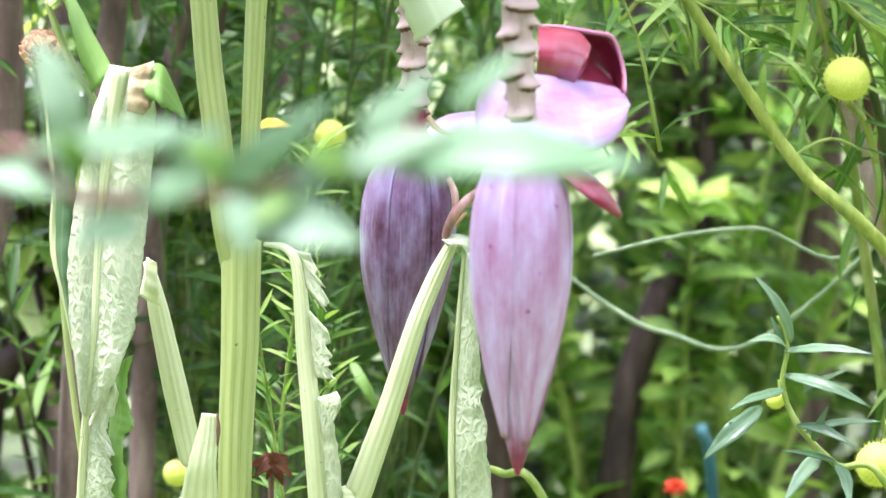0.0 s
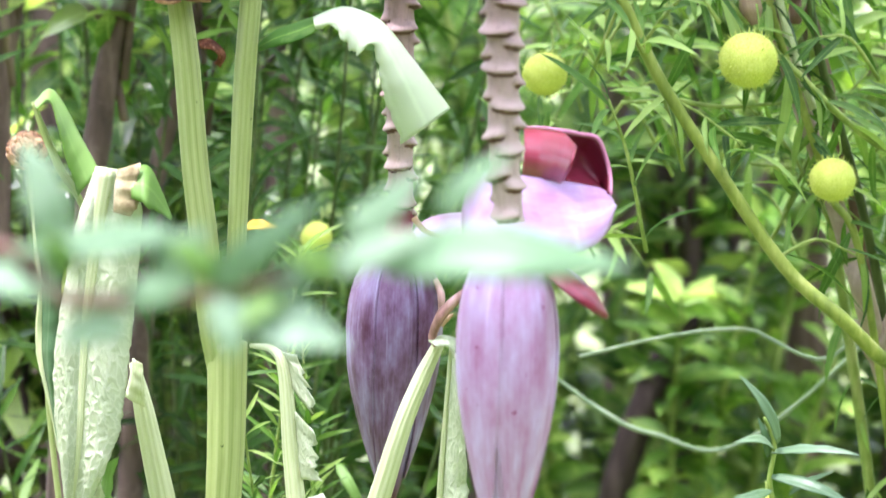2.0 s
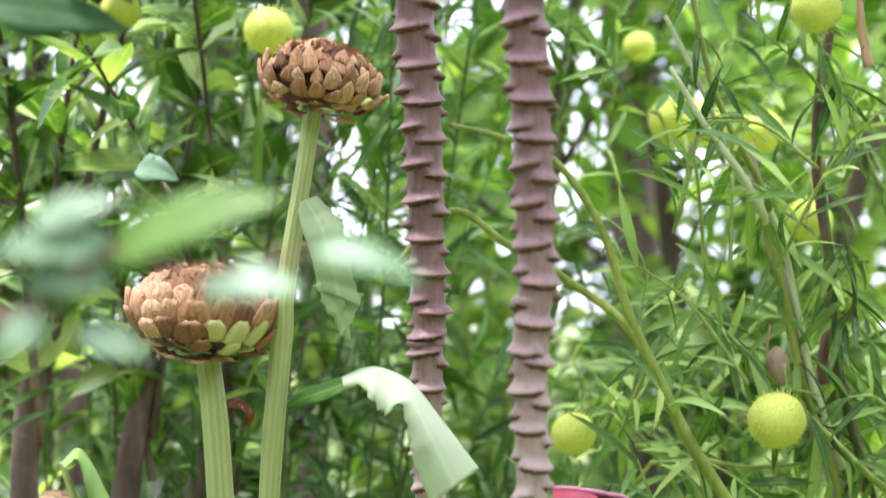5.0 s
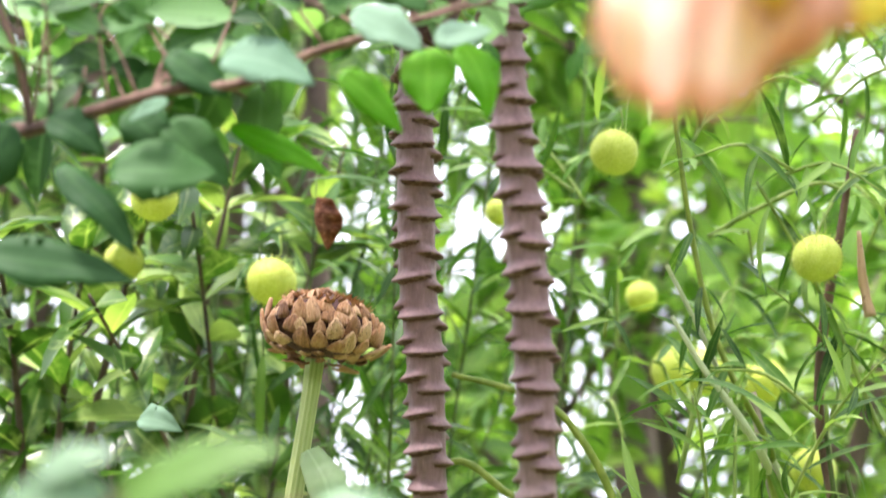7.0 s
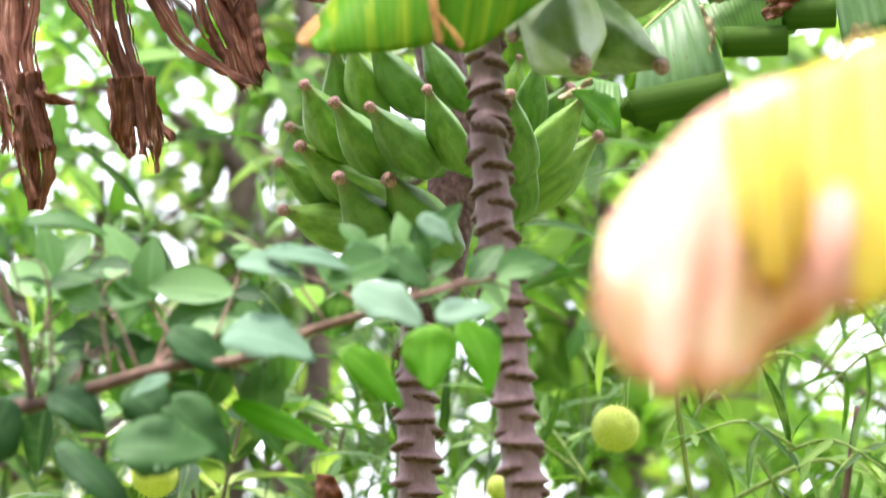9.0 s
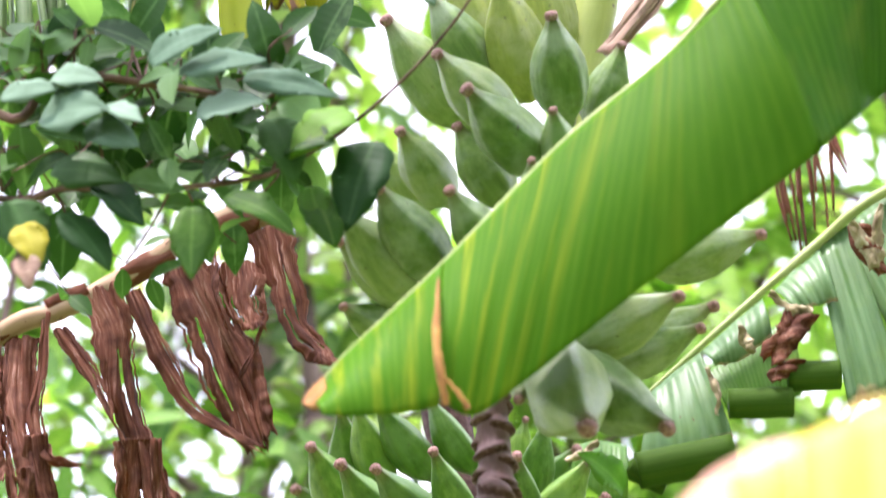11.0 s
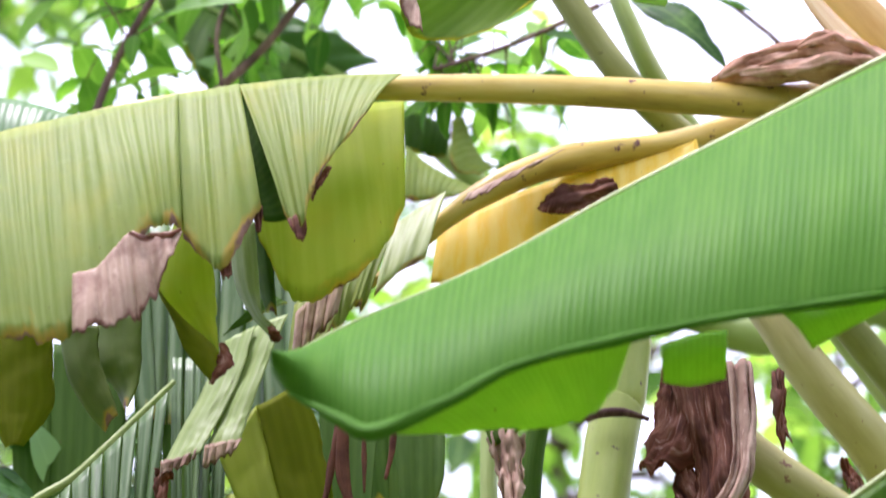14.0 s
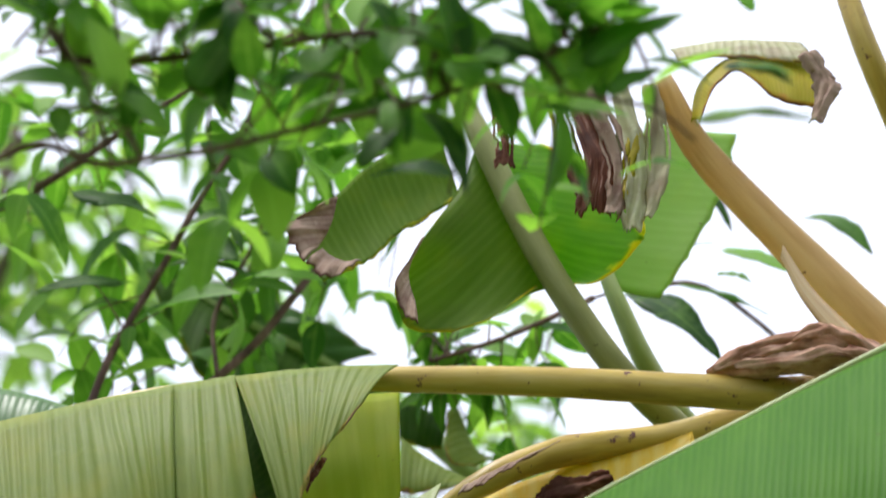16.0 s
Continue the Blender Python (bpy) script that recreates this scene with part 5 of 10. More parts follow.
    part("dry_patch", sheet([(-0.278, 2.490, 1.313), (-0.281, 2.487, 1.296), (-0.282, 2.487, 1.275)], [(-0.258, 2.490, 1.319), (-0.256, 2.482, 1.294), (-0.263, 2.482, 1.271)], 18, 8, 0.004, 0.0014, 3, jag=0.3, seed=33), DRY_TAN, t, "dry brown corner of the limp leaf")
    part("limp_leaf", sheet([(-0.302, 2.505, 1.037), (-0.319, 2.520, 1.000), (-0.330, 2.530, 0.966), (-0.343, 2.550, 0.865)], [(-0.294, 2.510, 1.012), (-0.308, 2.515, 0.980), (-0.300, 2.510, 0.944), (-0.311, 2.530, 0.870)], 50, 8, 0.006, 0.0008, 5, seed=13, jag=0.25), CARDOON, t, "tattered lower leaf")
    part("green_side", sheet([(-0.297, 2.515, 1.043), (-0.305, 2.525, 0.999), (-0.310, 2.530, 0.955), (-0.321, 2.550, 0.865)], [(-0.283, 2.510, 1.050), (-0.288, 2.510, 1.012), (-0.284, 2.505, 0.987), (-0.294, 2.510, 0.965), (-0.288, 2.510, 0.923), (-0.293, 2.530, 0.870)], 60, 8, 0.006, 0.0012, 5, seed=14, jag=0.2), GREEN_NEARLIME, t, "torn green side of the lower leaf")
    part("green_flap", sheet([(-0.267, 2.500, 1.313), (-0.252, 2.500, 1.315), (-0.243, 2.510, 1.296), (-0.233, 2.520, 1.267)], [(-0.264, 2.480, 1.288), (-0.251, 2.470, 1.282), (-0.242, 2.490, 1.275), (-0.233, 2.510, 1.266)], 20, 6, 0.006, 0.0008, 3, jag=0.08), GREEN_NEARLIME, t, "green corner of a leaf")
    part("petiole", tube([(-0.361, 2.550, 1.370), (-0.352, 2.550, 1.345), (-0.337, 2.550, 1.309), (-0.318, 2.560, 1.272), (-0.306, 2.580, 1.196), (-0.3, 2.6, 0.6), (-0.25, 2.62, -0.05)], [0.0020, 0.0035, 0.004, 0.003, 0.0018, 0.003, 0.004], 40, 14), STALK, t)
    part("curled_leaf", sheet([(-0.359, 2.550, 1.370), (-0.347, 2.560, 1.381), (-0.334, 2.555, 1.368), (-0.319, 2.550, 1.340), (-0.300, 2.540, 1.308)], [(-0.352, 2.520, 1.365), (-0.342, 2.520, 1.373), (-0.335, 2.520, 1.351), (-0.328, 2.530, 1.319), (-0.318, 2.540, 1.287)], 40, 10, 0.008, 0.001, 4, seed=21, jag=0.08), GREEN_NEARLIME, t, "pale green leaf folded over its stalk")
    side = part("side_leaf", sheet([(-0.362, 2.535, 1.289), (-0.359, 2.535, 1.243), (-0.356, 2.535, 1.212), (-0.355, 2.535, 1.183), (-0.356, 2.535, 1.141), (-0.348, 2.535, 1.098), (-0.340, 2.535, 1.050)], [(-0.327, 2.520, 1.291), (-0.329, 2.520, 1.244), (-0.332, 2.520, 1.214), (-0.334, 2.520, 1.185), (-0.338, 2.520, 1.143), (-0.340, 2.520, 1.101), (-0.335, 2.520, 1.053)], 50, 10, 0.01, 0.0016, 4, seed=22, jag=0.08), GREEN_SAGE, t, "dull green leaf behind the limp one")
    part("leaf_rim", ribbon([(-0.361, 2.530, 1.290), (-0.358, 2.530, 1.243), (-0.355, 2.530, 1.212), (-0.354, 2.530, 1.184), (-0.355, 2.530, 1.141), (-0.348, 2.530, 1.099), (-0.340, 2.530, 1.051)], (0.002, 0.003, 0.004, 0.007, 0.005, 0.003), 0.8, 0.003, 75, rows=50, cols=6), STALK_PALE, side, "pale curled rim")
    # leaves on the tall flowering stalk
    part("drooping_leaf", sheet([(-0.106, 2.570, 1.446), (-0.084, 2.560, 1.455), (-0.066, 2.550, 1.454), (-0.041, 2.540, 1.441), (-0.014, 2.530, 1.408), (0.019, 2.530, 1.365)], [(-0.102, 2.550, 1.436), (-0.086, 2.530, 1.440), (-0.078, 2.520, 1.429), (-0.066, 2.520, 1.413), (-0.052, 2.515, 1.422), (-0.040, 2.515, 1.387), (-0.025, 2.520, 1.334)], 90, 12, 0.016, 0.0008, 4, seed=5, jag=0.2), LEAF_WHITISH, t, "drooping stem leaf with a scalloped edge, top light put into its whitish colour")
    part("leaf_foot", sheet([(-0.158, 2.600, 1.421), (-0.143, 2.590, 1.433), (-0.122, 2.580, 1.441), (-0.098, 2.570, 1.449)], [(-0.157, 2.590, 1.415), (-0.136, 2.560, 1.421), (-0.115, 2.550, 1.427), (-0.099, 2.550, 1.436)], 24, 8, 0.008, 0.0006, 3, seed=6, jag=0.06), GREEN_BRIGHT, t, "green foot of the drooping leaf")
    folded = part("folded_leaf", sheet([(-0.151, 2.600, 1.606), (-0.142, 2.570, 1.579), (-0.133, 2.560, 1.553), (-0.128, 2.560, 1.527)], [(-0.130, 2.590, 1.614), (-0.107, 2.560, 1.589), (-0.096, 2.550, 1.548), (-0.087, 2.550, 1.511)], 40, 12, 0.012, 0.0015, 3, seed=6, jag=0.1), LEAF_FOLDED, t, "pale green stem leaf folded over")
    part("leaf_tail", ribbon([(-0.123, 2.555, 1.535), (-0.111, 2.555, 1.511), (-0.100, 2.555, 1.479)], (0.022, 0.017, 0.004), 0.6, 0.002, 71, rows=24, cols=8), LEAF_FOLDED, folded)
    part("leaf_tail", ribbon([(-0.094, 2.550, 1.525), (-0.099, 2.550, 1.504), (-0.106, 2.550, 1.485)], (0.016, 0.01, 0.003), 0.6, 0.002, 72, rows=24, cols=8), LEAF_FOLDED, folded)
    part("dry_curl", sheet([(-0.212, 2.580, 1.425), (-0.199, 2.570, 1.426), (-0.187, 2.570, 1.413), (-0.192, 2.570, 1.401)], [(-0.209, 2.570, 1.418), (-0.199, 2.560, 1.417), (-0.193, 2.560, 1.412), (-0.196, 2.570, 1.405)], 14, 4, 0.003, 0.001, 2), BLADE_DRY, t)
    return t


CARDOON_PLANT = cardoon()
seed_head(CARDOON_PLANT, (-0.239, 2.600, 1.511), 0.0641, 0.0420, 6, "brown dried head with a few green scales", 4, 2)
seed_head(CARDOON_PLANT, (-0.128, 2.600, 1.727), 0.0557, 0.0347, 8, "brown dried head on a thin stalk", 0, 5, 1.6)
seed_head(CARDOON_PLANT, (-0.386, 2.680, 1.319), 0.0196, 0.0175, -20, "small brown dried bud", 0, 7)
part("stalk", tube([(-0.386, 2.680, 1.310), (-0.375, 2.680, 1.201), (-0.370, 2.670, 1.131), (-0.359, 2.670, 0.981), (-0.3, 2.66, 0.5), (-0.26, 2.65, -0.05)], [0.0024, 0.0024, 0.0026, 0.003, 0.004, 0.005], 36, 12), STALK, CARDOON_PLANT)


def dried_flower():
    t = thing("dried_flower", "withered brown star-shaped flower among the stalks", "flower")
    c = Vector((-0.164, 2.660, 0.921))
    for k in range(9):
        a = k * 0.7 + 0.2
        ln = 0.0247 * (0.7 + 0.4 * ((k * 37) % 10) / 10)
        tip = c + Vector((math.cos(a) * ln, -0.012 - 0.006 * (k % 3), math.sin(a) * ln * 0.7 - 0.006))
        part("petal", leaf_bm(c, tip, ln * 0.55, 0.25, (0, -1, 0.2), 0.4), BLADE_DRY, t)
    part("stem", tube([c, c + Vector((-0.005, 0.01, -0.1)), (c.x - 0.02, c.y + 0.02, -0.05)], [0.003, 0.003, 0.005], 16, 8), TWIG, t)


dried_flower()


# ---- balloon plants: thin stems, willowy leaves and bristly round pods ----
def pod_mesh(name, seed):
    rng = random.Random(seed)
    bm = bmesh.new()
    bmesh.ops.create_icosphere(bm, subdivisions=4, radius=1)
    for v in bm.verts:
        n = v.co.normalized()
        v.co = n * (1 + 0.03 * noise.noise(n * 2 + Vector((seed, 0, 0))) - 0.03 * math.exp(-((n.x) / 0.06) ** 2))
        v.co.z *= 0.95
    for i in range(230):
        z = 1 - 2 * (i + 0.5) / 230
        a = i * 2.39996
        r = math.sqrt(1 - z * z)
        n = Vector((r * math.cos(a), r * math.sin(a), z))
        s = n.orthogonal().normalized()
        q = n.cross(s)
        tip = n * (1.13 + rng.uniform(0, 0.08)) + s * rng.uniform(-0.05, 0.05) + q * rng.uniform(-0.05, 0.05)
        tri = [bm.verts.new(n * 0.97 + s * (0.022 * math.cos(w)) + q * (0.022 * math.sin(w))) for w in (0, 2.1, 4.2)]
        tv = bm.verts.new(tip)
        for k in range(3):
            bm.faces.new((tri[k], tri[(k + 1) % 3], tv))
    me = bpy.data.meshes.new(name)
    bm.to_mesh(me)
    bm.free()
    me.materials.append(POD)
    me.polygons.foreach_set("use_smooth", [True] * len(me.polygons))
    return me


PODS = [pod_mesh("pod", 1), pod_mesh("pod", 2)]


class Plant:
    """A thing with stems and a common mesh of leaves."""

    def __init__(self, name, label, category, seed, stem_mat, leaf_mat, group="", kind=""):
        self.t = thing(name, label, category, group=group, kind=kind)
        self.l, self.rng = Leafage(seed), random.Random(seed)
        self.stem_mat, self.leaf_mat = stem_mat, leaf_mat
        self.bm = None

    def stem(self, pts, radii, leaf=0.0, every=0.03, n=26, seg=8, name="stem", mat=None, joined=False, **kw):
        if joined:
            self.bm = tube(pts, radii, n, seg, bm=self.bm)
        else:
            part(name, tube(pts, radii, n, seg, wob=0.12), mat or self.stem_mat, self.t)
        if leaf:
            self.l.along(spline(pts, 40), leaf, every, **kw)

    def pod(self, centre, r, hang=None):
        ob = new("pod", PODS[len(self.t.children) % 2])
        ob.parent = self.t
        ob.matrix_local = Matrix.Translation(centre) @ Euler((self.rng.uniform(-0.4, 0.4), self.rng.uniform(-0.4, 0.4), self.rng.uniform(0, 6))).to_matrix().to_4x4() @ Matrix.Diagonal((r, r, r, 1))
        c = Vector(centre)
        h = Vector(hang) if hang else c + Vector((0.3 * r, 0.3 * r, 1.9 * r))
        part("pod_stem", tube([h, (h + c) / 2 + Vector((0.2 * r, 0, 0.2 * r)), c + Vector((0, 0, 0.9 * r))], [0.0012, 0.001, 0.0014], 8, 6), TWIG_GREEN, self.t)

    def done(self, width=0.16, fold=0.2, bend=0.25, rows=4, name="foliage", kind=""):
        if self.bm:
            tagged(part("twiggery", self.bm, self.stem_mat, self.t), kind="stuff")
        if self.l.p:
            tagged(leaves_part(name, self.l.mesh(width, fold, bend, rows), self.leaf_mat, self.t), kind="stuff")
        return self.t


def near_balloon_plant():
    p = Plant("balloon_plant", "balloon plant with willowy leaves and bristly yellow-green pods", "shrub", 4, TWIG_GREEN, GREEN_SPRIG, "balloon plants")
    kw = dict(lift=0.7, spread=0.9, jitter=0.9, face=0.5)
    # long arching green branches
    p.stem([(-0.008, 2.760, 1.692), (0.054, 2.760, 1.676), (0.100, 2.760, 1.652), (0.143, 2.760, 1.587), (0.168, 2.760, 1.508), (0.196, 2.760, 1.446), (0.230, 2.760, 1.377), (0.289, 2.760, 1.287), (0.356, 2.760, 1.192), (0.440, 2.760, 1.113), (0.62, 2.95, 0.9), (0.66, 3.0, -0.05)], [0.0027, 0.0031, 0.0036, 0.0040, 0.0049, 0.0058, 0.0062, 0.0062, 0.0067, 0.0076, 0.0089, 0.0107], n=90, seg=12, mat=STEM_OLIVE)
    p.stem([(-0.069, 2.760, 1.543), (-0.007, 2.760, 1.606), (0.048, 2.760, 1.574), (0.096, 2.760, 1.546), (0.157, 2.760, 1.503), (0.188, 2.760, 1.463)], [0.0031, 0.0036, 0.0040, 0.0040, 0.0045, 0.0049], n=40, seg=10, mat=STEM_OLIVE)
    p.stem([(0.247, 2.900, 1.356), (0.301, 2.880, 1.348), (0.377, 2.880, 1.353)], [0.0029, 0.0023, 0.0018], 0.06, 0.03, **kw)
    p.stem([(0.228, 2.850, 1.525), (0.263, 2.850, 1.496), (0.309, 2.850, 1.450), (0.378, 2.850, 1.381), (0.448, 2.850, 1.317), (0.62, 2.9, 1.2), (0.66, 3.0, 0.8)], [0.0018, 0.0023, 0.0029, 0.0035, 0.0035, 0.0041, 0.0047], 0.075, 0.028, n=50, **kw)
    p.stem([(0.390, 3.000, 1.677), (0.397, 3.000, 1.551), (0.410, 3.000, 1.423), (0.429, 3.000, 1.253), (0.5, 3.02, 0.8), (0.6, 3.0, -0.05)], [0.0047, 0.0047, 0.0053, 0.0059, 0.0064, 0.0076], 0.07, 0.05, n=40, **kw)
    p.stem([(0.423, 2.950, 1.966), (0.406, 2.950, 1.869), (0.383, 2.950, 1.743), (0.379, 2.950, 1.653), (0.395, 2.950, 1.534), (0.385, 2.950, 1.438), (0.420, 2.980, 1.388), (0.56, 3.0, 0.7), (0.6, 3.0, -0.05)], [0.0035, 0.0041, 0.0059, 0.0053, 0.0059, 0.0059, 0.0059, 0.0070, 0.0082], n=60, mat=TWIG)
    p.stem([(0.212, 2.820, 2.104), (0.222, 2.820, 1.934), (0.255, 2.820, 1.744), (0.311, 2.820, 1.624), (0.314, 2.860, 1.600), (0.336, 2.860, 1.514), (0.352, 2.860, 1.436), (0.383, 2.860, 1.346), (0.412, 2.860, 1.259), (0.454, 2.860, 1.143), (0.56, 3.0, 0.5), (0.58, 3.02, -0.05)], [0.0023, 0.0027, 0.0031, 0.0035, 0.0039, 0.0043, 0.0043, 0.0043, 0.0043, 0.0043, 0.0043, 0.0043], 0.07, 0.06, n=70, mat=STEM_OLIVE, **kw)
    p.stem([(0.211, 2.840, 1.809), (0.251, 2.840, 1.728), (0.285, 2.840, 1.647), (0.326, 2.872, 1.600), (0.348, 2.872, 1.514), (0.364, 2.872, 1.436), (0.395, 2.872, 1.346)], [0.0023, 0.0027, 0.0031, 0.0035, 0.0039, 0.0043, 0.0043], 0.07, 0.06, n=70, mat=STALK_PALE, **kw)
    p.stem([(0.213, 2.800, 1.753), (0.247, 2.800, 1.696), (0.280, 2.800, 1.651), (0.305, 2.81, 1.61), (0.312, 2.840, 1.599)], [0.0023, 0.0034, 0.0040, 0.0042, 0.004], n=40, mat=STALK_PALE)
    part("dry_pod", tube([(0.326, 2.850, 1.472), (0.325, 2.850, 1.462), (0.327, 2.850, 1.447), (0.330, 2.850, 1.433)], [0.0028, 0.0113, 0.0124, 0.0045], 14, 14, wob=0.3), BLADE_PINK, p.t, "shrivelled pinkish pod")
    part("pod_stem", tube([(0.318, 2.850, 1.494), (0.315, 2.850, 1.468), (0.324, 2.850, 1.439), (0.338, 2.850, 1.422)], [0.0011, 0.0017, 0.0017, 0.0017], 14, 6), TAN_RIB, p.t)
    part("dry_pod", tube([(0.409, 2.850, 1.845), (0.411, 2.850, 1.810), (0.415, 2.850, 1.781), (0.419, 2.850, 1.757)], [0.0023, 0.0051, 0.0045, 0.0068], 18, 10, wob=0.6), TAN_RIB, p.t, "dry tan flower cluster")
    p.stem([(0.302, 2.900, 1.683), (0.322, 2.900, 1.590), (0.346, 2.900, 1.508), (0.364, 2.900, 1.414), (0.420, 2.900, 1.253), (0.442, 2.900, 1.188), (0.462, 2.900, 1.117), (0.56, 3.1, 0.8), (0.6, 3.1, -0.05)], [0.0048, 0.0067, 0.0079, 0.0085, 0.0097, 0.0115, 0.0121, 0.0133, 0.0145], n=60, mat=BARK_PALE)
    p.stem([(0.447, 2.920, 1.119), (0.456, 2.900, 1.114), (0.471, 2.900, 1.099), (0.56, 2.95, 1.3)], [0.0036, 0.0055, 0.0067, 0.0073], n=16, mat=BARK_PALE)
    p.stem([(0.264, 2.950, 1.851), (0.310, 2.950, 1.878), (0.376, 2.950, 1.908), (0.412, 2.950, 1.899)], [0.0029, 0.0029, 0.0023, 0.0029], 0.06, 0.05, **kw)
    p.stem([(0.310, 2.900, 1.904), (0.357, 2.900, 1.821), (0.397, 2.900, 1.739), (0.432, 2.900, 1.650), (0.5, 2.9, 1.5), (0.62, 2.95, 0.6)], [0.0018, 0.0021, 0.0023, 0.0026, 0.0029, 0.0035], 0.07, 0.035, n=40, **kw)
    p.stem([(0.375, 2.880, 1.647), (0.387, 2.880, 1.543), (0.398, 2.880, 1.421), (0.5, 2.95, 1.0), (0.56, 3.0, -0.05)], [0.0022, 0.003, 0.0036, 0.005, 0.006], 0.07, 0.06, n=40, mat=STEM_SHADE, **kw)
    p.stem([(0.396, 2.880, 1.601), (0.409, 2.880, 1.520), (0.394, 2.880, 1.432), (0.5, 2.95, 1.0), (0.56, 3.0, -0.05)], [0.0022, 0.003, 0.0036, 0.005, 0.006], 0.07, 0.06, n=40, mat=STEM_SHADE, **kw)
    # thin tendrils and the low shoot
    p.stem([(0.168, 3.100, 1.057), (0.263, 3.100, 1.079), (0.351, 3.100, 1.088), (0.472, 3.100, 1.078), (0.55, 3.1, 1.45)], [0.0016, 0.0022, 0.0022, 0.0019, 0.0019], n=30, mat=TENDRIL)
    p.stem([(0.149, 3.300, 1.004), (0.207, 3.300, 0.962), (0.268, 3.300, 0.935), (0.383, 3.300, 0.929), (0.6, 3.2, 1.15)], [0.0019, 0.0028, 0.0028, 0.0025, 0.0025], n=30, mat=TENDRIL)
    p.stem([(0.035, 2.800, 0.882), (0.061, 2.800, 0.875), (0.102, 2.800, 0.850), (0.2, 2.85, 0.6), (0.25, 2.9, -0.05)], [0.0040, 0.0040, 0.0045, 0.0051, 0.0068], n=30)
    p.stem([(0.309, 2.550, 1.079), (0.319, 2.550, 1.052), (0.315, 2.550, 1.015), (0.329, 2.550, 0.978), (0.366, 2.550, 0.939), (0.419, 2.550, 0.908), (0.52, 2.6, 0.6), (0.56, 2.7, -0.05)], [0.0015, 0.0020, 0.0025, 0.0030, 0.0030, 0.0035, 0.0045, 0.0056], n=50)
    for a, b, w in (((0.322, 2.550, 1.055), (0.284, 2.530, 1.122), 0.16), ((0.316, 2.550, 1.045), (0.390, 2.500, 1.049), 0.12), ((0.316, 2.540, 1.026), (0.389, 2.500, 1.003), 0.16),
                    ((0.317, 2.550, 1.051), (0.274, 2.500, 1.066), 0.16), ((0.315, 2.540, 1.012), (0.259, 2.500, 1.000), 0.14), ((0.293, 2.530, 0.997), (0.238, 2.500, 0.953), 0.24),
                    ((0.312, 2.550, 1.042), (0.304, 2.550, 1.079), 0.2), ((0.328, 2.540, 0.979), (0.379, 2.500, 0.967), 0.15), ((0.335, 2.540, 0.972), (0.399, 2.500, 0.991), 0.1),
                    ((0.343, 2.540, 0.964), (0.353, 2.520, 1.000), 0.2), ((0.349, 2.540, 0.953), (0.312, 2.500, 0.914), 0.22), ((0.365, 2.540, 0.942), (0.373, 2.500, 0.909), 0.24),
                    ((0.365, 2.540, 0.942), (0.307, 2.500, 0.962), 0.1), ((0.333, 2.550, 1.005), (0.372, 2.530, 1.032), 0.14)):
        a, b = Vector(a), Vector(b)
        part("leaf", leaf_bm(a, b, (b - a).length * w, 0.1, (0.1, -1, 0.9)), GREEN_SAGE, p.t)
    for c, r in (((0.405, 2.800, 1.279), 0.0232), ((0.319, 2.800, 1.399), 0.0294), ((0.120, 2.900, 1.381), 0.0234), ((0.414, 2.600, 0.928), 0.0221), ((0.310, 2.560, 0.999), 0.0093),
                 ((0.366, 2.850, 1.817), 0.0259), ((0.159, 2.850, 1.927), 0.0248), ((0.411, 3.300, 1.619), 0.0240), ((0.046, 3.200, 1.910), 0.0168)):
        p.pod(c, r)
    for c, r in (((0.289, 3.700, 1.763), 0.0359), ((0.318, 3.600, 1.754), 0.0320), ((0.402, 3.700, 1.748), 0.0299), ((0.430, 3.400, 1.618), 0.0261), ((0.241, 3.700, 1.861), 0.0209)):
        p.pod(c, r, Vector(c) + Vector((0.04, 0.0, 0.12)))
    # random side shoots along the arching branches
    r = p.rng
    for i in range(104):
        x, z = r.uniform(0.13, 0.62), (r.uniform(1.15, 2.1) if i < 60 or i > 83 else r.uniform(1.15, 1.42))
        y = r.uniform(2.78, 3.4)
        a = Vector((x, y, z))
        b = a + Vector((r.uniform(-0.12, 0.12), r.uniform(-0.1, 0.05), r.uniform(-0.06, 0.16)))
        p.stem([a, (a + b) / 2 + Vector((0, 0, 0.02)), b], [0.0022, 0.0018, 0.001], 0.075, 0.022, n=8, seg=6, joined=True, lift=0.6, spread=0.9, jitter=1.1, face=0.5)
    p.done(0.13, 0.2, 0.3, 5)


near_balloon_plant()


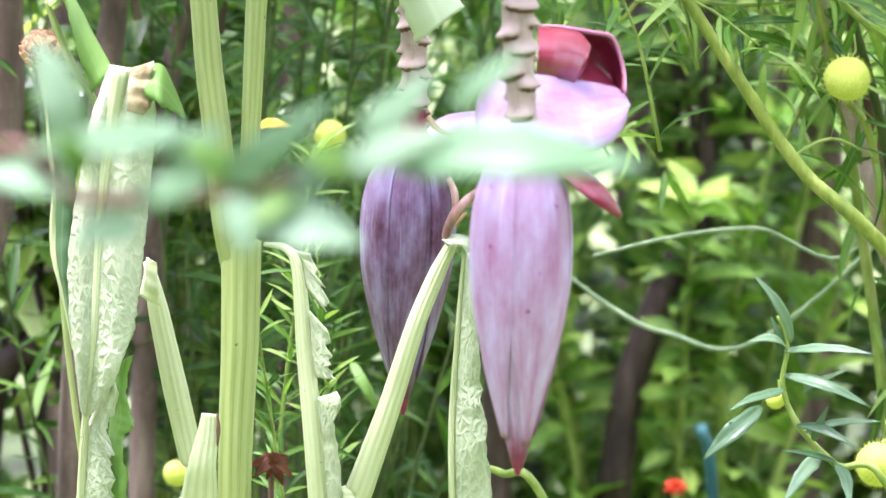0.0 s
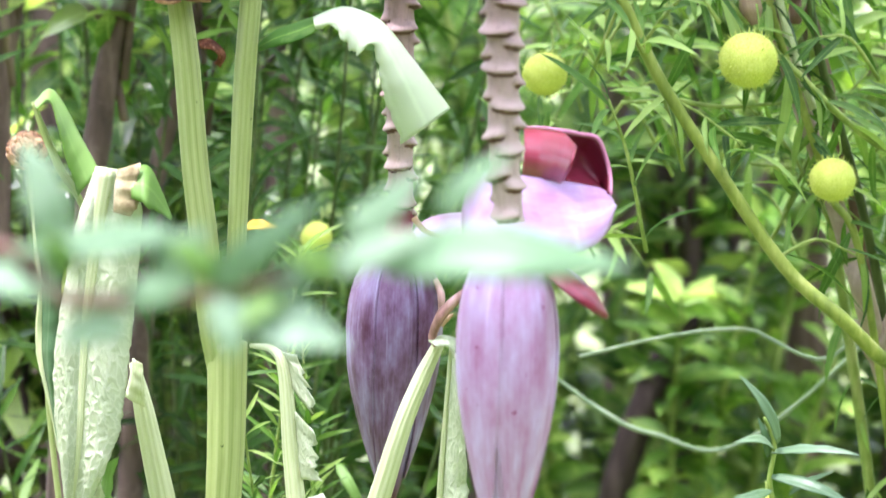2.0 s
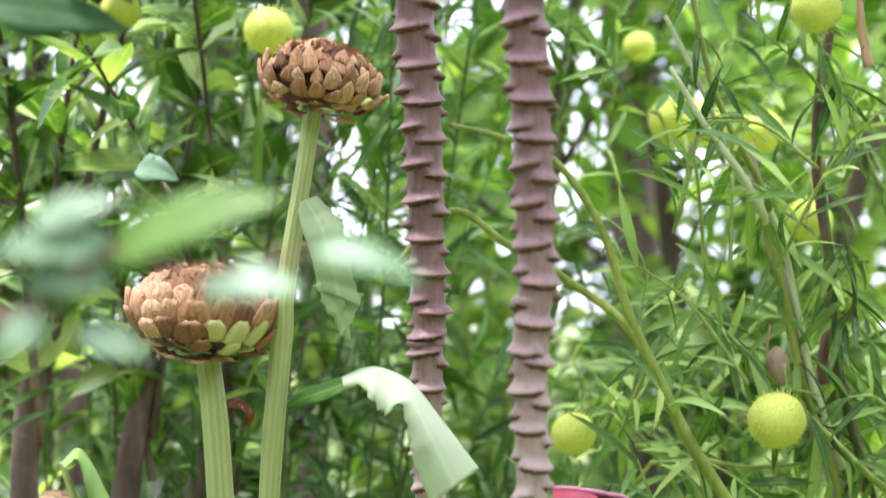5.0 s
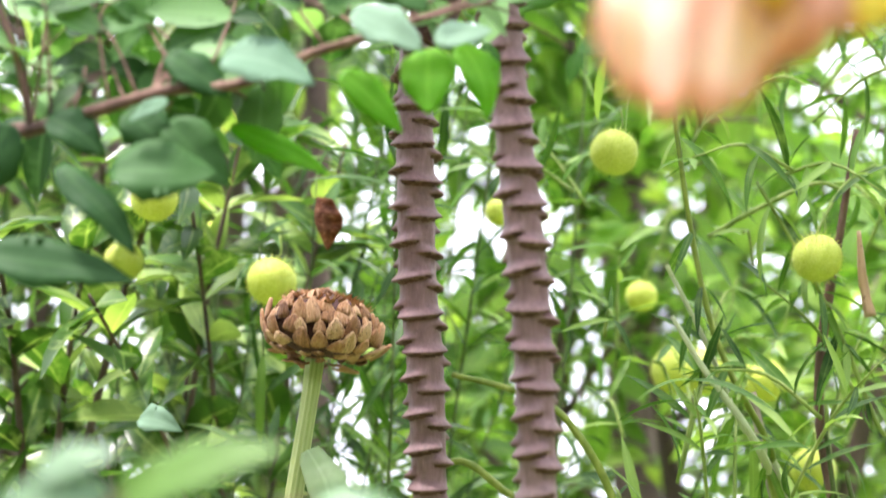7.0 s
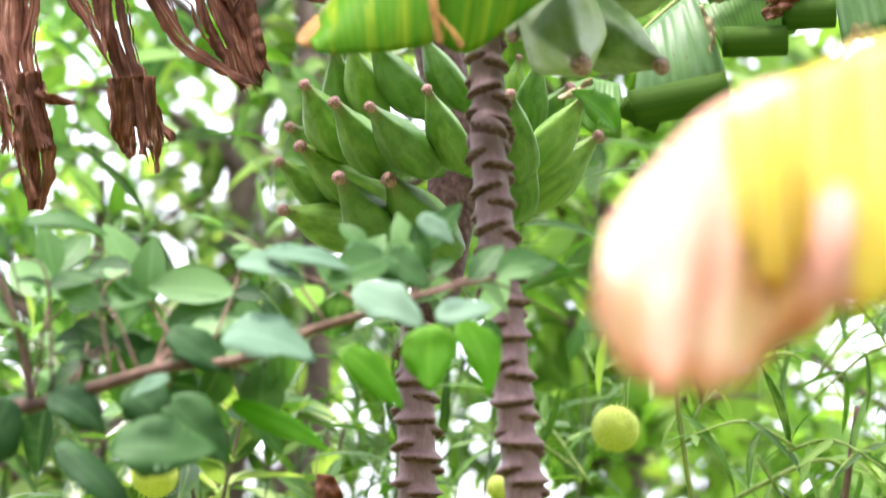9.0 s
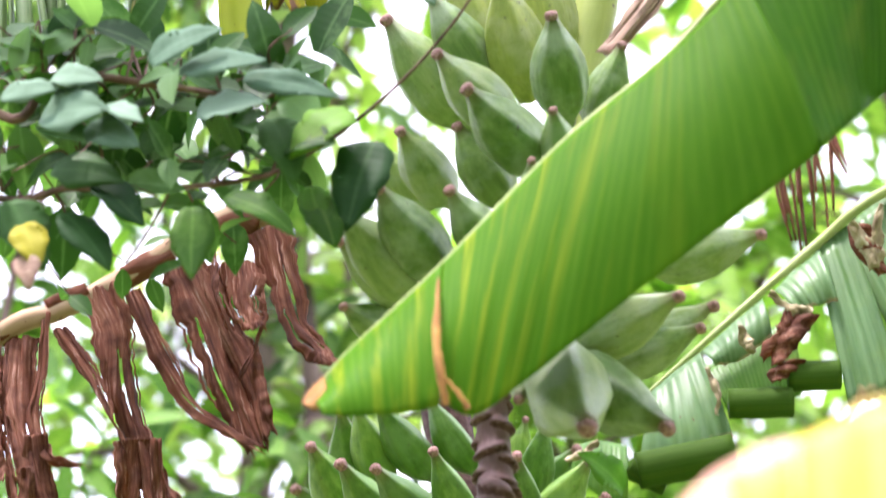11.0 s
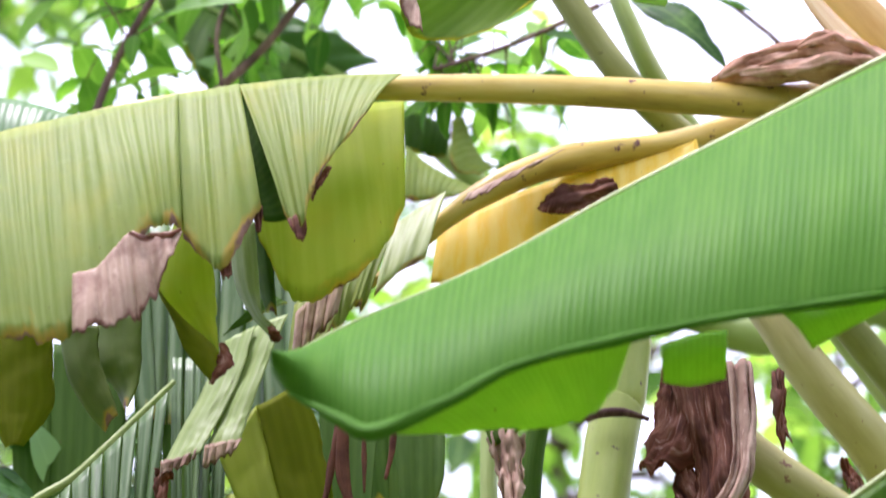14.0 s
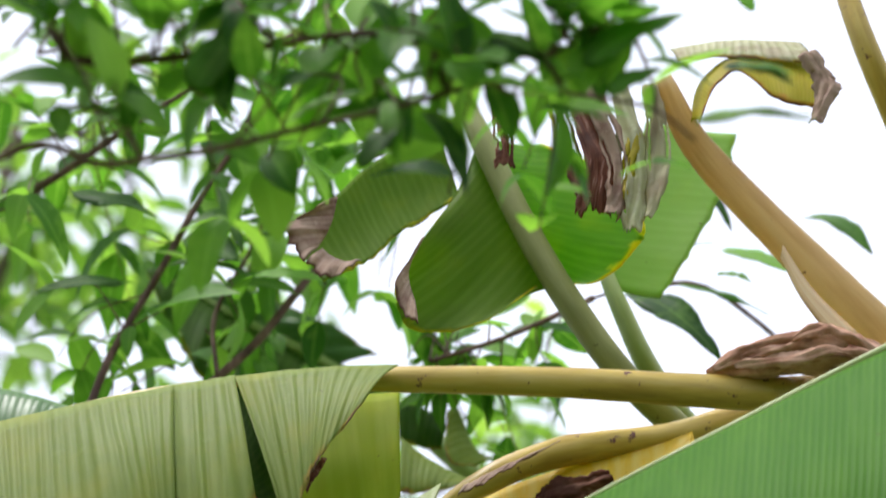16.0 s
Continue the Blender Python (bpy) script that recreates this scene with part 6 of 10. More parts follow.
def left_balloon_plant():
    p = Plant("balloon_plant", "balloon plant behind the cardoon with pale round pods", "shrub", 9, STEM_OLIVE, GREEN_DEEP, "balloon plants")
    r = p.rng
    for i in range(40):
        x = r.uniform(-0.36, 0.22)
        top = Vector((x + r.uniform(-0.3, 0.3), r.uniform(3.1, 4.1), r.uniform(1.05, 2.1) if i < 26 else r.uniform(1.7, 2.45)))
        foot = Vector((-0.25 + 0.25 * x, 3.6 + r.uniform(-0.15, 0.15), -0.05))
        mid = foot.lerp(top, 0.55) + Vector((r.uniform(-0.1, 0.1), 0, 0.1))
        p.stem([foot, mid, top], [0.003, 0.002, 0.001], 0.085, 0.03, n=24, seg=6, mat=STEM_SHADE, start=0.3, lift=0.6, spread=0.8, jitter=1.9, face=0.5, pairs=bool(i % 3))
    for c, rr in (((-0.320, 2.900, 1.886), 0.0246), ((-0.203, 3.000, 1.809), 0.0267), ((-0.387, 3.200, 1.853), 0.0233), ((-0.130, 3.200, 1.182), 0.0181), ((-0.263, 3.400, 2.044), 0.0316), ((-0.292, 3.000, 0.830), 0.0145), ((-0.300, 3.400, 1.912), 0.0137)):
        p.pod(c, rr)
    part("yellow_leaf", leaf_bm((-0.204, 3.100, 1.201), (-0.165, 3.080, 1.204), 0.0125, 0.2), PETAL_YELLOW, p.t, "yellowed leaf")
    part("yellow_leaf", leaf_bm((-0.104, 3.100, 0.936), (-0.071, 3.080, 0.879), 0.0138, 0.2), GREEN_NEARLIME, p.t, "yellow-green leaf")
    part("dry_leaf", sheet([(-0.155, 3.000, 1.901), (-0.157, 3.000, 1.875), (-0.145, 3.000, 1.845)], [(-0.136, 2.980, 1.894), (-0.126, 2.980, 1.870), (-0.142, 3.000, 1.842)], 14, 6, 0.006, 0.003, 3), BLADE_DRY, p.t, "dry reddish leaf")
    part("pale_leaf", leaf_bm((-0.333, 2.900, 1.655), (-0.286, 2.880, 1.642), 0.0305, 0.2), GREEN_SILVER, p.t, "pale grey leaf")
    p.done(0.13, 0.2, 0.3, 5)


left_balloon_plant()


# ---- the thicket behind ----
def thicket():
    r = random.Random(31)
    for k in range(17):
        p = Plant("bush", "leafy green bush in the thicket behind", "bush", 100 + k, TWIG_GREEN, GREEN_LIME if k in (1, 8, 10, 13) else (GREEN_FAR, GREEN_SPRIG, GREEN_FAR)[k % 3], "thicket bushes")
        y = r.uniform(4.6, 7.5)
        cx = (k / 16 * 2 - 1) * 1.7 + r.uniform(-0.1, 0.1)
        for i in range(9):
            top = Vector((cx + r.gauss(0, 0.4), y + r.uniform(-0.35, 0.35), r.uniform(0.7, 1.9) * (0.72 + 0.1 * y)))
            foot = Vector((cx + r.uniform(-0.12, 0.12), y + r.uniform(-0.1, 0.1), -0.05))
            p.stem([foot, foot.lerp(top, 0.5) + Vector((r.uniform(-0.1, 0.1), 0, 0.1)), top], [0.011, 0.007, 0.002], 0.12 if k % 2 else 0.1, 0.026, n=14, seg=6, joined=True, start=0.15, lift=0.6, spread=1.0, jitter=1.3, face=0.5)
        p.done(0.2 if k % 2 else 0.4, 0.2, 0.3, 3)


thicket()


def tree(name, label, foot, height, lean, seed, leaf_mat, n_limbs, leaf, crown_from=0.35, spread=1.0, density=0.05, width=0.42, trunk_r=0.07):
    p = Plant(name, label, "tree", seed, BARK, leaf_mat, "trees behind")
    r = p.rng
    f = Vector(foot)
    top = f + Vector((lean, r.uniform(-0.2, 0.2), height))
    line = [f - Vector((0, 0, 0.08)), f.lerp(top, 0.35) + Vector((r.uniform(-0.1, 0.1), 0, 0)), f.lerp(top, 0.7) + Vector((r.uniform(-0.12, 0.12), 0, 0)), top]
    path = spline(line, 30)
    part("trunk", tube(line, [trunk_r, trunk_r * 0.8, trunk_r * 0.5, trunk_r * 0.2], 30, 12, wob=0.2), BARK, p.t)
    for i in range(n_limbs):
        s = crown_from + (1 - crown_from) * (i + 0.5) / n_limbs
        a = path[int(s * 30)]
        d = Vector((r.gauss(0, 1), r.gauss(0, 0.8), r.uniform(0.05, 0.8))).normalized()
        b = a + d * spread * r.uniform(0.5, 1.0) * (1.15 - 0.5 * s)
        mid = (a + b) / 2 + Vector((0, 0, 0.1 * spread))
        part("limb", tube([a, mid, b], [trunk_r * 0.35, trunk_r * 0.22, trunk_r * 0.07], 12, 7), BARK, p.t)
        for q in range(7):
            c = mid.lerp(b, q / 6)
            e = c + Vector((r.gauss(0, 0.26), r.gauss(0, 0.26), r.gauss(0.02, 0.2))) * spread
            p.stem([c, (c + e) / 2 + Vector((0, 0, 0.04)), e], [trunk_r * 0.08, trunk_r * 0.06, trunk_r * 0.03], leaf, density, n=8, seg=5, joined=True, lift=0.6, spread=0.9, jitter=1.2, face=0.4)
    p.done(width, 0.2, 0.25, 4, name="crown")
    return p.t


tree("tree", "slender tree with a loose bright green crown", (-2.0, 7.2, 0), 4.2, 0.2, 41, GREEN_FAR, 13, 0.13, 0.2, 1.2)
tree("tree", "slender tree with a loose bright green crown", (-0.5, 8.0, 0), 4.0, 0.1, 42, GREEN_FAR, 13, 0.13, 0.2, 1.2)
tree("tree", "slender tree with a loose bright green crown", (0.9, 7.4, 0), 3.9, -0.2, 43, GREEN_SKY, 12, 0.13, 0.2, 1.2)
tree("tree", "slender tree with a loose bright green crown", (2.2, 8.2, 0), 4.6, 0.2, 44, GREEN_SKY, 13, 0.13, 0.2, 1.2)
tree("tree", "young tree with a loose light crown", (-0.45, 5.6, 0), 3.7, 0.2, 54, GREEN_SPRIG, 12, 0.1, 0.3, 0.6, trunk_r=0.03)
tree("tree", "young tree with a loose light crown", (0.35, 5.9, 0), 3.6, 0.1, 55, GREEN_SKY, 10, 0.1, 0.3, 0.6, trunk_r=0.03)
tree("tree", "dark-stemmed young tree in the thicket", (0.62, 5.2, 0), 2.2, 0.25, 45, GREEN_SKY, 8, 0.1, 0.4, 0.6, trunk_r=0.05)
tree("tree", "dark-stemmed young tree in the thicket", (-1.05, 4.8, 0), 2.4, 0.35, 46, GREEN_FAR, 8, 0.1, 0.45, 0.6, trunk_r=0.045)
tree("tree", "dark-stemmed young tree in the thicket", (-0.62, 4.6, 0), 2.6, 0.02, 47, GREEN_FAR, 7, 0.1, 0.5, 0.6, trunk_r=0.04)


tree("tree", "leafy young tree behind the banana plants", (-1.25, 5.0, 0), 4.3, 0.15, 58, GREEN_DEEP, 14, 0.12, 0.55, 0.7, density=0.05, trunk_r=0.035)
tree("tree", "leafy young tree behind the banana plants", (-0.3, 4.8, 0), 4.0, -0.1, 59, GREEN_SPRIG, 11, 0.12, 0.6, 0.7, density=0.065, trunk_r=0.035)


tree("tree", "leafy young tree in the thicket", (0.12, 5.3, 0), 3.3, 0.05, 65, GREEN_SKY, 13, 0.12, 0.45, 0.6, density=0.032, trunk_r=0.03)
tree("tree", "leafy young tree in the thicket", (1.0, 5.6, 0), 3.5, -0.1, 66, GREEN_SKY, 9, 0.12, 0.45, 0.65, density=0.045, trunk_r=0.03)


tree("tree", "leafy young tree behind the dead leaf", (-0.95, 4.5, 0), 3.3, 0.2, 69, GREEN_BRIGHT, 11, 0.1, 0.55, 0.55, density=0.045, trunk_r=0.03)
tree("tree", "slender light-crowned tree behind the bunch", (0.85, 5.2, 0), 4.7, -0.05, 68, GREEN_SKY, 10, 0.12, 0.66, 0.6, density=0.045, trunk_r=0.03)


def dark_tree(name, label, line, radii, seed, bark=BARK_DARK, limbs=9):
    """A dark-barked young tree whose crown is lost in the thicket."""
    p = Plant(name, label, "tree", seed, bark, GREEN_FAR, "trees behind")
    p.stem(line, radii, n=40, seg=12, name="trunk")
    r = p.rng
    top = Vector(line[0])
    for i in range(limbs):
        e = top + Vector((r.gauss(0, 0.22), r.gauss(0, 0.2), r.uniform(0.1, 0.6)))
        p.stem([top - Vector((0, 0, 0.05 * i)), top.lerp(e, 0.5) + Vector((0, 0, 0.03)), e], [radii[0] * 0.5, radii[0] * 0.3, 0.002], 0.1, 0.035, n=12, seg=6, name="limb", lift=0.6, spread=0.9, jitter=1.2, face=0.4)
    p.done(0.4, 0.2, 0.25, 4, name="crown")


dark_tree("tree", "dark slanting trunk in the thicket", [(0.435, 4.700, 0.985), (0.413, 4.700, 0.860), (0.366, 4.700, 0.743), (0.315, 4.700, 0.587), (0.292, 4.700, 0.409), (0.27, 4.75, 0.3), (0.3, 4.75, -0.05)], [0.0190, 0.0247, 0.0285, 0.0285, 0.0304, 0.0475, 0.0532], 48)
dark_tree("tree", "dark forked trunk in the thicket", [(-0.553, 3.800, 0.967), (-0.579, 3.800, 0.872), (-0.600, 3.800, 0.801), (-0.629, 3.800, 0.730), (-0.66, 3.85, 0.4), (-0.66, 3.85, -0.05)], [0.0107, 0.0138, 0.0169, 0.0215, 0.0261, 0.0307], 49)
dark_tree("tree", "dark forked trunk in the thicket", [(-0.486, 3.750, 0.912), (-0.517, 3.750, 0.877), (-0.564, 3.750, 0.834), (-0.620, 3.750, 0.771), (-0.7, 3.8, 0.4), (-0.7, 3.8, -0.05)], [0.0138, 0.0154, 0.0169, 0.0184, 0.0230, 0.0261], 50)
dark_tree("tree", "grey-brown trunk among the leaves", [(-0.489, 3.28, 1.502), (-0.496, 3.28, 1.423), (-0.507, 3.28, 1.336), (-0.516, 3.28, 1.133), (-0.59, 3.28, 0.762), (-0.59, 3.28, -0.05)], [0.0122, 0.0183, 0.0168, 0.0168, 0.0228, 0.0259], 51, BARK, 4)
dark_tree("tree", "grey-brown trunk among the leaves", [(-0.366, 3.362, 1.455), (-0.385, 3.362, 1.373), (-0.4, 3.362, 1.278), (-0.412, 3.362, 1.193), (-0.451, 3.362, 0.762), (-0.451, 3.362, -0.05)], [0.0107, 0.0153, 0.0168, 0.0168, 0.0213, 0.0244], 52, BARK, 4)
dark_tree("tree", "slim grey-brown trunk among the leaves", [(-0.274, 3.444, 1.433), (-0.309, 3.444, 1.335), (-0.334, 3.444, 1.244), (-0.345, 3.444, 1.158), (-0.377, 3.444, 0.762), (-0.377, 3.444, -0.05)], [0.0091, 0.0107, 0.0122, 0.0137, 0.0168, 0.0198], 53, BARK, 4)


def low_sprigs():
    p = Plant("weed", "fine-leaved weed among the cardoon stalks", "weed", 57, TWIG_GREEN, GREEN_SPRIG)
    r = p.rng
    for i in range(4):
        x = r.uniform(-0.2, -0.13)
        top = Vector((x + r.uniform(-0.05, 0.05), r.uniform(2.7, 2.95), r.uniform(0.95, 1.24)))
        foot = Vector((x * 0.9, 2.85, -0.05))
        p.stem([foot, foot.lerp(top, 0.6) + Vector((r.uniform(-0.04, 0.04), 0, 0)), top], [0.004, 0.003, 0.001], 0.045, 0.013, n=20, seg=6, start=0.62, lift=0.9, spread=0.7, jitter=1.6, face=0.6)
    p.done(0.12, 0.2, 0.25, 4)


low_sprigs()


def low_weeds():
    r = random.Random(77)
    for k in range(6):
        p = Plant("weed", "low weed, light and shade put into its leaf tints", "weed", 170 + k, TWIG_GREEN, GREEN_FAR, "low weeds")
        cx, y = -0.1 + 0.24 * k, r.uniform(5.0, 5.8)
        for i in range(8):
            foot = Vector((cx + r.uniform(-0.06, 0.06), y + r.uniform(-0.06, 0.06), -0.05))
            top = foot + Vector((r.gauss(0, 0.16), r.uniform(-0.2, 0.2), r.uniform(0.45, 1.0)))
            p.stem([foot, foot.lerp(top, 0.5) + Vector((r.uniform(-0.05, 0.05), 0, 0.05)), top], [0.006, 0.004, 0.0015], 0.1, 0.035, n=12, seg=6, joined=True, start=0.15, lift=0.5, spread=1.0, jitter=1.4, face=0.9)
        p.done(0.5, 0.2, 0.3, 3)


low_weeds()


def stake():
    bm = tube([(0.44, 4.2, -0.05), (0.415, 4.200, 0.523), (0.394, 4.200, 0.638)], [0.009, 0.009, 0.009], 8, 12)
    tagged(part("garden_stake", bm, TEAL), "teal painted garden stake in the undergrowth", "stake")
    t = thing("red_flower", "small red flower low in the undergrowth", "flower")
    c = Vector((0.339, 4.000, 0.588))
    for k in range(7):
        a = k * 0.9
        part("petal", leaf_bm(c, c + Vector((0.018 * math.cos(a), -0.006, 0.014 * math.sin(a))), 0.012, 0.2), PETAL_RED, t)
    part("stem", tube([c, c + Vector((0.01, 0.02, -0.3)), (c.x + 0.02, c.y + 0.03, -0.05)], [0.002, 0.002, 0.003], 10, 6), TWIG_GREEN, t)


stake()


# ---- banana bunches ----
def banana_mesh(name, bend, plump, mat, seed):
    """A unit finger from its foot (z = 0) to the flower end (z = 1), bowed towards -y, with five soft edges."""
    bm = bmesh.new()
    prof = [(0.0, 0.34), (0.06, 0.38), (0.12, 0.56), (0.2, 0.82), (0.32, 0.98), (0.46, 1.0), (0.58, 0.94), (0.7, 0.76), (0.8, 0.53), (0.88, 0.34), (0.94, 0.23), (0.99, 0.19)]
    seg = 30
    rings = []
    for z, r in prof:
        off = -bend * math.sin(math.pi * z)
        ring = []
        for k in range(seg):
            a = 2 * math.pi * k / seg
            q = plump * r * (0.93 + 0.15 * abs(math.cos(2.5 * a + seed)) ** 5 + 0.02 * noise.noise(Vector((z * 4, math.cos(a), seed + math.sin(a)))))
            ring.append(bm.verts.new((math.cos(a) * q, math.sin(a) * q + off, z)))
        rings.append(ring)
    for a, b in zip(rings, rings[1:]):
        for k in range(seg):
            bm.faces.new((a[k], a[(k + 1) % seg], b[(k + 1) % seg], b[k]))
    bm.faces.new(rings[0][::-1])
    bm.faces.new(rings[-1])
    bmesh.ops.recalc_face_normals(bm, faces=bm.faces[:])
    me = bpy.data.meshes.new(name)
    bm.to_mesh(me)
    bm.free()
    me.materials.append(mat)
    me.polygons.foreach_set("use_smooth", [True] * len(me.polygons))
    return me


def flower_end_mesh():
    bm = bmesh.new()
    seg, rings = 10, []
    for z, r in ((0.955, 0.036), (0.975, 0.042), (1.0, 0.046), (1.02, 0.036), (1.03, 0.016)):
        rings.append([bm.verts.new((math.cos(2 * math.pi * k / seg) * r * (1 + 0.15 * (k % 2)), math.sin(2 * math.pi * k / seg) * r - 0.02, z)) for k in range(seg)])
    for a, b in zip(rings, rings[1:]):
        for k in range(seg):
            bm.faces.new((a[k], a[(k + 1) % seg], b[(k + 1) % seg], b[k]))
    bm.faces.new(rings[0][::-1])
    bm.faces.new(rings[-1])
    me = bpy.data.meshes.new("flower_end")
    bm.to_mesh(me)
    bm.free()
    me.materials.append(BANANA_TIP)
    return me


FINGER_GREEN = [banana_mesh("banana", 0.09, 0.185, BANANA_SKIN, 1), banana_mesh("banana", 0.12, 0.17, BANANA_SKIN, 4)]
FINGER_GREY = [banana_mesh("banana", 0.05, 0.205, BANANA_GREY, 2), banana_mesh("banana", 0.07, 0.195, BANANA_GREY, 5)]
FINGER_RIPE = [banana_mesh("banana", 0.05, 0.21, BANANA_YELLOW, 3)]
FLOWER_END = flower_end_mesh()


def finger(parent, foot, tip, meshes, rng, plump=1.0, label=""):
    a, b = Vector(foot), Vector(tip)
    z = (b - a).normalized()
    out = Vector((0, -0.6, -1))
    y = -(out - z * out.dot(z)).normalized()
    x = y.cross(z)
    ln = (b - a).length
    w = ln * plump * rng.uniform(0.94, 1.06)
    m = Matrix(((x.x * w, y.x * w, z.x * ln, a.x), (x.y * w, y.y * w, z.y * ln, a.y), (x.z * w, y.z * w, z.z * ln, a.z), (0, 0, 0, 1)))
    ob = new("banana", meshes[rng.randrange(len(meshes))])
    ob.parent, ob.matrix_local = parent, m
    if label:
        ob["label"] = label
    e = new("flower_end", FLOWER_END)
    e.parent = ob
    return ob


def lower_bunch():
    t = thing("banana_bunch", "bunch of glossy green unripe bananas with dry flower ends", "bananas", group="banana bunches")
    rng = random.Random(6)
    part("bunch_stem", tube([(-0.039, 2.800, 2.422), (-0.016, 2.800, 2.274), (-0.008, 2.780, 2.167), (-0.025, 2.760, 2.057), (-0.041, 2.740, 2.013)], [0.0240, 0.0251, 0.0262, 0.0240, 0.0185], 24, 16, wob=0.1), SCAR, t, "dark bunch stem")
    upper = (((-0.105, 2.700, 2.178), (-0.151, 2.600, 2.227)), ((-0.059, 2.660, 2.153), (-0.120, 2.550, 2.196)), ((-0.020, 2.620, 2.143), (-0.086, 2.520, 2.183)), ((0.010, 2.620, 2.141), (-0.032, 2.540, 2.205)),
             ((-0.109, 2.800, 2.221), (-0.127, 2.700, 2.293)), ((-0.079, 2.760, 2.222), (-0.111, 2.680, 2.291)), ((-0.030, 2.740, 2.228), (-0.089, 2.660, 2.287)), ((0.013, 2.740, 2.234), (-0.039, 2.680, 2.299)))
    lower = (((-0.008, 2.720, 2.083), (-0.069, 2.580, 2.129)), ((-0.053, 2.700, 2.082), (-0.116, 2.570, 2.128)), ((-0.071, 2.760, 2.115), (-0.177, 2.680, 2.121)), ((-0.101, 2.780, 2.146), (-0.182, 2.700, 2.175)),
             ((-0.071, 2.760, 2.153), (-0.159, 2.660, 2.181)), ((-0.102, 2.800, 2.202), (-0.172, 2.700, 2.211)))
    side = (((0.058, 2.620, 2.135), (0.046, 2.520, 2.195)), ((0.056, 2.740, 2.199), (0.078, 2.660, 2.269)), ((0.052, 2.700, 2.154), (0.120, 2.620, 2.218)), ((0.042, 2.700, 2.113), (0.069, 2.600, 2.156)),
            ((0.037, 2.760, 2.139), (0.138, 2.700, 2.201)), ((0.038, 2.800, 2.202), (0.111, 2.720, 2.257)), ((0.043, 2.800, 2.238), (0.060, 2.750, 2.296)))
    for hand in (upper, lower, side):
        for a, b in hand:
            finger(t, a, b, FINGER_GREEN, rng, 1.0)


def upper_bunch():
    t = thing("banana_bunch", "bunch of plump grey-green bananas with pinkish ends", "bananas", group="banana bunches")
    rng = random.Random(8)
    part("bunch_stem", tube([(0.161, 2.360, 2.865), (0.150, 2.360, 2.802), (0.144, 2.360, 2.781), (0.128, 2.350, 2.679), (0.117, 2.340, 2.580), (0.102, 2.330, 2.497), (0.088, 2.320, 2.401), (0.066, 2.300, 2.299), (0.036, 2.280, 2.210), (0.019, 2.260, 2.174)], [0.0213, 0.0242, 0.0252, 0.0242, 0.0233, 0.0233, 0.0223, 0.0213, 0.0184, 0.0165], 60, 20, wob=0.05), PEDUNCLE, t, "thick yellow-green bunch stem")
    part("scar_ring", tube([(0.113, 2.310, 2.748), (0.127, 2.305, 2.752), (0.149, 2.305, 2.753), (0.172, 2.320, 2.754)], [0.0028, 0.0042, 0.0042, 0.0028], 14, 8, wob=0.4), SCAR, t, "dark scar round the stem")
    part("scar_ring", tube([(0.107, 2.290, 2.560), (0.122, 2.285, 2.562), (0.140, 2.290, 2.558)], [0.0014, 0.0019, 0.0014], 12, 6, wob=0.4), SCAR, t)
    top = (((0.055, 2.300, 2.460), (0.029, 2.220, 2.545)), ((0.083, 2.320, 2.493), (0.049, 2.300, 2.628)), ((0.030, 2.340, 2.507), (-0.012, 2.300, 2.602)), ((0.086, 2.220, 2.403), (0.072, 2.150, 2.476)), ((0.109, 2.250, 2.404), (0.134, 2.200, 2.470)))
    second = (((0.029, 2.300, 2.465), (-0.032, 2.250, 2.542)), ((0.041, 2.240, 2.406), (-0.025, 2.170, 2.450)), ((0.068, 2.200, 2.356), (0.000, 2.120, 2.397)), ((0.004, 2.340, 2.447), (-0.071, 2.280, 2.531)), ((0.084, 2.180, 2.341), (0.071, 2.120, 2.377)))
    third = (((-0.013, 2.300, 2.362), (-0.057, 2.220, 2.400)), ((0.039, 2.260, 2.342), (-0.008, 2.200, 2.396)), ((-0.017, 2.200, 2.259), (-0.072, 2.120, 2.310)), ((-0.038, 2.220, 2.246), (-0.104, 2.150, 2.302)),
             ((0.037, 2.170, 2.254), (-0.014, 2.100, 2.300)), ((-0.033, 2.320, 2.364), (-0.080, 2.270, 2.406)), ((0.063, 2.180, 2.297), (0.053, 2.120, 2.333)), ((-0.042, 2.300, 2.273), (-0.109, 2.240, 2.307)), ((-0.052, 2.320, 2.244), (-0.106, 2.260, 2.255)))
    right = (((0.153, 2.350, 2.321), (0.259, 2.300, 2.334)), ((0.088, 2.260, 2.219), (0.176, 2.180, 2.237)), ((0.099, 2.300, 2.216), (0.211, 2.260, 2.255)), ((0.104, 2.300, 2.211), (0.199, 2.250, 2.232)),
             ((0.082, 2.240, 2.203), (0.162, 2.140, 2.112)), ((0.075, 2.220, 2.206), (0.094, 2.080, 2.097)), ((0.064, 2.260, 2.219), (0.041, 2.180, 2.148)), ((0.101, 2.340, 2.229), (0.139, 2.280, 2.200)))
    for i, hand in enumerate((top, second, third, right)):
        for k, (a, b) in enumerate(hand):
            ripe = i == 0 and k < 3
            finger(t, a, b, FINGER_RIPE if ripe else FINGER_GREY, rng, 1.12 if i < 3 else 0.95, "yellowing banana" if ripe else "")


lower_bunch()
upper_bunch()


# ---- banana plants: leaf stalks and blades ----
def blade(leaf, a, b, mat, label="", name="blade", **kw):
    return part(name, sheet(a, b, **kw), mat, leaf, label)


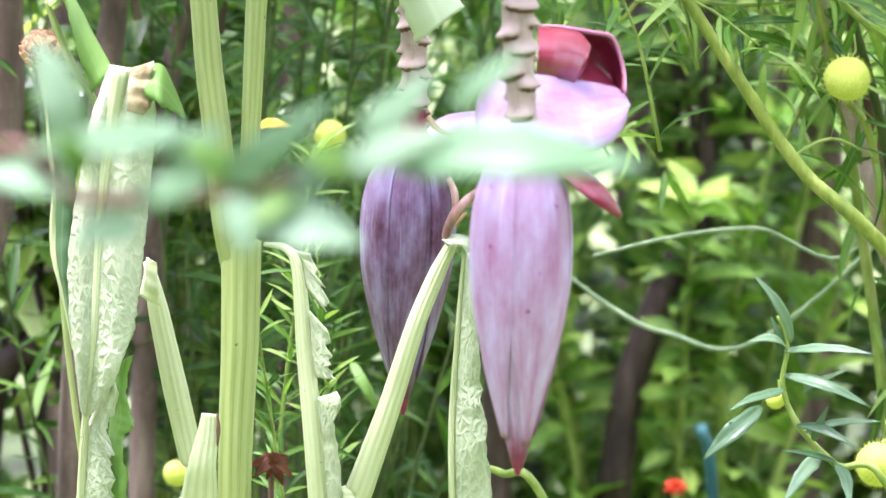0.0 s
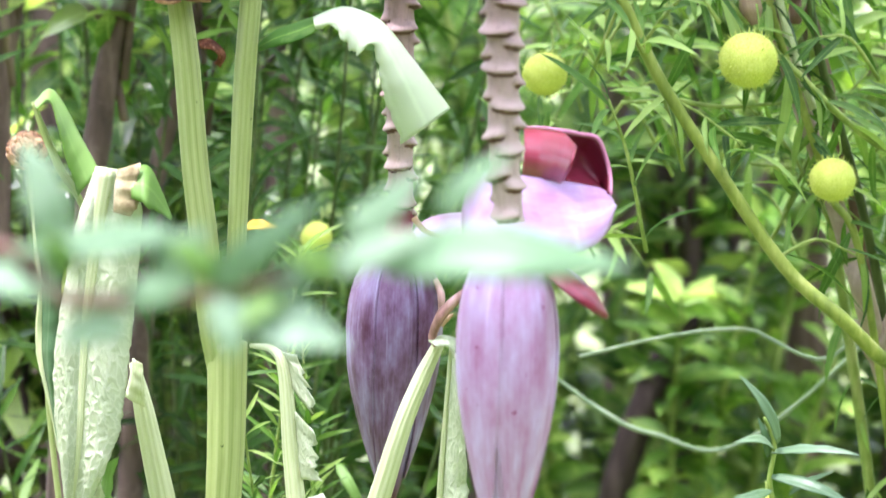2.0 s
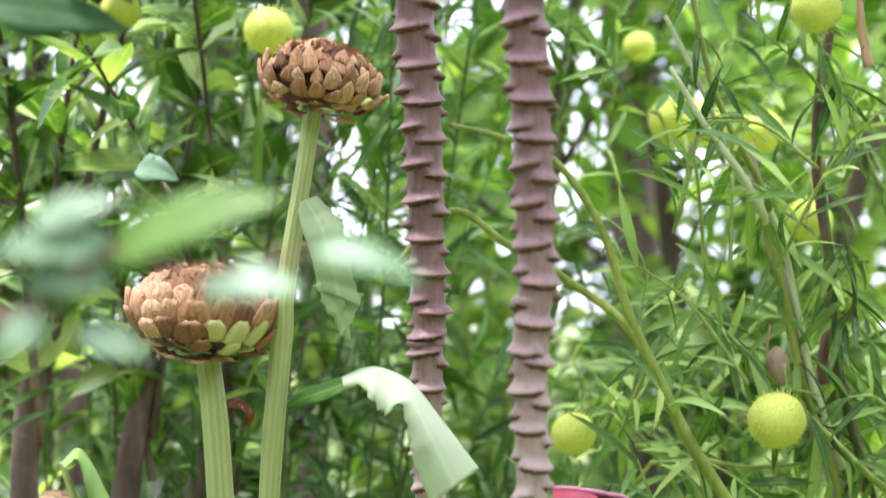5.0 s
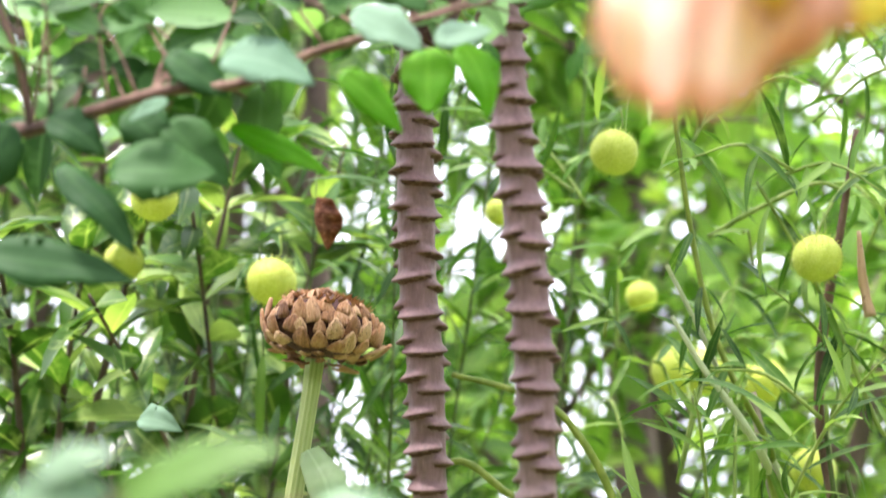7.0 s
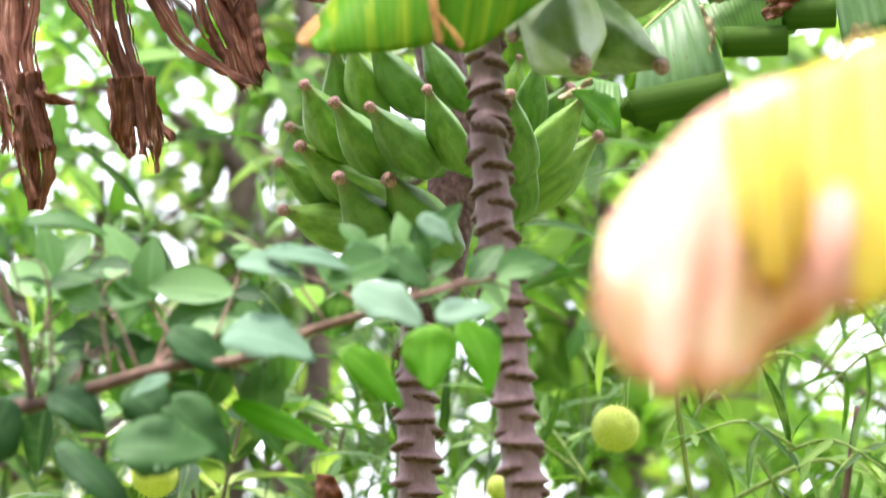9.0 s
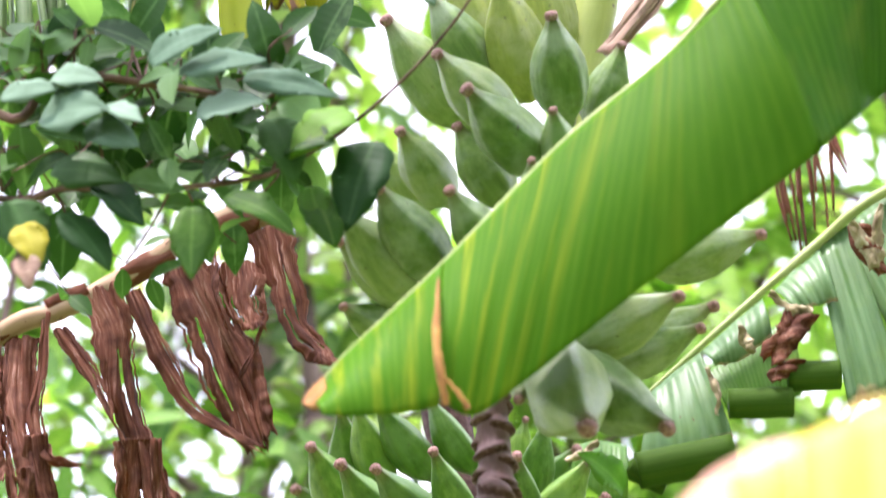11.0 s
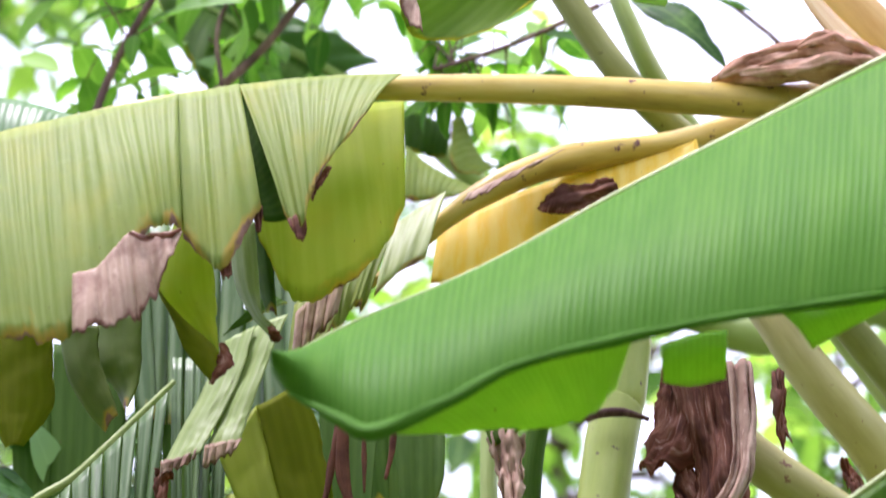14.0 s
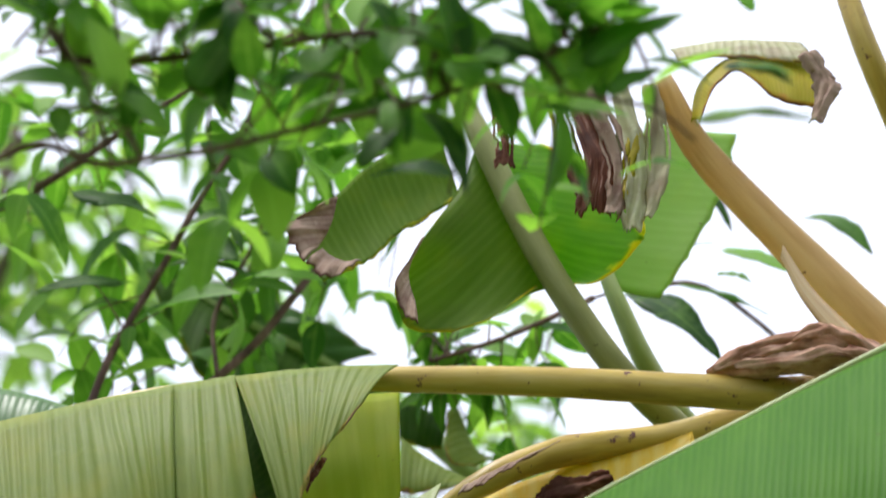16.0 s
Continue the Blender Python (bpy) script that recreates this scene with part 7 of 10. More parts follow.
def main_banana():
    t = thing("banana_plant", "banana plant with ageing yellow-stalked torn leaves", "banana plant", group="banana plants")
    part("pseudostem", tube([(0.72, 2.72, -0.05), (0.7, 2.72, 0.8), (0.68, 2.7, 1.9), (0.6, 2.6, 2.9), (0.475, 2.350, 3.153)], [0.12, 0.11, 0.095, 0.075, 0.045], 40, 24, wob=0.08), MIDRIB_GREEN, t)
    # the long yellow midrib with its hanging blade
    m1 = part("leaf_stalk", tube([(0.484, 2.340, 3.146), (0.344, 2.220, 3.048), (0.257, 2.180, 3.021), (0.095, 2.140, 3.005), (-0.053, 2.120, 2.995), (-0.168, 2.120, 2.994), (-0.272, 2.120, 2.982), (-0.375, 2.120, 2.957), (-0.501, 2.120, 2.920)], [0.0196, 0.0191, 0.0187, 0.0160, 0.0138, 0.0080, 0.0062, 0.0049, 0.0036], 70, 18, wob=0.03, flat=0.8), MIDRIB, t, "smooth yellow leaf stalk")
    torn = dict(cols=14, waves=3, jag=0.04)
    blade(m1, [(-0.055, 2.100, 2.998), (-0.115, 2.100, 2.996), (-0.167, 2.100, 2.991), (-0.206, 2.100, 2.985)], [(-0.085, 2.060, 2.923), (-0.118, 2.050, 2.865), (-0.132, 2.050, 2.830), (-0.142, 2.050, 2.796), (-0.156, 2.060, 2.812)], BLADE_OLD, "pale green torn blade with dry tips", rows=50, bulge=0.014, ripple=0.0014, seed=2, **torn)
    blade(m1, [(-0.206, 2.100, 2.987), (-0.234, 2.100, 2.981), (-0.265, 2.102, 2.977)], [(-0.176, 2.055, 2.816), (-0.190, 2.045, 2.775), (-0.206, 2.040, 2.747), (-0.223, 2.045, 2.759), (-0.243, 2.055, 2.787)], BLADE_OLD, "torn strip of the blade", rows=30, bulge=0.018, ripple=0.0016, seed=3, **torn)
    blade(m1, [(-0.261, 2.100, 2.976), (-0.321, 2.100, 2.962), (-0.372, 2.100, 2.949), (-0.432, 2.100, 2.932), (-0.497, 2.100, 2.913)], [(-0.244, 2.050, 2.796), (-0.278, 2.040, 2.778), (-0.328, 2.030, 2.680), (-0.379, 2.030, 2.673), (-0.459, 2.030, 2.666)], BLADE_OLD, "broad pale green part of the blade", rows=70, bulge=0.018, ripple=0.0014, seed=4, **torn)
    # dark sheet that paints in the shade inside the tear
    blade(m1, [(-0.206, 2.118, 2.994), (-0.181, 2.105, 2.933), (-0.157, 2.090, 2.832)], [(-0.207, 2.112, 2.976), (-0.195, 2.105, 2.908), (-0.178, 2.090, 2.832)], BLADE_SHADE, "fold inside the tear, shade put into its dark colour", name="fold", rows=24, cols=6, bulge=-0.004)
    for a, b, sd in (([(-0.154, 2.050, 2.806), (-0.146, 2.048, 2.810), (-0.138, 2.048, 2.813)], [(-0.150, 2.048, 2.795), (-0.142, 2.046, 2.784), (-0.136, 2.047, 2.796)], 1), ([(-0.213, 2.040, 2.756), (-0.207, 2.040, 2.759), (-0.200, 2.040, 2.758)], [(-0.207, 2.038, 2.742), (-0.202, 2.037, 2.734), (-0.199, 2.038, 2.743)], 2),
                     ([(-0.135, 2.050, 2.832), (-0.129, 2.050, 2.846), (-0.120, 2.050, 2.862)], [(-0.132, 2.049, 2.823), (-0.124, 2.049, 2.840), (-0.116, 2.049, 2.859)], 3), ([(-0.184, 2.054, 2.815), (-0.180, 2.054, 2.821), (-0.176, 2.054, 2.823)], [(-0.181, 2.050, 2.796), (-0.177, 2.049, 2.793), (-0.175, 2.050, 2.805)], 4)):
        blade(m1, a, b, BLADE_DRY, "shrivelled brown tip", name="dry_tip", rows=14, cols=6, bulge=0.001, ripple=0.001, waves=2, jag=0.4, seed=sd)
    blade(m1, [(-0.332, 2.022, 2.735), (-0.314, 2.018, 2.737), (-0.300, 2.015, 2.751), (-0.285, 2.013, 2.771), (-0.271, 2.012, 2.765), (-0.257, 2.012, 2.769), (-0.241, 2.012, 2.774)], [(-0.325, 2.006, 2.664), (-0.307, 2.006, 2.672), (-0.287, 2.006, 2.679), (-0.271, 2.006, 2.687), (-0.259, 2.006, 2.700), (-0.249, 2.006, 2.731), (-0.239, 2.006, 2.766)], BLADE_PINK, "dry pinkish-brown patch of blade", rows=60, cols=18, bulge=0.004, ripple=0.0035, waves=4, jag=0.14, seed=5)
    part("dry_tip", ribbon([(-0.284, 2.004, 2.765), (-0.270, 2.004, 2.759), (-0.262, 2.004, 2.763), (-0.251, 2.004, 2.763), (-0.240, 2.004, 2.769)], (0.002, 0.007, 0.003, 0.006, 0.003), 0.3, 0.002, 73, rows=30, cols=6), BLADE_DRY, m1, "curled brown rim of the dry patch")
    blade(m1, [(-0.056, 2.160, 3.009), (-0.107, 2.160, 3.006), (-0.160, 2.160, 3.003), (-0.224, 2.160, 2.996)], [(-0.053, 2.140, 2.876), (-0.084, 2.130, 2.806), (-0.146, 2.130, 2.769), (-0.184, 2.130, 2.834)], BLADE_LIME, "yellow-green far half of the blade", rows=50, cols=12, bulge=0.01, ripple=0.002, waves=2, jag=0.03, seed=7)
    for a, b, mt, lb, sd in (([(-0.257, 2.130, 2.876), (-0.268, 2.130, 2.822), (-0.271, 2.130, 2.778), (-0.247, 2.130, 2.751), (-0.220, 2.130, 2.716)], [(-0.236, 2.120, 2.870), (-0.226, 2.120, 2.816), (-0.220, 2.120, 2.775), (-0.217, 2.120, 2.740), (-0.214, 2.120, 2.710)], BLADE_LIME, "yellow-green hanging strip", 1),
                             # turned-up end: its shade is put in by the darker olive
                             ([(-0.270, 2.110, 2.770), (-0.255, 2.110, 2.739), (-0.243, 2.110, 2.710), (-0.220, 2.110, 2.679)], [(-0.268, 2.115, 2.768), (-0.244, 2.115, 2.741), (-0.217, 2.115, 2.714), (-0.211, 2.115, 2.692)], BLADE_OLIVE, "turned-up end of the strip, shade put into its darker colour", 2),
                             ([(-0.213, 2.140, 2.858), (-0.206, 2.140, 2.798), (-0.189, 2.140, 2.762), (-0.170, 2.140, 2.738)], [(-0.187, 2.120, 2.845), (-0.182, 2.120, 2.786), (-0.178, 2.120, 2.752), (-0.165, 2.120, 2.736)], BLADE_FOLD, "pale curled strip", 3),
                             ([(-0.196, 2.160, 2.871), (-0.188, 2.160, 2.816), (-0.178, 2.160, 2.778)], [(-0.174, 2.150, 2.864), (-0.171, 2.150, 2.810), (-0.167, 2.150, 2.766)], BLADE_SHADE, "dark green strip", 7),
                             ([(-0.426, 2.180, 2.770), (-0.426, 2.180, 2.729), (-0.420, 2.180, 2.683), (-0.405, 2.180, 2.652)], [(-0.371, 2.180, 2.767), (-0.367, 2.180, 2.729), (-0.367, 2.180, 2.686), (-0.388, 2.180, 2.652)], BLADE_OLIVE, "olive hanging strip", 4),
                             ([(-0.369, 2.200, 2.779), (-0.358, 2.200, 2.734), (-0.338, 2.200, 2.699), (-0.321, 2.200, 2.679)], [(-0.331, 2.190, 2.781), (-0.329, 2.190, 2.746), (-0.318, 2.190, 2.717), (-0.308, 2.190, 2.689)], BLADE_SOFT, "grey-green hanging strip", 5),
                             ([(-0.337, 2.205, 2.790), (-0.332, 2.205, 2.749), (-0.315, 2.205, 2.724), (-0.306, 2.205, 2.704)], [(-0.293, 2.190, 2.793), (-0.291, 2.190, 2.752), (-0.292, 2.190, 2.720), (-0.300, 2.190, 2.695)], BLADE_SOFT, "grey-green hanging strip", 6)):
        blade(m1, a, b, mt, lb, name="strip", rows=36, cols=14, bulge=0.008, ripple=0.0007, waves=2, jag=0.04, seed=sd, lengthwise=True)
    part("dry_tip", ribbon([(-0.211, 2.105, 2.715), (-0.208, 2.105, 2.697), (-0.220, 2.105, 2.675)], (0.006, 0.014, 0.004), 0.6, 0.003, 71, rows=20, cols=8), BLADE_DRY, m1, "shrivelled brown tip")
    part("dry_tip", ribbon([(-0.171, 2.115, 2.737), (-0.166, 2.115, 2.728), (-0.160, 2.115, 2.724)], (0.004, 0.010, 0.003), 0.6, 0.003, 72, rows=20, cols=8), BLADE_DRY, m1, "shrivelled brown tip")
    blade(m1, [(-0.373, 2.600, 3.151), (-0.301, 2.600, 3.150), (-0.233, 2.600, 3.150), (-0.171, 2.600, 3.150)], [(-0.351, 2.580, 2.900), (-0.288, 2.580, 2.879), (-0.223, 2.580, 2.889), (-0.161, 2.580, 2.899)], BLADE_STRIPED, "dark split blade hanging behind", name="strip", rows=60, cols=12, bulge=0.006, ripple=0.002, waves=2, tears=(0.12, 0.22, 0.3, 0.41, 0.5, 0.63, 0.72, 0.85), gap=0.001, loose=0.016, jag=0.05, seed=8)
    # the second midrib, half dead
    m2 = part("leaf_stalk", tube([(0.452, 2.360, 3.139), (0.298, 2.300, 3.077), (0.205, 2.280, 3.038), (0.098, 2.260, 3.007), (0.032, 2.240, 2.964), (-0.017, 2.240, 2.927), (-0.070, 2.250, 2.877), (-0.137, 2.260, 2.833)], [0.0186, 0.0158, 0.0130, 0.0149, 0.0139, 0.0093, 0.0056, 0.0028], 60, 14, wob=0.12), MIDRIB, t, "yellow-brown ageing leaf stalk")
    blade(m2, [(0.228, 2.275, 3.044), (0.172, 2.275, 3.031), (0.122, 2.275, 3.008), (0.044, 2.275, 2.976), (-0.024, 2.275, 2.940)], [(0.231, 2.270, 3.004), (0.169, 2.270, 2.952), (0.130, 2.270, 2.927), (0.043, 2.270, 2.883), (-0.032, 2.270, 2.871)], BLADE_LEMON, "orange-yellow blade", rows=40, cols=10, bulge=0.006, ripple=0.001, jag=0.06, seed=3)
    part("dry_corner", ribbon([(0.072, 2.250, 2.943), (0.089, 2.250, 2.954), (0.113, 2.250, 2.962), (0.146, 2.250, 2.973)], (0.006, 0.03, 0.034, 0.02), 0.3, 0.004, 74, rows=36, cols=12, curl=0.15, ragged=0.9), BLADE_DRY, m2, "brown corner of the yellow blade")
    blade(m2, [(0.096, 2.210, 2.987), (0.042, 2.200, 2.952), (0.004, 2.200, 2.930)], [(0.074, 2.200, 2.967), (0.031, 2.190, 2.932), (-0.003, 2.190, 2.911)], BLADE_PINK, "dry flake on the stalk", rows=20, cols=4, ripple=0.002, jag=0.4, seed=4)
    blade(m2, [(-0.017, 2.220, 2.946), (-0.043, 2.220, 2.927), (-0.067, 2.220, 2.908)], [(-0.036, 2.200, 2.858), (-0.063, 2.200, 2.840), (-0.083, 2.200, 2.816)], BLADE_SILVER, "silvery blade strip", rows=20, cols=8, bulge=0.006, ripple=0.001, waves=2, seed=8)
    blade(m2, [(-0.065, 2.230, 2.914), (-0.107, 2.230, 2.877), (-0.158, 2.230, 2.828)], [(-0.089, 2.210, 2.822), (-0.120, 2.210, 2.786), (-0.163, 2.210, 2.733)], BLADE_OLD, "pale strip with a dry end", rows=30, cols=8, bulge=0.006, ripple=0.003, waves=3, jag=0.2, seed=9)
    blade(m2, [(-0.154, 2.200, 2.801), (-0.134, 2.200, 2.824), (-0.108, 2.200, 2.848)], [(-0.156, 2.190, 2.736), (-0.140, 2.190, 2.759), (-0.117, 2.190, 2.794)], BLADE_PINK, "dry brown strip end", rows=20, cols=8, ripple=0.003, jag=0.25, seed=10)
    # leaf stalks rising to the crown
    part("leaf_stalk", tube([(0.208, 2.150, 3.390), (0.248, 2.200, 3.337), (0.335, 2.260, 3.267), (0.429, 2.320, 3.196), (0.482, 2.360, 3.153)], [0.0116, 0.0178, 0.0213, 0.0258, 0.0240], 30, 18, wob=0.05, flat=0.6), MIDRIB_ORANGE, t, "orange-yellow leaf stalk")
    blade(t, [(0.323, 2.200, 3.213), (0.351, 2.210, 3.164), (0.397, 2.240, 3.130)], [(0.320, 2.200, 3.195), (0.334, 2.190, 3.139), (0.361, 2.200, 3.098)], MIDRIB_ORANGE, "", name="stalk_wing", rows=14, cols=4, bulge=0.004)
    m4 = part("leaf_stalk", tube([(-0.012, 2.300, 3.532), (0.025, 2.280, 3.421), (0.076, 2.280, 3.284), (0.131, 2.280, 3.168), (0.181, 2.300, 3.105), (0.276, 2.400, 3.062), (0.55, 2.6, 2.8)], [0.0093, 0.0135, 0.0144, 0.0144, 0.0139, 0.0158, 0.0186], 40, 14), MIDRIB_OLIVE, t, "olive green leaf stalk")
    blade(m4, [(0.024, 2.295, 3.438), (0.042, 2.295, 3.383), (0.065, 2.295, 3.329), (0.082, 2.295, 3.284), (0.095, 2.295, 3.240)], [(-0.006, 2.270, 3.332), (-0.045, 2.200, 3.211), (-0.062, 2.200, 3.155), (-0.041, 2.220, 3.129), (0.022, 2.240, 3.152), (0.080, 2.280, 3.229)], BLADE_UNDER, "rounded underside of a green blade", rows=50, cols=18, bulge=-0.014, ripple=0.0008, waves=2, jag=0.03, seed=3)
    blade(m4, [(-0.018, 2.300, 3.443), (-0.086, 2.270, 3.383), (-0.128, 2.240, 3.309), (-0.171, 2.220, 3.255)], [(0.003, 2.290, 3.352), (-0.053, 2.260, 3.286), (-0.092, 2.230, 3.223), (-0.134, 2.210, 3.182)], BLADE_UNDER, "underside of a green blade with a dry tip", rows=40, cols=16, bulge=-0.01, ripple=0.0008, waves=2, jag=0.05, seed=4)
    blade(m4, [(0.030, 2.295, 3.438), (0.048, 2.295, 3.383), (0.068, 2.295, 3.329), (0.085, 2.295, 3.284), (0.101, 2.295, 3.246)], [(0.090, 2.280, 3.417), (0.155, 2.240, 3.345), (0.189, 2.220, 3.263), (0.177, 2.230, 3.232), (0.143, 2.260, 3.219), (0.109, 2.280, 3.231)], BLADE_RIM, "yellow-edged half of a green blade", rows=50, cols=16, bulge=-0.01, ripple=0.0008, waves=2, jag=0.02, seed=6)
    for a, bb, sd in (([(-0.122, 2.200, 3.277), (-0.128, 2.200, 3.240), (-0.141, 2.200, 3.211)], [(-0.142, 2.190, 3.253), (-0.171, 2.190, 3.227), (-0.151, 2.190, 3.183)], 1), ([(-0.136, 2.200, 3.211), (-0.118, 2.200, 3.196), (-0.096, 2.200, 3.196)], [(-0.151, 2.190, 3.183), (-0.131, 2.190, 3.165), (-0.104, 2.190, 3.179)], 2),
                     ([(-0.034, 2.180, 3.210), (-0.049, 2.180, 3.167), (-0.042, 2.180, 3.126)], [(-0.040, 2.170, 3.188), (-0.062, 2.170, 3.136), (-0.039, 2.170, 3.091)], 3)):
        blade(m4, a, bb, BLADE_PINK, "shrivelled brown margin", name="dry_margin", rows=20, cols=6, bulge=0.004, ripple=0.003, waves=2, jag=0.3, seed=sd)
    part("leaf_stalk", tube([(0.153, 2.400, 3.354), (0.175, 2.400, 3.278), (0.209, 2.420, 3.203), (0.288, 2.500, 3.127), (0.58, 2.65, 2.75)], [0.0078, 0.0107, 0.0126, 0.0145, 0.0165], 24, 12), MIDRIB_GREEN, t)
    blade(t, [(0.214, 2.420, 3.565), (0.186, 2.420, 3.442), (0.161, 2.420, 3.330)], [(0.313, 2.400, 3.530), (0.294, 2.400, 3.453), (0.260, 2.400, 3.378), (0.217, 2.410, 3.307)], BLADE_MINT, "pale green blade against the sky", rows=30, cols=12, bulge=-0.006, ripple=0.0008, waves=2, jag=0.03, seed=12)
    flag = part("withered_flag", ribbon([(0.103, 2.170, 3.432), (0.118, 2.160, 3.361), (0.133, 2.150, 3.285), (0.134, 2.150, 3.219)], (0.0280, 0.0448, 0.0532, 0.0336), 0.4, 0.008, 61, rows=50, cols=18, curl=0.2, fray=0.02, slit=4, ragged=0.6), BLADE_DRY, t, "mauve-brown withered blade hanging in a flag")
    part("torn_strip", ribbon([(0.132, 2.145, 3.378), (0.156, 2.145, 3.303), (0.162, 2.145, 3.245), (0.152, 2.145, 3.209)], (0.0168, 0.0280, 0.0252, 0.0140), 0.5, 0.005, 62, rows=40, cols=10, fray=0.012, slit=2, ragged=0.6), BLADE_PINK, flag)
    part("torn_strip", ribbon([(0.164, 2.145, 3.378), (0.175, 2.145, 3.296), (0.175, 2.145, 3.238), (0.170, 2.145, 3.192)], (0.0168, 0.0308, 0.0336, 0.0168), 0.5, 0.005, 63, rows=40, cols=10, fray=0.012, slit=2, ragged=0.6), BLADE_CREAM, flag)
    part("torn_strip", ribbon([(0.196, 2.145, 3.378), (0.201, 2.145, 3.310), (0.196, 2.145, 3.252), (0.185, 2.145, 3.206)], (0.0140, 0.0252, 0.0224, 0.0067), 0.5, 0.005, 64, rows=40, cols=10, fray=0.012, slit=2, ragged=0.6), BLADE_CREAM, flag)
    part("torn_strip", ribbon([(0.178, 2.145, 3.311), (0.169, 2.145, 3.267), (0.166, 2.145, 3.231)], (0.0112, 0.0146, 0.0056), 0.5, 0.005, 65, rows=40, cols=10, fray=0.012, slit=2, ragged=0.6), BLADE_YELLOW, flag)
    part("torn_strip", ribbon([(0.040, 2.145, 3.356), (0.047, 2.145, 3.311), (0.050, 2.145, 3.273)], (0.0146, 0.0179, 0.0190), 0.5, 0.005, 66, rows=40, cols=10, fray=0.012, slit=2, ragged=0.6), BLADE_DRY, flag)
    part("torn_strip", ribbon([(0.087, 2.145, 3.379), (0.099, 2.145, 3.311), (0.109, 2.145, 3.267)], (0.0056, 0.0067, 0.0045), 0.5, 0.005, 67, rows=40, cols=10, fray=0.012, slit=2, ragged=0.6), BLADE_LIMESHADE, flag)
    blade(t, [(0.238, 2.180, 3.356), (0.250, 2.180, 3.408), (0.283, 2.180, 3.444), (0.324, 2.180, 3.450), (0.379, 2.180, 3.431)], [(0.244, 2.150, 3.328), (0.260, 2.150, 3.371), (0.290, 2.150, 3.396), (0.324, 2.150, 3.357), (0.365, 2.150, 3.345)], BLADE_YELLOW, "yellow blade curled over with a brown end", name="curled_blade", rows=36, cols=10, bulge=0.008, ripple=0.0015, waves=2, jag=0.05, seed=16)
    blade(t, [(0.223, 2.190, 3.466), (0.286, 2.190, 3.478), (0.360, 2.190, 3.475)], [(0.227, 2.160, 3.420), (0.280, 2.160, 3.426), (0.370, 2.160, 3.415)], BLADE_CREAM, name="curled_blade", rows=24, cols=6, bulge=0.005, ripple=0.001, seed=17)
    part("dry_end", ribbon([(0.357, 2.120, 3.399), (0.370, 2.120, 3.355), (0.354, 2.120, 3.307)], (0.02, 0.026, 0.014), 0.6, 0.005, 5), BLADE_PINK, t, "withered brown end of the curled blade")
    part("leaf_stalk", tube([(0.410, 2.200, 3.595), (0.430, 2.200, 3.480), (0.463, 2.240, 3.405), (0.515, 2.300, 3.275), (0.6, 2.5, 3.0)], [0.0116, 0.0133, 0.0147, 0.0160, 0.0178], 24, 12), MIDRIB, t)
    # thick stalks beside the bunch
    part("cut_stalk", tube([(0.242, 2.380, 2.788), (0.282, 2.380, 2.739), (0.359, 2.420, 2.701), (0.463, 2.550, 2.687), (0.64, 2.68, 2.4)], [0.0175, 0.0213, 0.0223, 0.0242, 0.0291], 30, 20, wob=0.08), PALE_BASE, t, "pale yellow cut stalk")
    part("leaf_stalk", tube([(0.296, 2.460, 2.976), (0.348, 2.460, 2.883), (0.421, 2.500, 2.801), (0.498, 2.600, 2.735), (0.66, 2.68, 2.4)], [0.0175, 0.0233, 0.0262, 0.0272, 0.0291], 30, 20, wob=0.08), PALE_BASE, t, "thick pale green leaf base")
    part("leaf_stalk", tube([(0.078, 2.500, 2.863), (0.067, 2.500, 2.799), (0.065, 2.500, 2.742), (0.075, 2.500, 2.692)], [0.0101, 0.0111, 0.0111, 0.0091], 20, 12), BLADE_SHADE, t, "dark green curved stalk")
    part("leaf_stalk", tube([(0.024, 2.550, 2.884), (0.024, 2.550, 2.792), (0.028, 2.550, 2.703)], [0.0081, 0.0091, 0.0091], 20, 12), MIDRIB_GREEN, t)
    part("dry_sheath", tube([(0.236, 2.175, 3.039), (0.260, 2.170, 3.044), (0.298, 2.170, 3.051), (0.339, 2.175, 3.061), (0.384, 2.185, 3.060), (0.428, 2.200, 3.057)], [0.003, 0.011, 0.016, 0.0175, 0.018, 0.017], 90, 40, wob=0.75), DRY_BROWN, t, "crumpled dry pinkish-brown sheath on the stalk")
    for line, sd in (([(0.240, 2.155, 3.029), (0.278, 2.155, 3.053), (0.327, 2.155, 3.066), (0.370, 2.155, 3.062)], 21), ([(0.260, 2.150, 3.030), (0.309, 2.150, 3.040), (0.352, 2.150, 3.049), (0.389, 2.150, 3.045)], 22), ([(0.316, 2.152, 3.060), (0.344, 2.152, 3.075), (0.370, 2.152, 3.069), (0.400, 2.152, 3.046)], 23)):
        part("sheath_fold", ribbon(line, (0.004, 0.016, 0.018, 0.006), 0.5, 0.005, sd, cols=10, curl=0.3), DRY_BROWN, t)
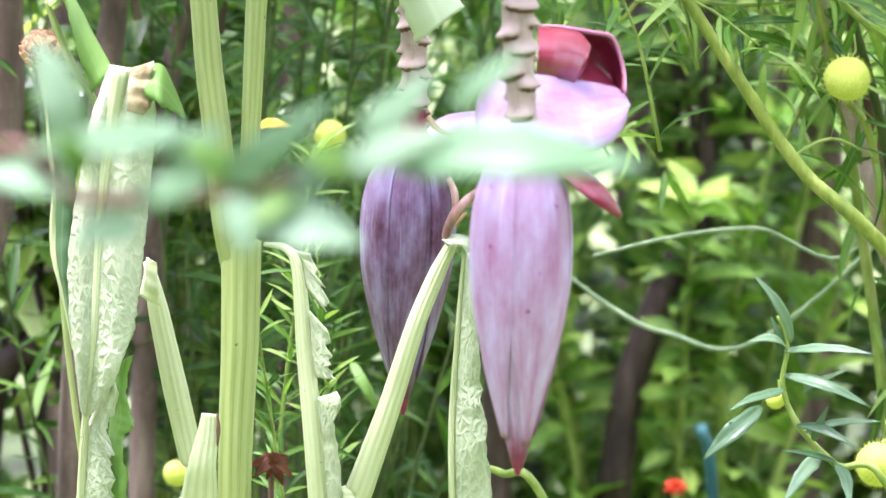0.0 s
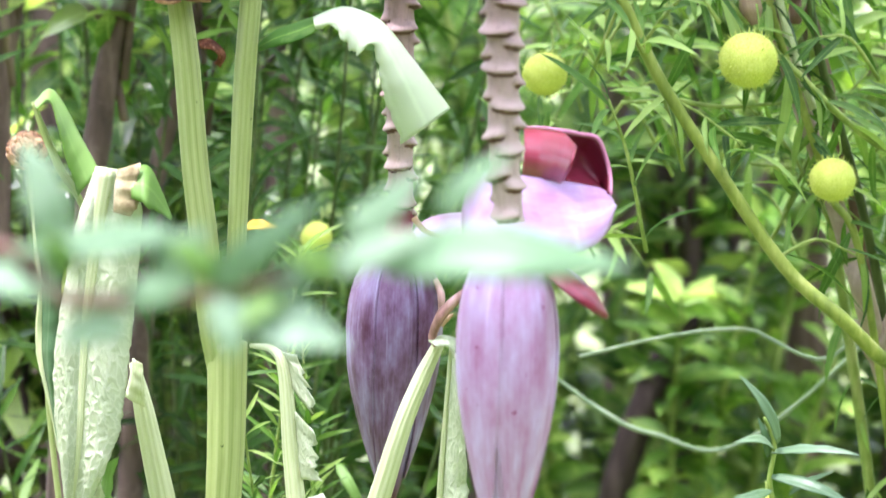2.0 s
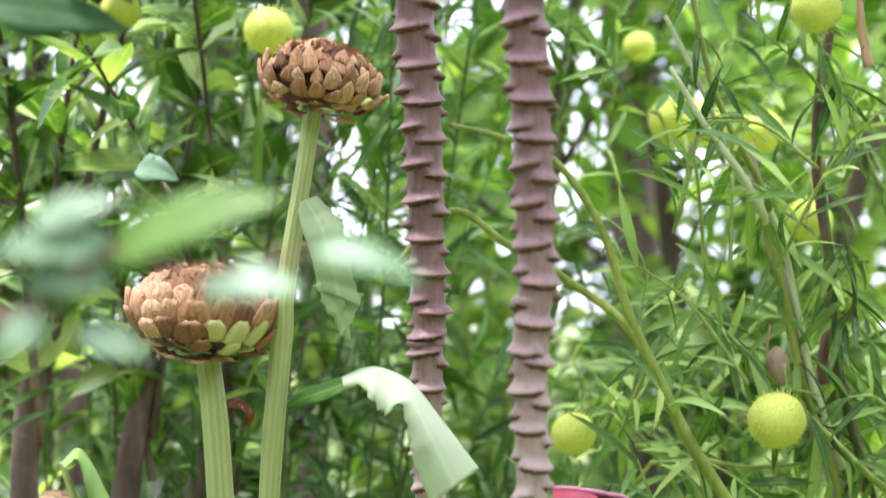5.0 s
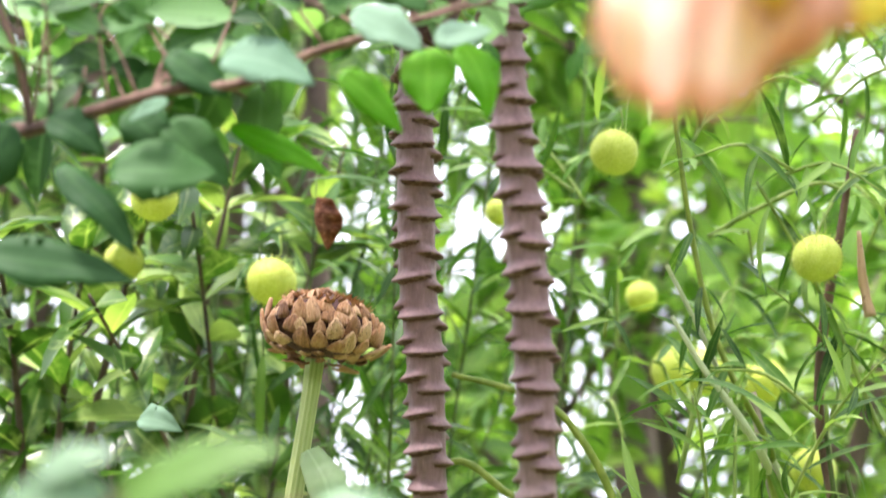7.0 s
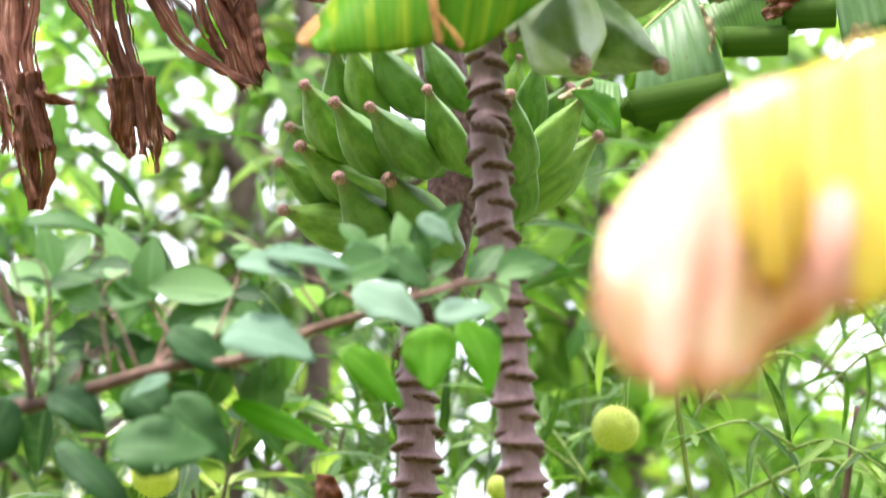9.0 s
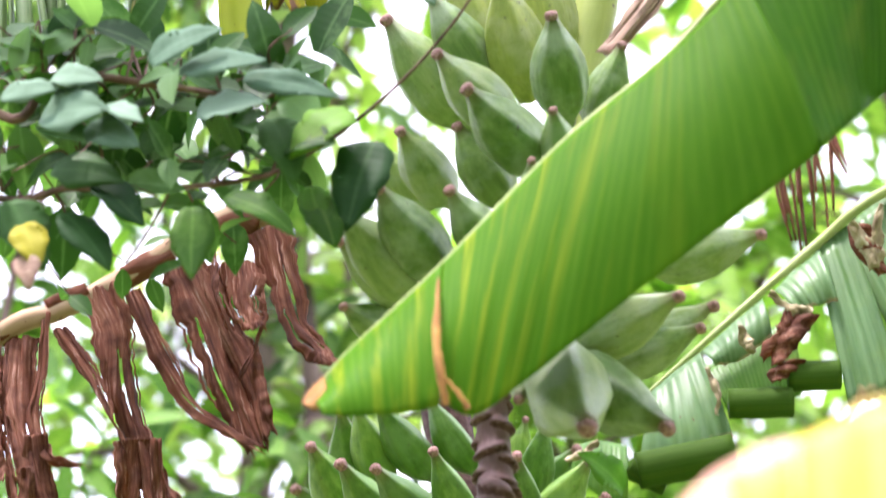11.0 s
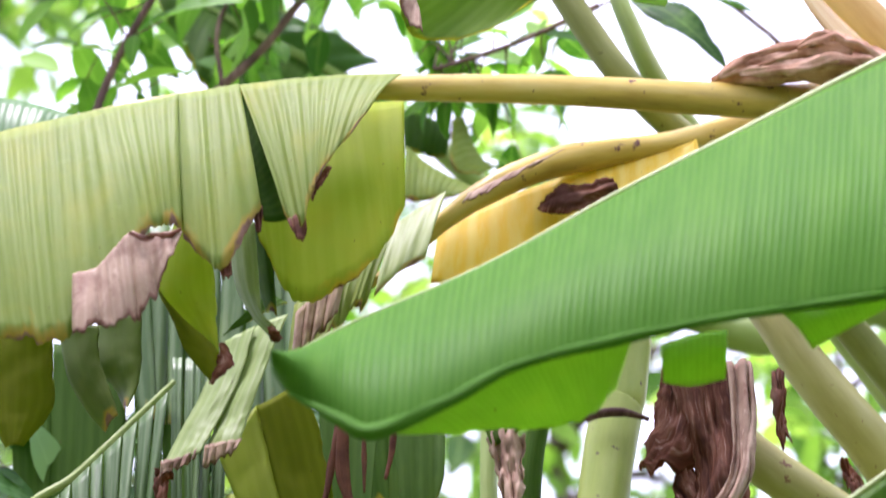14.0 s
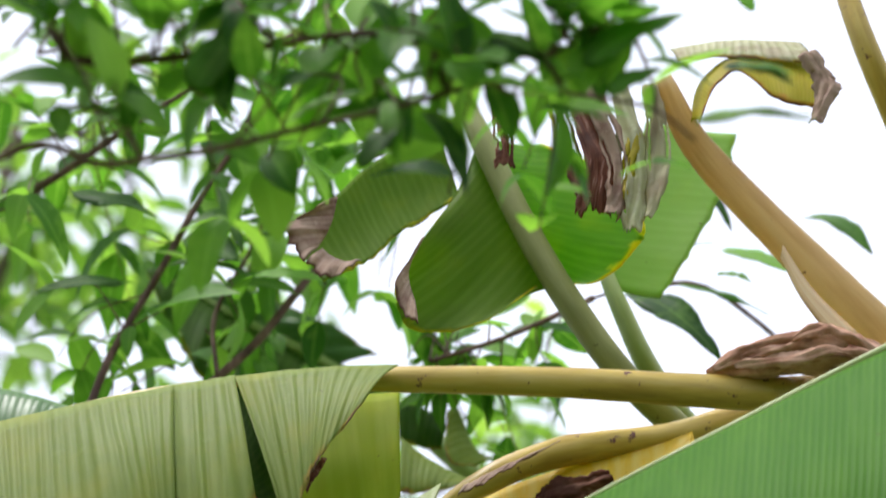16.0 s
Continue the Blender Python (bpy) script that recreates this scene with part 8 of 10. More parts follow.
    # withered brown flags
    for line, widths, mt, twist, sd in (
            ([(0.209, 2.310, 2.812), (0.204, 2.300, 2.760), (0.189, 2.290, 2.715), (0.163, 2.280, 2.683)], (0.0387, 0.0472, 0.0472, 0.0107), BLADE_DRY, 0.5, 1),
            ([(0.222, 2.300, 2.806), (0.225, 2.292, 2.741), (0.231, 2.285, 2.692), (0.222, 2.277, 2.640), (0.224, 2.270, 2.560)], (0.0558, 0.0558, 0.0472, 0.0601, 0.0344), BLADE_DRY, 0.8, 2),
            ([(0.205, 2.310, 2.695), (0.215, 2.300, 2.646), (0.247, 2.290, 2.607), (0.249, 2.280, 2.583)], (0.0258, 0.0472, 0.0301, 0.0258), BLADE_DRY, 0.6, 3),
            ([(0.299, 2.330, 2.813), (0.297, 2.315, 2.758), (0.298, 2.300, 2.720)], (0.0129, 0.0137, 0.0086), BLADE_DRY, 0.6, 4),
            ([(0.354, 2.330, 2.715), (0.359, 2.315, 2.687), (0.364, 2.300, 2.660)], (0.0060, 0.0146, 0.0086), BLADE_DRY, 0.6, 6),
            ([(0.041, 2.420, 2.795), (0.044, 2.405, 2.730), (0.047, 2.390, 2.661)], (0.0361, 0.0232, 0.0060), BLADE_PINK, 0.3, 5),
            ([(0.255, 2.260, 2.783), (0.253, 2.250, 2.693), (0.241, 2.240, 2.640), (0.199, 2.230, 2.578), (0.162, 2.220, 2.519), (0.119, 2.210, 2.463)], (0.0206, 0.0223, 0.0189, 0.0198, 0.0215, 0.0163), BLADE_PINK, 0.5, 7)):
        part("dead_blade", ribbon(line, widths, twist, 0.012, sd, rows=60, cols=18, curl=0.4, ragged=0.45), mt, t, "limp dead brown blade" if mt is BLADE_DRY else "pale pinkish dry strip")
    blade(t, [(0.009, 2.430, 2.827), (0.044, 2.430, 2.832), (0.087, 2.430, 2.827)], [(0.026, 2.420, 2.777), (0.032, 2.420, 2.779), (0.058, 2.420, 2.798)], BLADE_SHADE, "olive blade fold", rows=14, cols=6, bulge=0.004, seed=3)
    return t


main_banana()


def left_banana():
    t = thing("banana_plant", "banana plant with hanging split leaves and one dead brown leaf", "banana plant", group="banana plants")
    part("pseudostem", tube([(-0.95, 2.75, -0.05), (-0.93, 2.75, 1.2), (-0.9, 2.72, 2.3), (-0.8, 2.66, 3.1)], [0.12, 0.105, 0.09, 0.05], 40, 24, wob=0.08), MIDRIB_GREEN, t)
    # blade hung in grey-green strips
    m = part("leaf_stalk", tube([(-0.294, 2.450, 2.867), (-0.299, 2.450, 2.861), (-0.379, 2.450, 2.769), (-0.454, 2.460, 2.695), (-0.55, 2.55, 2.45), (-0.9, 2.72, 2.35)], [0.0019, 0.0029, 0.0039, 0.0048, 0.0078, 0.0116], 40, 10), MIDRIB_GREEN, t)
    tears = tuple(0.05 + 0.063 * i + 0.012 * math.sin(3 * i) for i in range(15))
    blade(m, [(-0.296, 2.440, 2.852), (-0.377, 2.440, 2.761), (-0.444, 2.440, 2.684), (-0.480, 2.440, 2.648)], [(-0.300, 2.420, 2.590), (-0.358, 2.420, 2.555), (-0.424, 2.420, 2.532), (-0.468, 2.420, 2.515)], BLADE_STRIPED, "grey-green blade split into strips", rows=110, cols=16, bulge=0.012, ripple=0.002, waves=2, tears=tears, gap=0.002, loose=0.022, seed=4)
    blade(m, [(-0.297, 2.470, 2.908), (-0.268, 2.470, 2.907), (-0.240, 2.470, 2.907)], [(-0.285, 2.450, 2.658), (-0.260, 2.450, 2.646), (-0.233, 2.450, 2.658)], BLADE_STRIPED, rows=50, cols=14, bulge=0.008, ripple=0.002, tears=(0.2, 0.4, 0.55, 0.75), loose=0.015, seed=5)
    fold = blade(t, [(-0.238, 2.380, 2.873), (-0.255, 2.367, 2.810), (-0.273, 2.353, 2.758), (-0.285, 2.340, 2.716)], [(-0.206, 2.370, 2.886), (-0.217, 2.357, 2.822), (-0.235, 2.343, 2.765), (-0.249, 2.330, 2.725)], BLADE_FOLD, "pale folded blade end", name="folded_blade", rows=40, cols=12, bulge=0.003, ripple=0.0012, waves=2, jag=0.03, seed=6, lengthwise=True)
    blade(fold, [(-0.208, 2.375, 2.888), (-0.219, 2.362, 2.825), (-0.236, 2.348, 2.768), (-0.244, 2.335, 2.732)], [(-0.174, 2.370, 2.899), (-0.191, 2.357, 2.836), (-0.204, 2.343, 2.779), (-0.212, 2.330, 2.736)], BLADE_FOLD, "second lobe of the folded blade", name="lobe", rows=40, cols=12, bulge=0.003, ripple=0.0012, waves=2, jag=0.03, seed=7, lengthwise=True)
    blade(fold, [(-0.286, 2.332, 2.718), (-0.268, 2.332, 2.722), (-0.251, 2.332, 2.731)], [(-0.286, 2.330, 2.701), (-0.271, 2.330, 2.709), (-0.255, 2.330, 2.717)], BLADE_PINK, "dry brown rim", name="dry_rim", rows=16, cols=5, ripple=0.003, jag=0.3, seed=7)
    blade(fold, [(-0.245, 2.328, 2.732), (-0.229, 2.328, 2.736), (-0.210, 2.328, 2.739)], [(-0.246, 2.326, 2.710), (-0.230, 2.326, 2.717), (-0.215, 2.326, 2.726)], BLADE_PINK, "dry brown rim", name="dry_rim", rows=16, cols=5, ripple=0.003, jag=0.3, seed=8)
    part("dead_tail", ribbon([(-0.281, 2.332, 2.709), (-0.284, 2.332, 2.698), (-0.285, 2.332, 2.663)], (0.018, 0.014, 0.006), 0.8, 0.004, 8), BLADE_DRY, fold)
    blade(t, [(-0.239, 2.385, 2.885), (-0.227, 2.385, 2.892), (-0.215, 2.385, 2.899)], [(-0.196, 2.385, 2.930), (-0.186, 2.385, 2.927), (-0.175, 2.385, 2.920)], BLADE_SHADE, "dark green blade bent over the fold", name="hanging_blade", rows=24, cols=10, bulge=0.006, ripple=0.001, seed=9, lengthwise=True)
    # one blade in two tones: lit half lime, shaded half dark olive
    olive = blade(t, [(-0.239, 2.410, 2.763), (-0.212, 2.410, 2.695), (-0.188, 2.410, 2.641), (-0.165, 2.410, 2.597)], [(-0.206, 2.420, 2.824), (-0.184, 2.420, 2.737), (-0.167, 2.420, 2.670), (-0.150, 2.420, 2.602)], BLADE_LIMESHADE, "olive hanging blade with a yellow rim", name="hanging_blade", rows=40, cols=12, bulge=0.003, ripple=0.001, waves=2, jag=0.04, seed=1, lengthwise=True)
    blade(olive, [(-0.206, 2.421, 2.825), (-0.184, 2.421, 2.737), (-0.167, 2.421, 2.670), (-0.150, 2.421, 2.602)], [(-0.158, 2.400, 2.845), (-0.134, 2.400, 2.751), (-0.123, 2.400, 2.666), (-0.132, 2.400, 2.595)], BLADE_OLIVE, "right half of the hanging olive blade, shade put into its colour", name="shade_tinted_half", rows=40, cols=14, bulge=-0.003, ripple=0.001, waves=2, jag=0.05, seed=2, lengthwise=True)
    for a, b, mt, lb, sd in (([(-0.242, 2.460, 2.736), (-0.231, 2.460, 2.748), (-0.220, 2.460, 2.742)], [(-0.235, 2.440, 2.569), (-0.210, 2.440, 2.558), (-0.184, 2.440, 2.569)], BLADE_LIMESHADE, "olive hanging blade", 3),
                             ([(-0.177, 2.440, 2.858), (-0.160, 2.440, 2.838), (-0.145, 2.440, 2.813)], [(-0.155, 2.430, 2.770), (-0.148, 2.430, 2.758), (-0.139, 2.430, 2.776)], BLADE_SILVER, "pale hanging tip", 4),
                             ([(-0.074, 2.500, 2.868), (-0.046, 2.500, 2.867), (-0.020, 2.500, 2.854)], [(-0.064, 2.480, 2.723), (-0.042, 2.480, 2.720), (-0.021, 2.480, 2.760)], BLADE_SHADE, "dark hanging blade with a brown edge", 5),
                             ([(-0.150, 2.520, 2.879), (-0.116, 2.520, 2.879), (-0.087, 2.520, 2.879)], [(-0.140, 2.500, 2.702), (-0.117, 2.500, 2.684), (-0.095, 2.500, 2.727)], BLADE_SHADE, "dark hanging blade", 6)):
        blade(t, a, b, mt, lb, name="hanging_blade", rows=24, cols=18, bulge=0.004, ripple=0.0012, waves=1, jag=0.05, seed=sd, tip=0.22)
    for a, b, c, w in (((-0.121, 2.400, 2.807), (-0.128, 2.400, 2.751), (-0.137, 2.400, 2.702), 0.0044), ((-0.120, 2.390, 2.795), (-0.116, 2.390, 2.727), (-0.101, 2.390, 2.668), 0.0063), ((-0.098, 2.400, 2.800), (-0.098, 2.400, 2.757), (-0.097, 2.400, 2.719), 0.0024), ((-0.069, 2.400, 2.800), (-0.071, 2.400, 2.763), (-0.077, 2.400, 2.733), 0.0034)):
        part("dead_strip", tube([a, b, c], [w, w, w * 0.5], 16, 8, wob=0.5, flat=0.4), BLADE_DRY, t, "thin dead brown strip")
    # blades behind, in the shade-toned colour to deepen the gaps
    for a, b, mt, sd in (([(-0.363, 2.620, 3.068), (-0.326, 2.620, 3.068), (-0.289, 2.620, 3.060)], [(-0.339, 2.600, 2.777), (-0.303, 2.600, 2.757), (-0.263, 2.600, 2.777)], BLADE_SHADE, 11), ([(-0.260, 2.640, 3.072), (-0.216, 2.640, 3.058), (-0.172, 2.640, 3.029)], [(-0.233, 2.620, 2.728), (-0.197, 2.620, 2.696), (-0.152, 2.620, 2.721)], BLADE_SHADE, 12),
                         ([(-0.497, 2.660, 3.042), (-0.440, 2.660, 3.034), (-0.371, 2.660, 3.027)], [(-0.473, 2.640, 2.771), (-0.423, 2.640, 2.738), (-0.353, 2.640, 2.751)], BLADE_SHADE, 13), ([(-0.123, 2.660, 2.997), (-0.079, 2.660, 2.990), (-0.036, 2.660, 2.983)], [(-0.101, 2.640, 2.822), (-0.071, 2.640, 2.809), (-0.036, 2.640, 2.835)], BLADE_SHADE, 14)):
        blade(t, a, b, mt, "blade hanging behind, shade put into its dark colour", name="hanging_blade", rows=24, cols=18, bulge=0.006, ripple=0.002, waves=2, tears=(0.4,), gap=0.001, loose=0.012, jag=0.05, seed=sd)
    # the dead brown leaf
    d = part("leaf_stalk", tube([(-0.175, 2.500, 2.403), (-0.191, 2.500, 2.423), (-0.213, 2.500, 2.427), (-0.266, 2.500, 2.401), (-0.329, 2.500, 2.359), (-0.387, 2.500, 2.329), (-0.444, 2.500, 2.302), (-0.6, 2.6, 2.2), (-0.9, 2.72, 2.1)], [0.0051, 0.0101, 0.0121, 0.0101, 0.0101, 0.0096, 0.0101, 0.0131, 0.0172], 60, 14, wob=0.15), TAN_RIB, t, "tan dead midrib")
    return t, d


LEFT_BANANA, DEAD_LEAF = left_banana()
for i, (line, widths, twist) in enumerate((
        ([(-0.192, 2.490, 2.409), (-0.174, 2.478, 2.359), (-0.157, 2.465, 2.307), (-0.135, 2.453, 2.277), (-0.120, 2.440, 2.261)], (0.0450, 0.0346, 0.0259, 0.0259, 0.0104), 0.5),
        ([(-0.270, 2.490, 2.375), (-0.243, 2.473, 2.310), (-0.221, 2.457, 2.250), (-0.191, 2.440, 2.181)], (0.0415, 0.0450, 0.0381, 0.0208), 0.4),
        ([(-0.252, 2.490, 2.368), (-0.228, 2.473, 2.310), (-0.204, 2.457, 2.250), (-0.184, 2.440, 2.188)], (0.0311, 0.0311, 0.0381, 0.0242), 0.9),
        ([(-0.216, 2.490, 2.375), (-0.206, 2.465, 2.322), (-0.190, 2.440, 2.293)], (0.0450, 0.0346, 0.0086), 0.5),
        ([(-0.315, 2.490, 2.347), (-0.287, 2.478, 2.286), (-0.256, 2.465, 2.234), (-0.220, 2.453, 2.202), (-0.187, 2.440, 2.181)], (0.0156, 0.0190, 0.0190, 0.0156, 0.0104), 1.0),
        ([(-0.345, 2.490, 2.351), (-0.326, 2.478, 2.297), (-0.315, 2.465, 2.238), (-0.292, 2.453, 2.174), (-0.284, 2.440, 2.121)], (0.0329, 0.0415, 0.0294, 0.0225, 0.0259), 0.7),
        ([(-0.381, 2.490, 2.310), (-0.343, 2.465, 2.249), (-0.312, 2.440, 2.184)], (0.0156, 0.0156, 0.0062), 0.9),
        ([(-0.312, 2.490, 2.220), (-0.289, 2.465, 2.177), (-0.259, 2.440, 2.132)], (0.0138, 0.0156, 0.0086), 0.9),
        ([(-0.416, 2.490, 2.301), (-0.412, 2.473, 2.234), (-0.398, 2.457, 2.179), (-0.377, 2.440, 2.122)], (0.0311, 0.0311, 0.0346, 0.0242), 0.6),
        ([(-0.395, 2.490, 2.325), (-0.394, 2.478, 2.268), (-0.397, 2.465, 2.217), (-0.385, 2.453, 2.174), (-0.354, 2.440, 2.162)], (0.0076, 0.0097, 0.0125, 0.0214, 0.0055), 1.1),
        ([(-0.432, 2.490, 2.283), (-0.428, 2.473, 2.226), (-0.414, 2.457, 2.165), (-0.403, 2.440, 2.122)], (0.0173, 0.0173, 0.0242, 0.0242), 0.6),
        ([(-0.195, 2.490, 2.368), (-0.189, 2.473, 2.325), (-0.191, 2.457, 2.286), (-0.206, 2.440, 2.248)], (0.0042, 0.0048, 0.0042, 0.0035), 2.0),
        ([(-0.242, 2.490, 2.413), (-0.236, 2.465, 2.366), (-0.231, 2.440, 2.326)], (0.0090, 0.0083, 0.0048), 1.2),
        ([(-0.447, 2.490, 2.290), (-0.443, 2.465, 2.224), (-0.429, 2.440, 2.146)], (0.0277, 0.0277, 0.0242), 0.7))):
    part("dead_blade", ribbon(line, widths, twist * 1.6, 0.0048, 40 + i, rows=80, cols=20, curl=0.3, thick=0.0006, fray=0.02, slit=3, ragged=0.75), BLADE_DRY, DEAD_LEAF)
for i, (line, widths) in enumerate((([(-0.392, 2.450, 2.196), (-0.387, 2.450, 2.144), (-0.381, 2.450, 2.102), (-0.381, 2.450, 2.066)], (0.022, 0.03, 0.026, 0.014)), ([(-0.397, 2.440, 2.162), (-0.394, 2.440, 2.120), (-0.382, 2.440, 2.073)], (0.012, 0.016, 0.010)), ([(-0.305, 2.450, 2.191), (-0.301, 2.450, 2.143), (-0.296, 2.450, 2.115)], (0.034, 0.03, 0.02)), ([(-0.282, 2.440, 2.188), (-0.277, 2.440, 2.130), (-0.273, 2.440, 2.097)], (0.010, 0.016, 0.004)))):
    part("dead_blade", ribbon(line, widths, 0.8, 0.004, 80 + i, rows=50, cols=14, curl=0.3, thick=0.0006, fray=0.012, slit=1, ragged=0.6), BLADE_DRY, DEAD_LEAF)
for i, (line, r) in enumerate((
        ([(-0.324, 2.500, 2.363), (-0.301, 2.500, 2.375), (-0.280, 2.500, 2.387)], 0.0112),
        ([(-0.394, 2.500, 2.330), (-0.373, 2.500, 2.341), (-0.357, 2.500, 2.349)], 0.0106),
        ([(-0.243, 2.500, 2.408), (-0.229, 2.500, 2.418), (-0.211, 2.500, 2.422), (-0.197, 2.500, 2.416)], 0.0125),
        ([(-0.439, 2.500, 2.304), (-0.425, 2.500, 2.311)], 0.0112))):
    part("dry_sheath", tube(line, [r, r * 1.08, r], 14, 12, wob=0.3), BLADE_DRY, DEAD_LEAF)


def right_torn_leaf():
    t = thing("banana_plant", "young banana plant with a split blue-green leaf", "banana plant", group="banana plants")
    part("pseudostem", tube([(0.86, 3.1, -0.05), (0.84, 3.1, 1.2), (0.8, 3.05, 2.45)], [0.09, 0.08, 0.04], 30, 20), MIDRIB_GREEN, t)
    m = part("leaf_stalk", tube([(0.172, 2.700, 2.298), (0.272, 2.700, 2.389), (0.361, 2.700, 2.468), (0.433, 2.700, 2.524), (0.6, 2.8, 2.62), (0.8, 3.05, 2.4)], [0.0022, 0.0038, 0.0049, 0.0060, 0.0087, 0.0120], 40, 10), MIDRIB_GREEN, t)
    for a, b, mt, sd in (([(0.180, 2.690, 2.301), (0.212, 2.690, 2.329), (0.235, 2.690, 2.346)], [(0.169, 2.660, 2.221), (0.224, 2.660, 2.235), (0.261, 2.660, 2.249)], BLADE_BLUE, 1),
                         ([(0.235, 2.690, 2.346), (0.271, 2.690, 2.379), (0.300, 2.690, 2.403)], [(0.248, 2.680, 2.328), (0.274, 2.680, 2.334), (0.306, 2.680, 2.358)], BLADE_BLUE, 2),
                         ([(0.312, 2.690, 2.412), (0.330, 2.690, 2.430), (0.360, 2.690, 2.455)], [(0.331, 2.670, 2.379), (0.349, 2.670, 2.387), (0.372, 2.670, 2.393)], BLADE_BLUE, 3),
                         ([(0.355, 2.700, 2.455), (0.373, 2.700, 2.471), (0.391, 2.700, 2.486)], [(0.376, 2.660, 2.281), (0.404, 2.660, 2.284), (0.433, 2.660, 2.293)], BLADE_BLUE, 4),
                         ([(0.380, 2.710, 2.477), (0.411, 2.710, 2.505), (0.454, 2.710, 2.539)], [(0.428, 2.680, 2.358), (0.451, 2.680, 2.369), (0.474, 2.680, 2.381)], BLADE_BLUE, 5),
                         ([(0.243, 2.720, 2.335), (0.284, 2.720, 2.365), (0.332, 2.720, 2.395)], [(0.263, 2.710, 2.284), (0.298, 2.710, 2.284), (0.338, 2.710, 2.308)], BLADE_GREEN, 6),
                         ([(0.111, 2.740, 2.264), (0.134, 2.740, 2.269), (0.162, 2.740, 2.263)], [(0.104, 2.720, 2.234), (0.132, 2.720, 2.205), (0.160, 2.720, 2.199)], BLADE_GREEN, 7)):
        blade(m, a, b, mt, "", rows=24, cols=12, bulge=0.012, ripple=0.002, waves=2, jag=0.05, seed=sd)
    # rolled ends; the dark underside is put into the colour
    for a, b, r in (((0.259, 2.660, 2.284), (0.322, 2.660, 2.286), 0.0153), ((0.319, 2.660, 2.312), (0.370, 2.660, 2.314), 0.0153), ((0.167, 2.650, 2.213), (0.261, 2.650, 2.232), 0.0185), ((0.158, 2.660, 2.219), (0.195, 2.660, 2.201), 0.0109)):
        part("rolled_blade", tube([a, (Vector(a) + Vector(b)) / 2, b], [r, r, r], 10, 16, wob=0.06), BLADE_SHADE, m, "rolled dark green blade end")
    for a, b in (((0.329, 2.650, 2.372), (0.301, 2.650, 2.319)), ((0.385, 2.660, 2.471), (0.414, 2.660, 2.417)), ((0.313, 2.650, 2.325), (0.301, 2.650, 2.302))):
        a, b = Vector(a), Vector(b)
        part("dry_scrap", sheet([a, (a + b) / 2 + Vector((-0.01, 0, 0)), b], [a + Vector((0.022, 0, 0)), (a + b) / 2 + Vector((0.02, 0, 0)), b + Vector((0.008, 0, 0))], 14, 6, 0.008, 0.004, 2, seed=4, jag=0.2), BLADE_DRY, m)
    part("dry_scrap", ribbon([(0.387, 2.650, 2.471), (0.400, 2.650, 2.449), (0.407, 2.650, 2.422)], (0.006, 0.016, 0.01), 1.0, 0.005, 31, rows=24, cols=8), DRY_TAN, m, "tan dry scrap of torn leaf")
    part("dry_scrap", ribbon([(0.419, 2.650, 2.492), (0.412, 2.650, 2.455), (0.413, 2.650, 2.425)], (0.004, 0.012, 0.016), 1.0, 0.005, 32, rows=24, cols=8), DRY_TAN, m, "tan dry scrap of torn leaf")
    part("dry_scrap", ribbon([(0.323, 2.650, 2.381), (0.320, 2.650, 2.354), (0.293, 2.650, 2.328)], (0.012, 0.03, 0.008), 1.0, 0.005, 33, rows=24, cols=8), BLADE_DRY, m, "tan dry scrap of torn leaf")
    part("dry_scrap", ribbon([(0.302, 2.650, 2.396), (0.323, 2.650, 2.381), (0.343, 2.650, 2.372)], (0.006, 0.012, 0.014), 1.0, 0.005, 34, rows=24, cols=8), DRY_TAN, m, "tan dry scrap of torn leaf")
    part("dry_scrap", ribbon([(0.272, 2.650, 2.363), (0.277, 2.650, 2.343), (0.285, 2.650, 2.334)], (0.006, 0.014, 0.004), 1.0, 0.005, 35, rows=24, cols=8), DRY_TAN, m, "tan dry scrap of torn leaf")
    part("dry_scrap", ribbon([(0.237, 2.650, 2.319), (0.246, 2.650, 2.296), (0.248, 2.650, 2.270)], (0.004, 0.008, 0.006), 1.0, 0.005, 36, rows=24, cols=8), DRY_TAN, m, "tan dry scrap of torn leaf")
    part("dry_scrap", ribbon([(0.096, 2.650, 2.224), (0.113, 2.650, 2.233), (0.129, 2.650, 2.244)], (0.004, 0.012, 0.004), 1.0, 0.005, 37, rows=24, cols=8), DRY_TAN, m, "tan dry scrap of torn leaf")
    r = random.Random(5)
    for i in range(15):
        k = (i / 14)
        top = Vector((0.319, 2.800, 2.607)).lerp(Vector((0.398, 2.800, 2.620)), k) + Vector((r.uniform(-0.005, 0.005), 0, r.uniform(0.0, 0.05)))
        bot = Vector((0.332, 2.780, 2.458)).lerp(Vector((0.403, 2.780, 2.528)), k) + Vector((r.uniform(-0.012, 0.012), 0, r.uniform(-0.01, 0.06)))
        part("dry_fibre", tube([top, (top + bot) / 2 + Vector((r.uniform(-0.006, 0.006), 0, 0)), bot], [0.0016, r.uniform(0.0014, 0.003), 0.0012], 10, 6), BLADE_DRY, m)


right_torn_leaf()


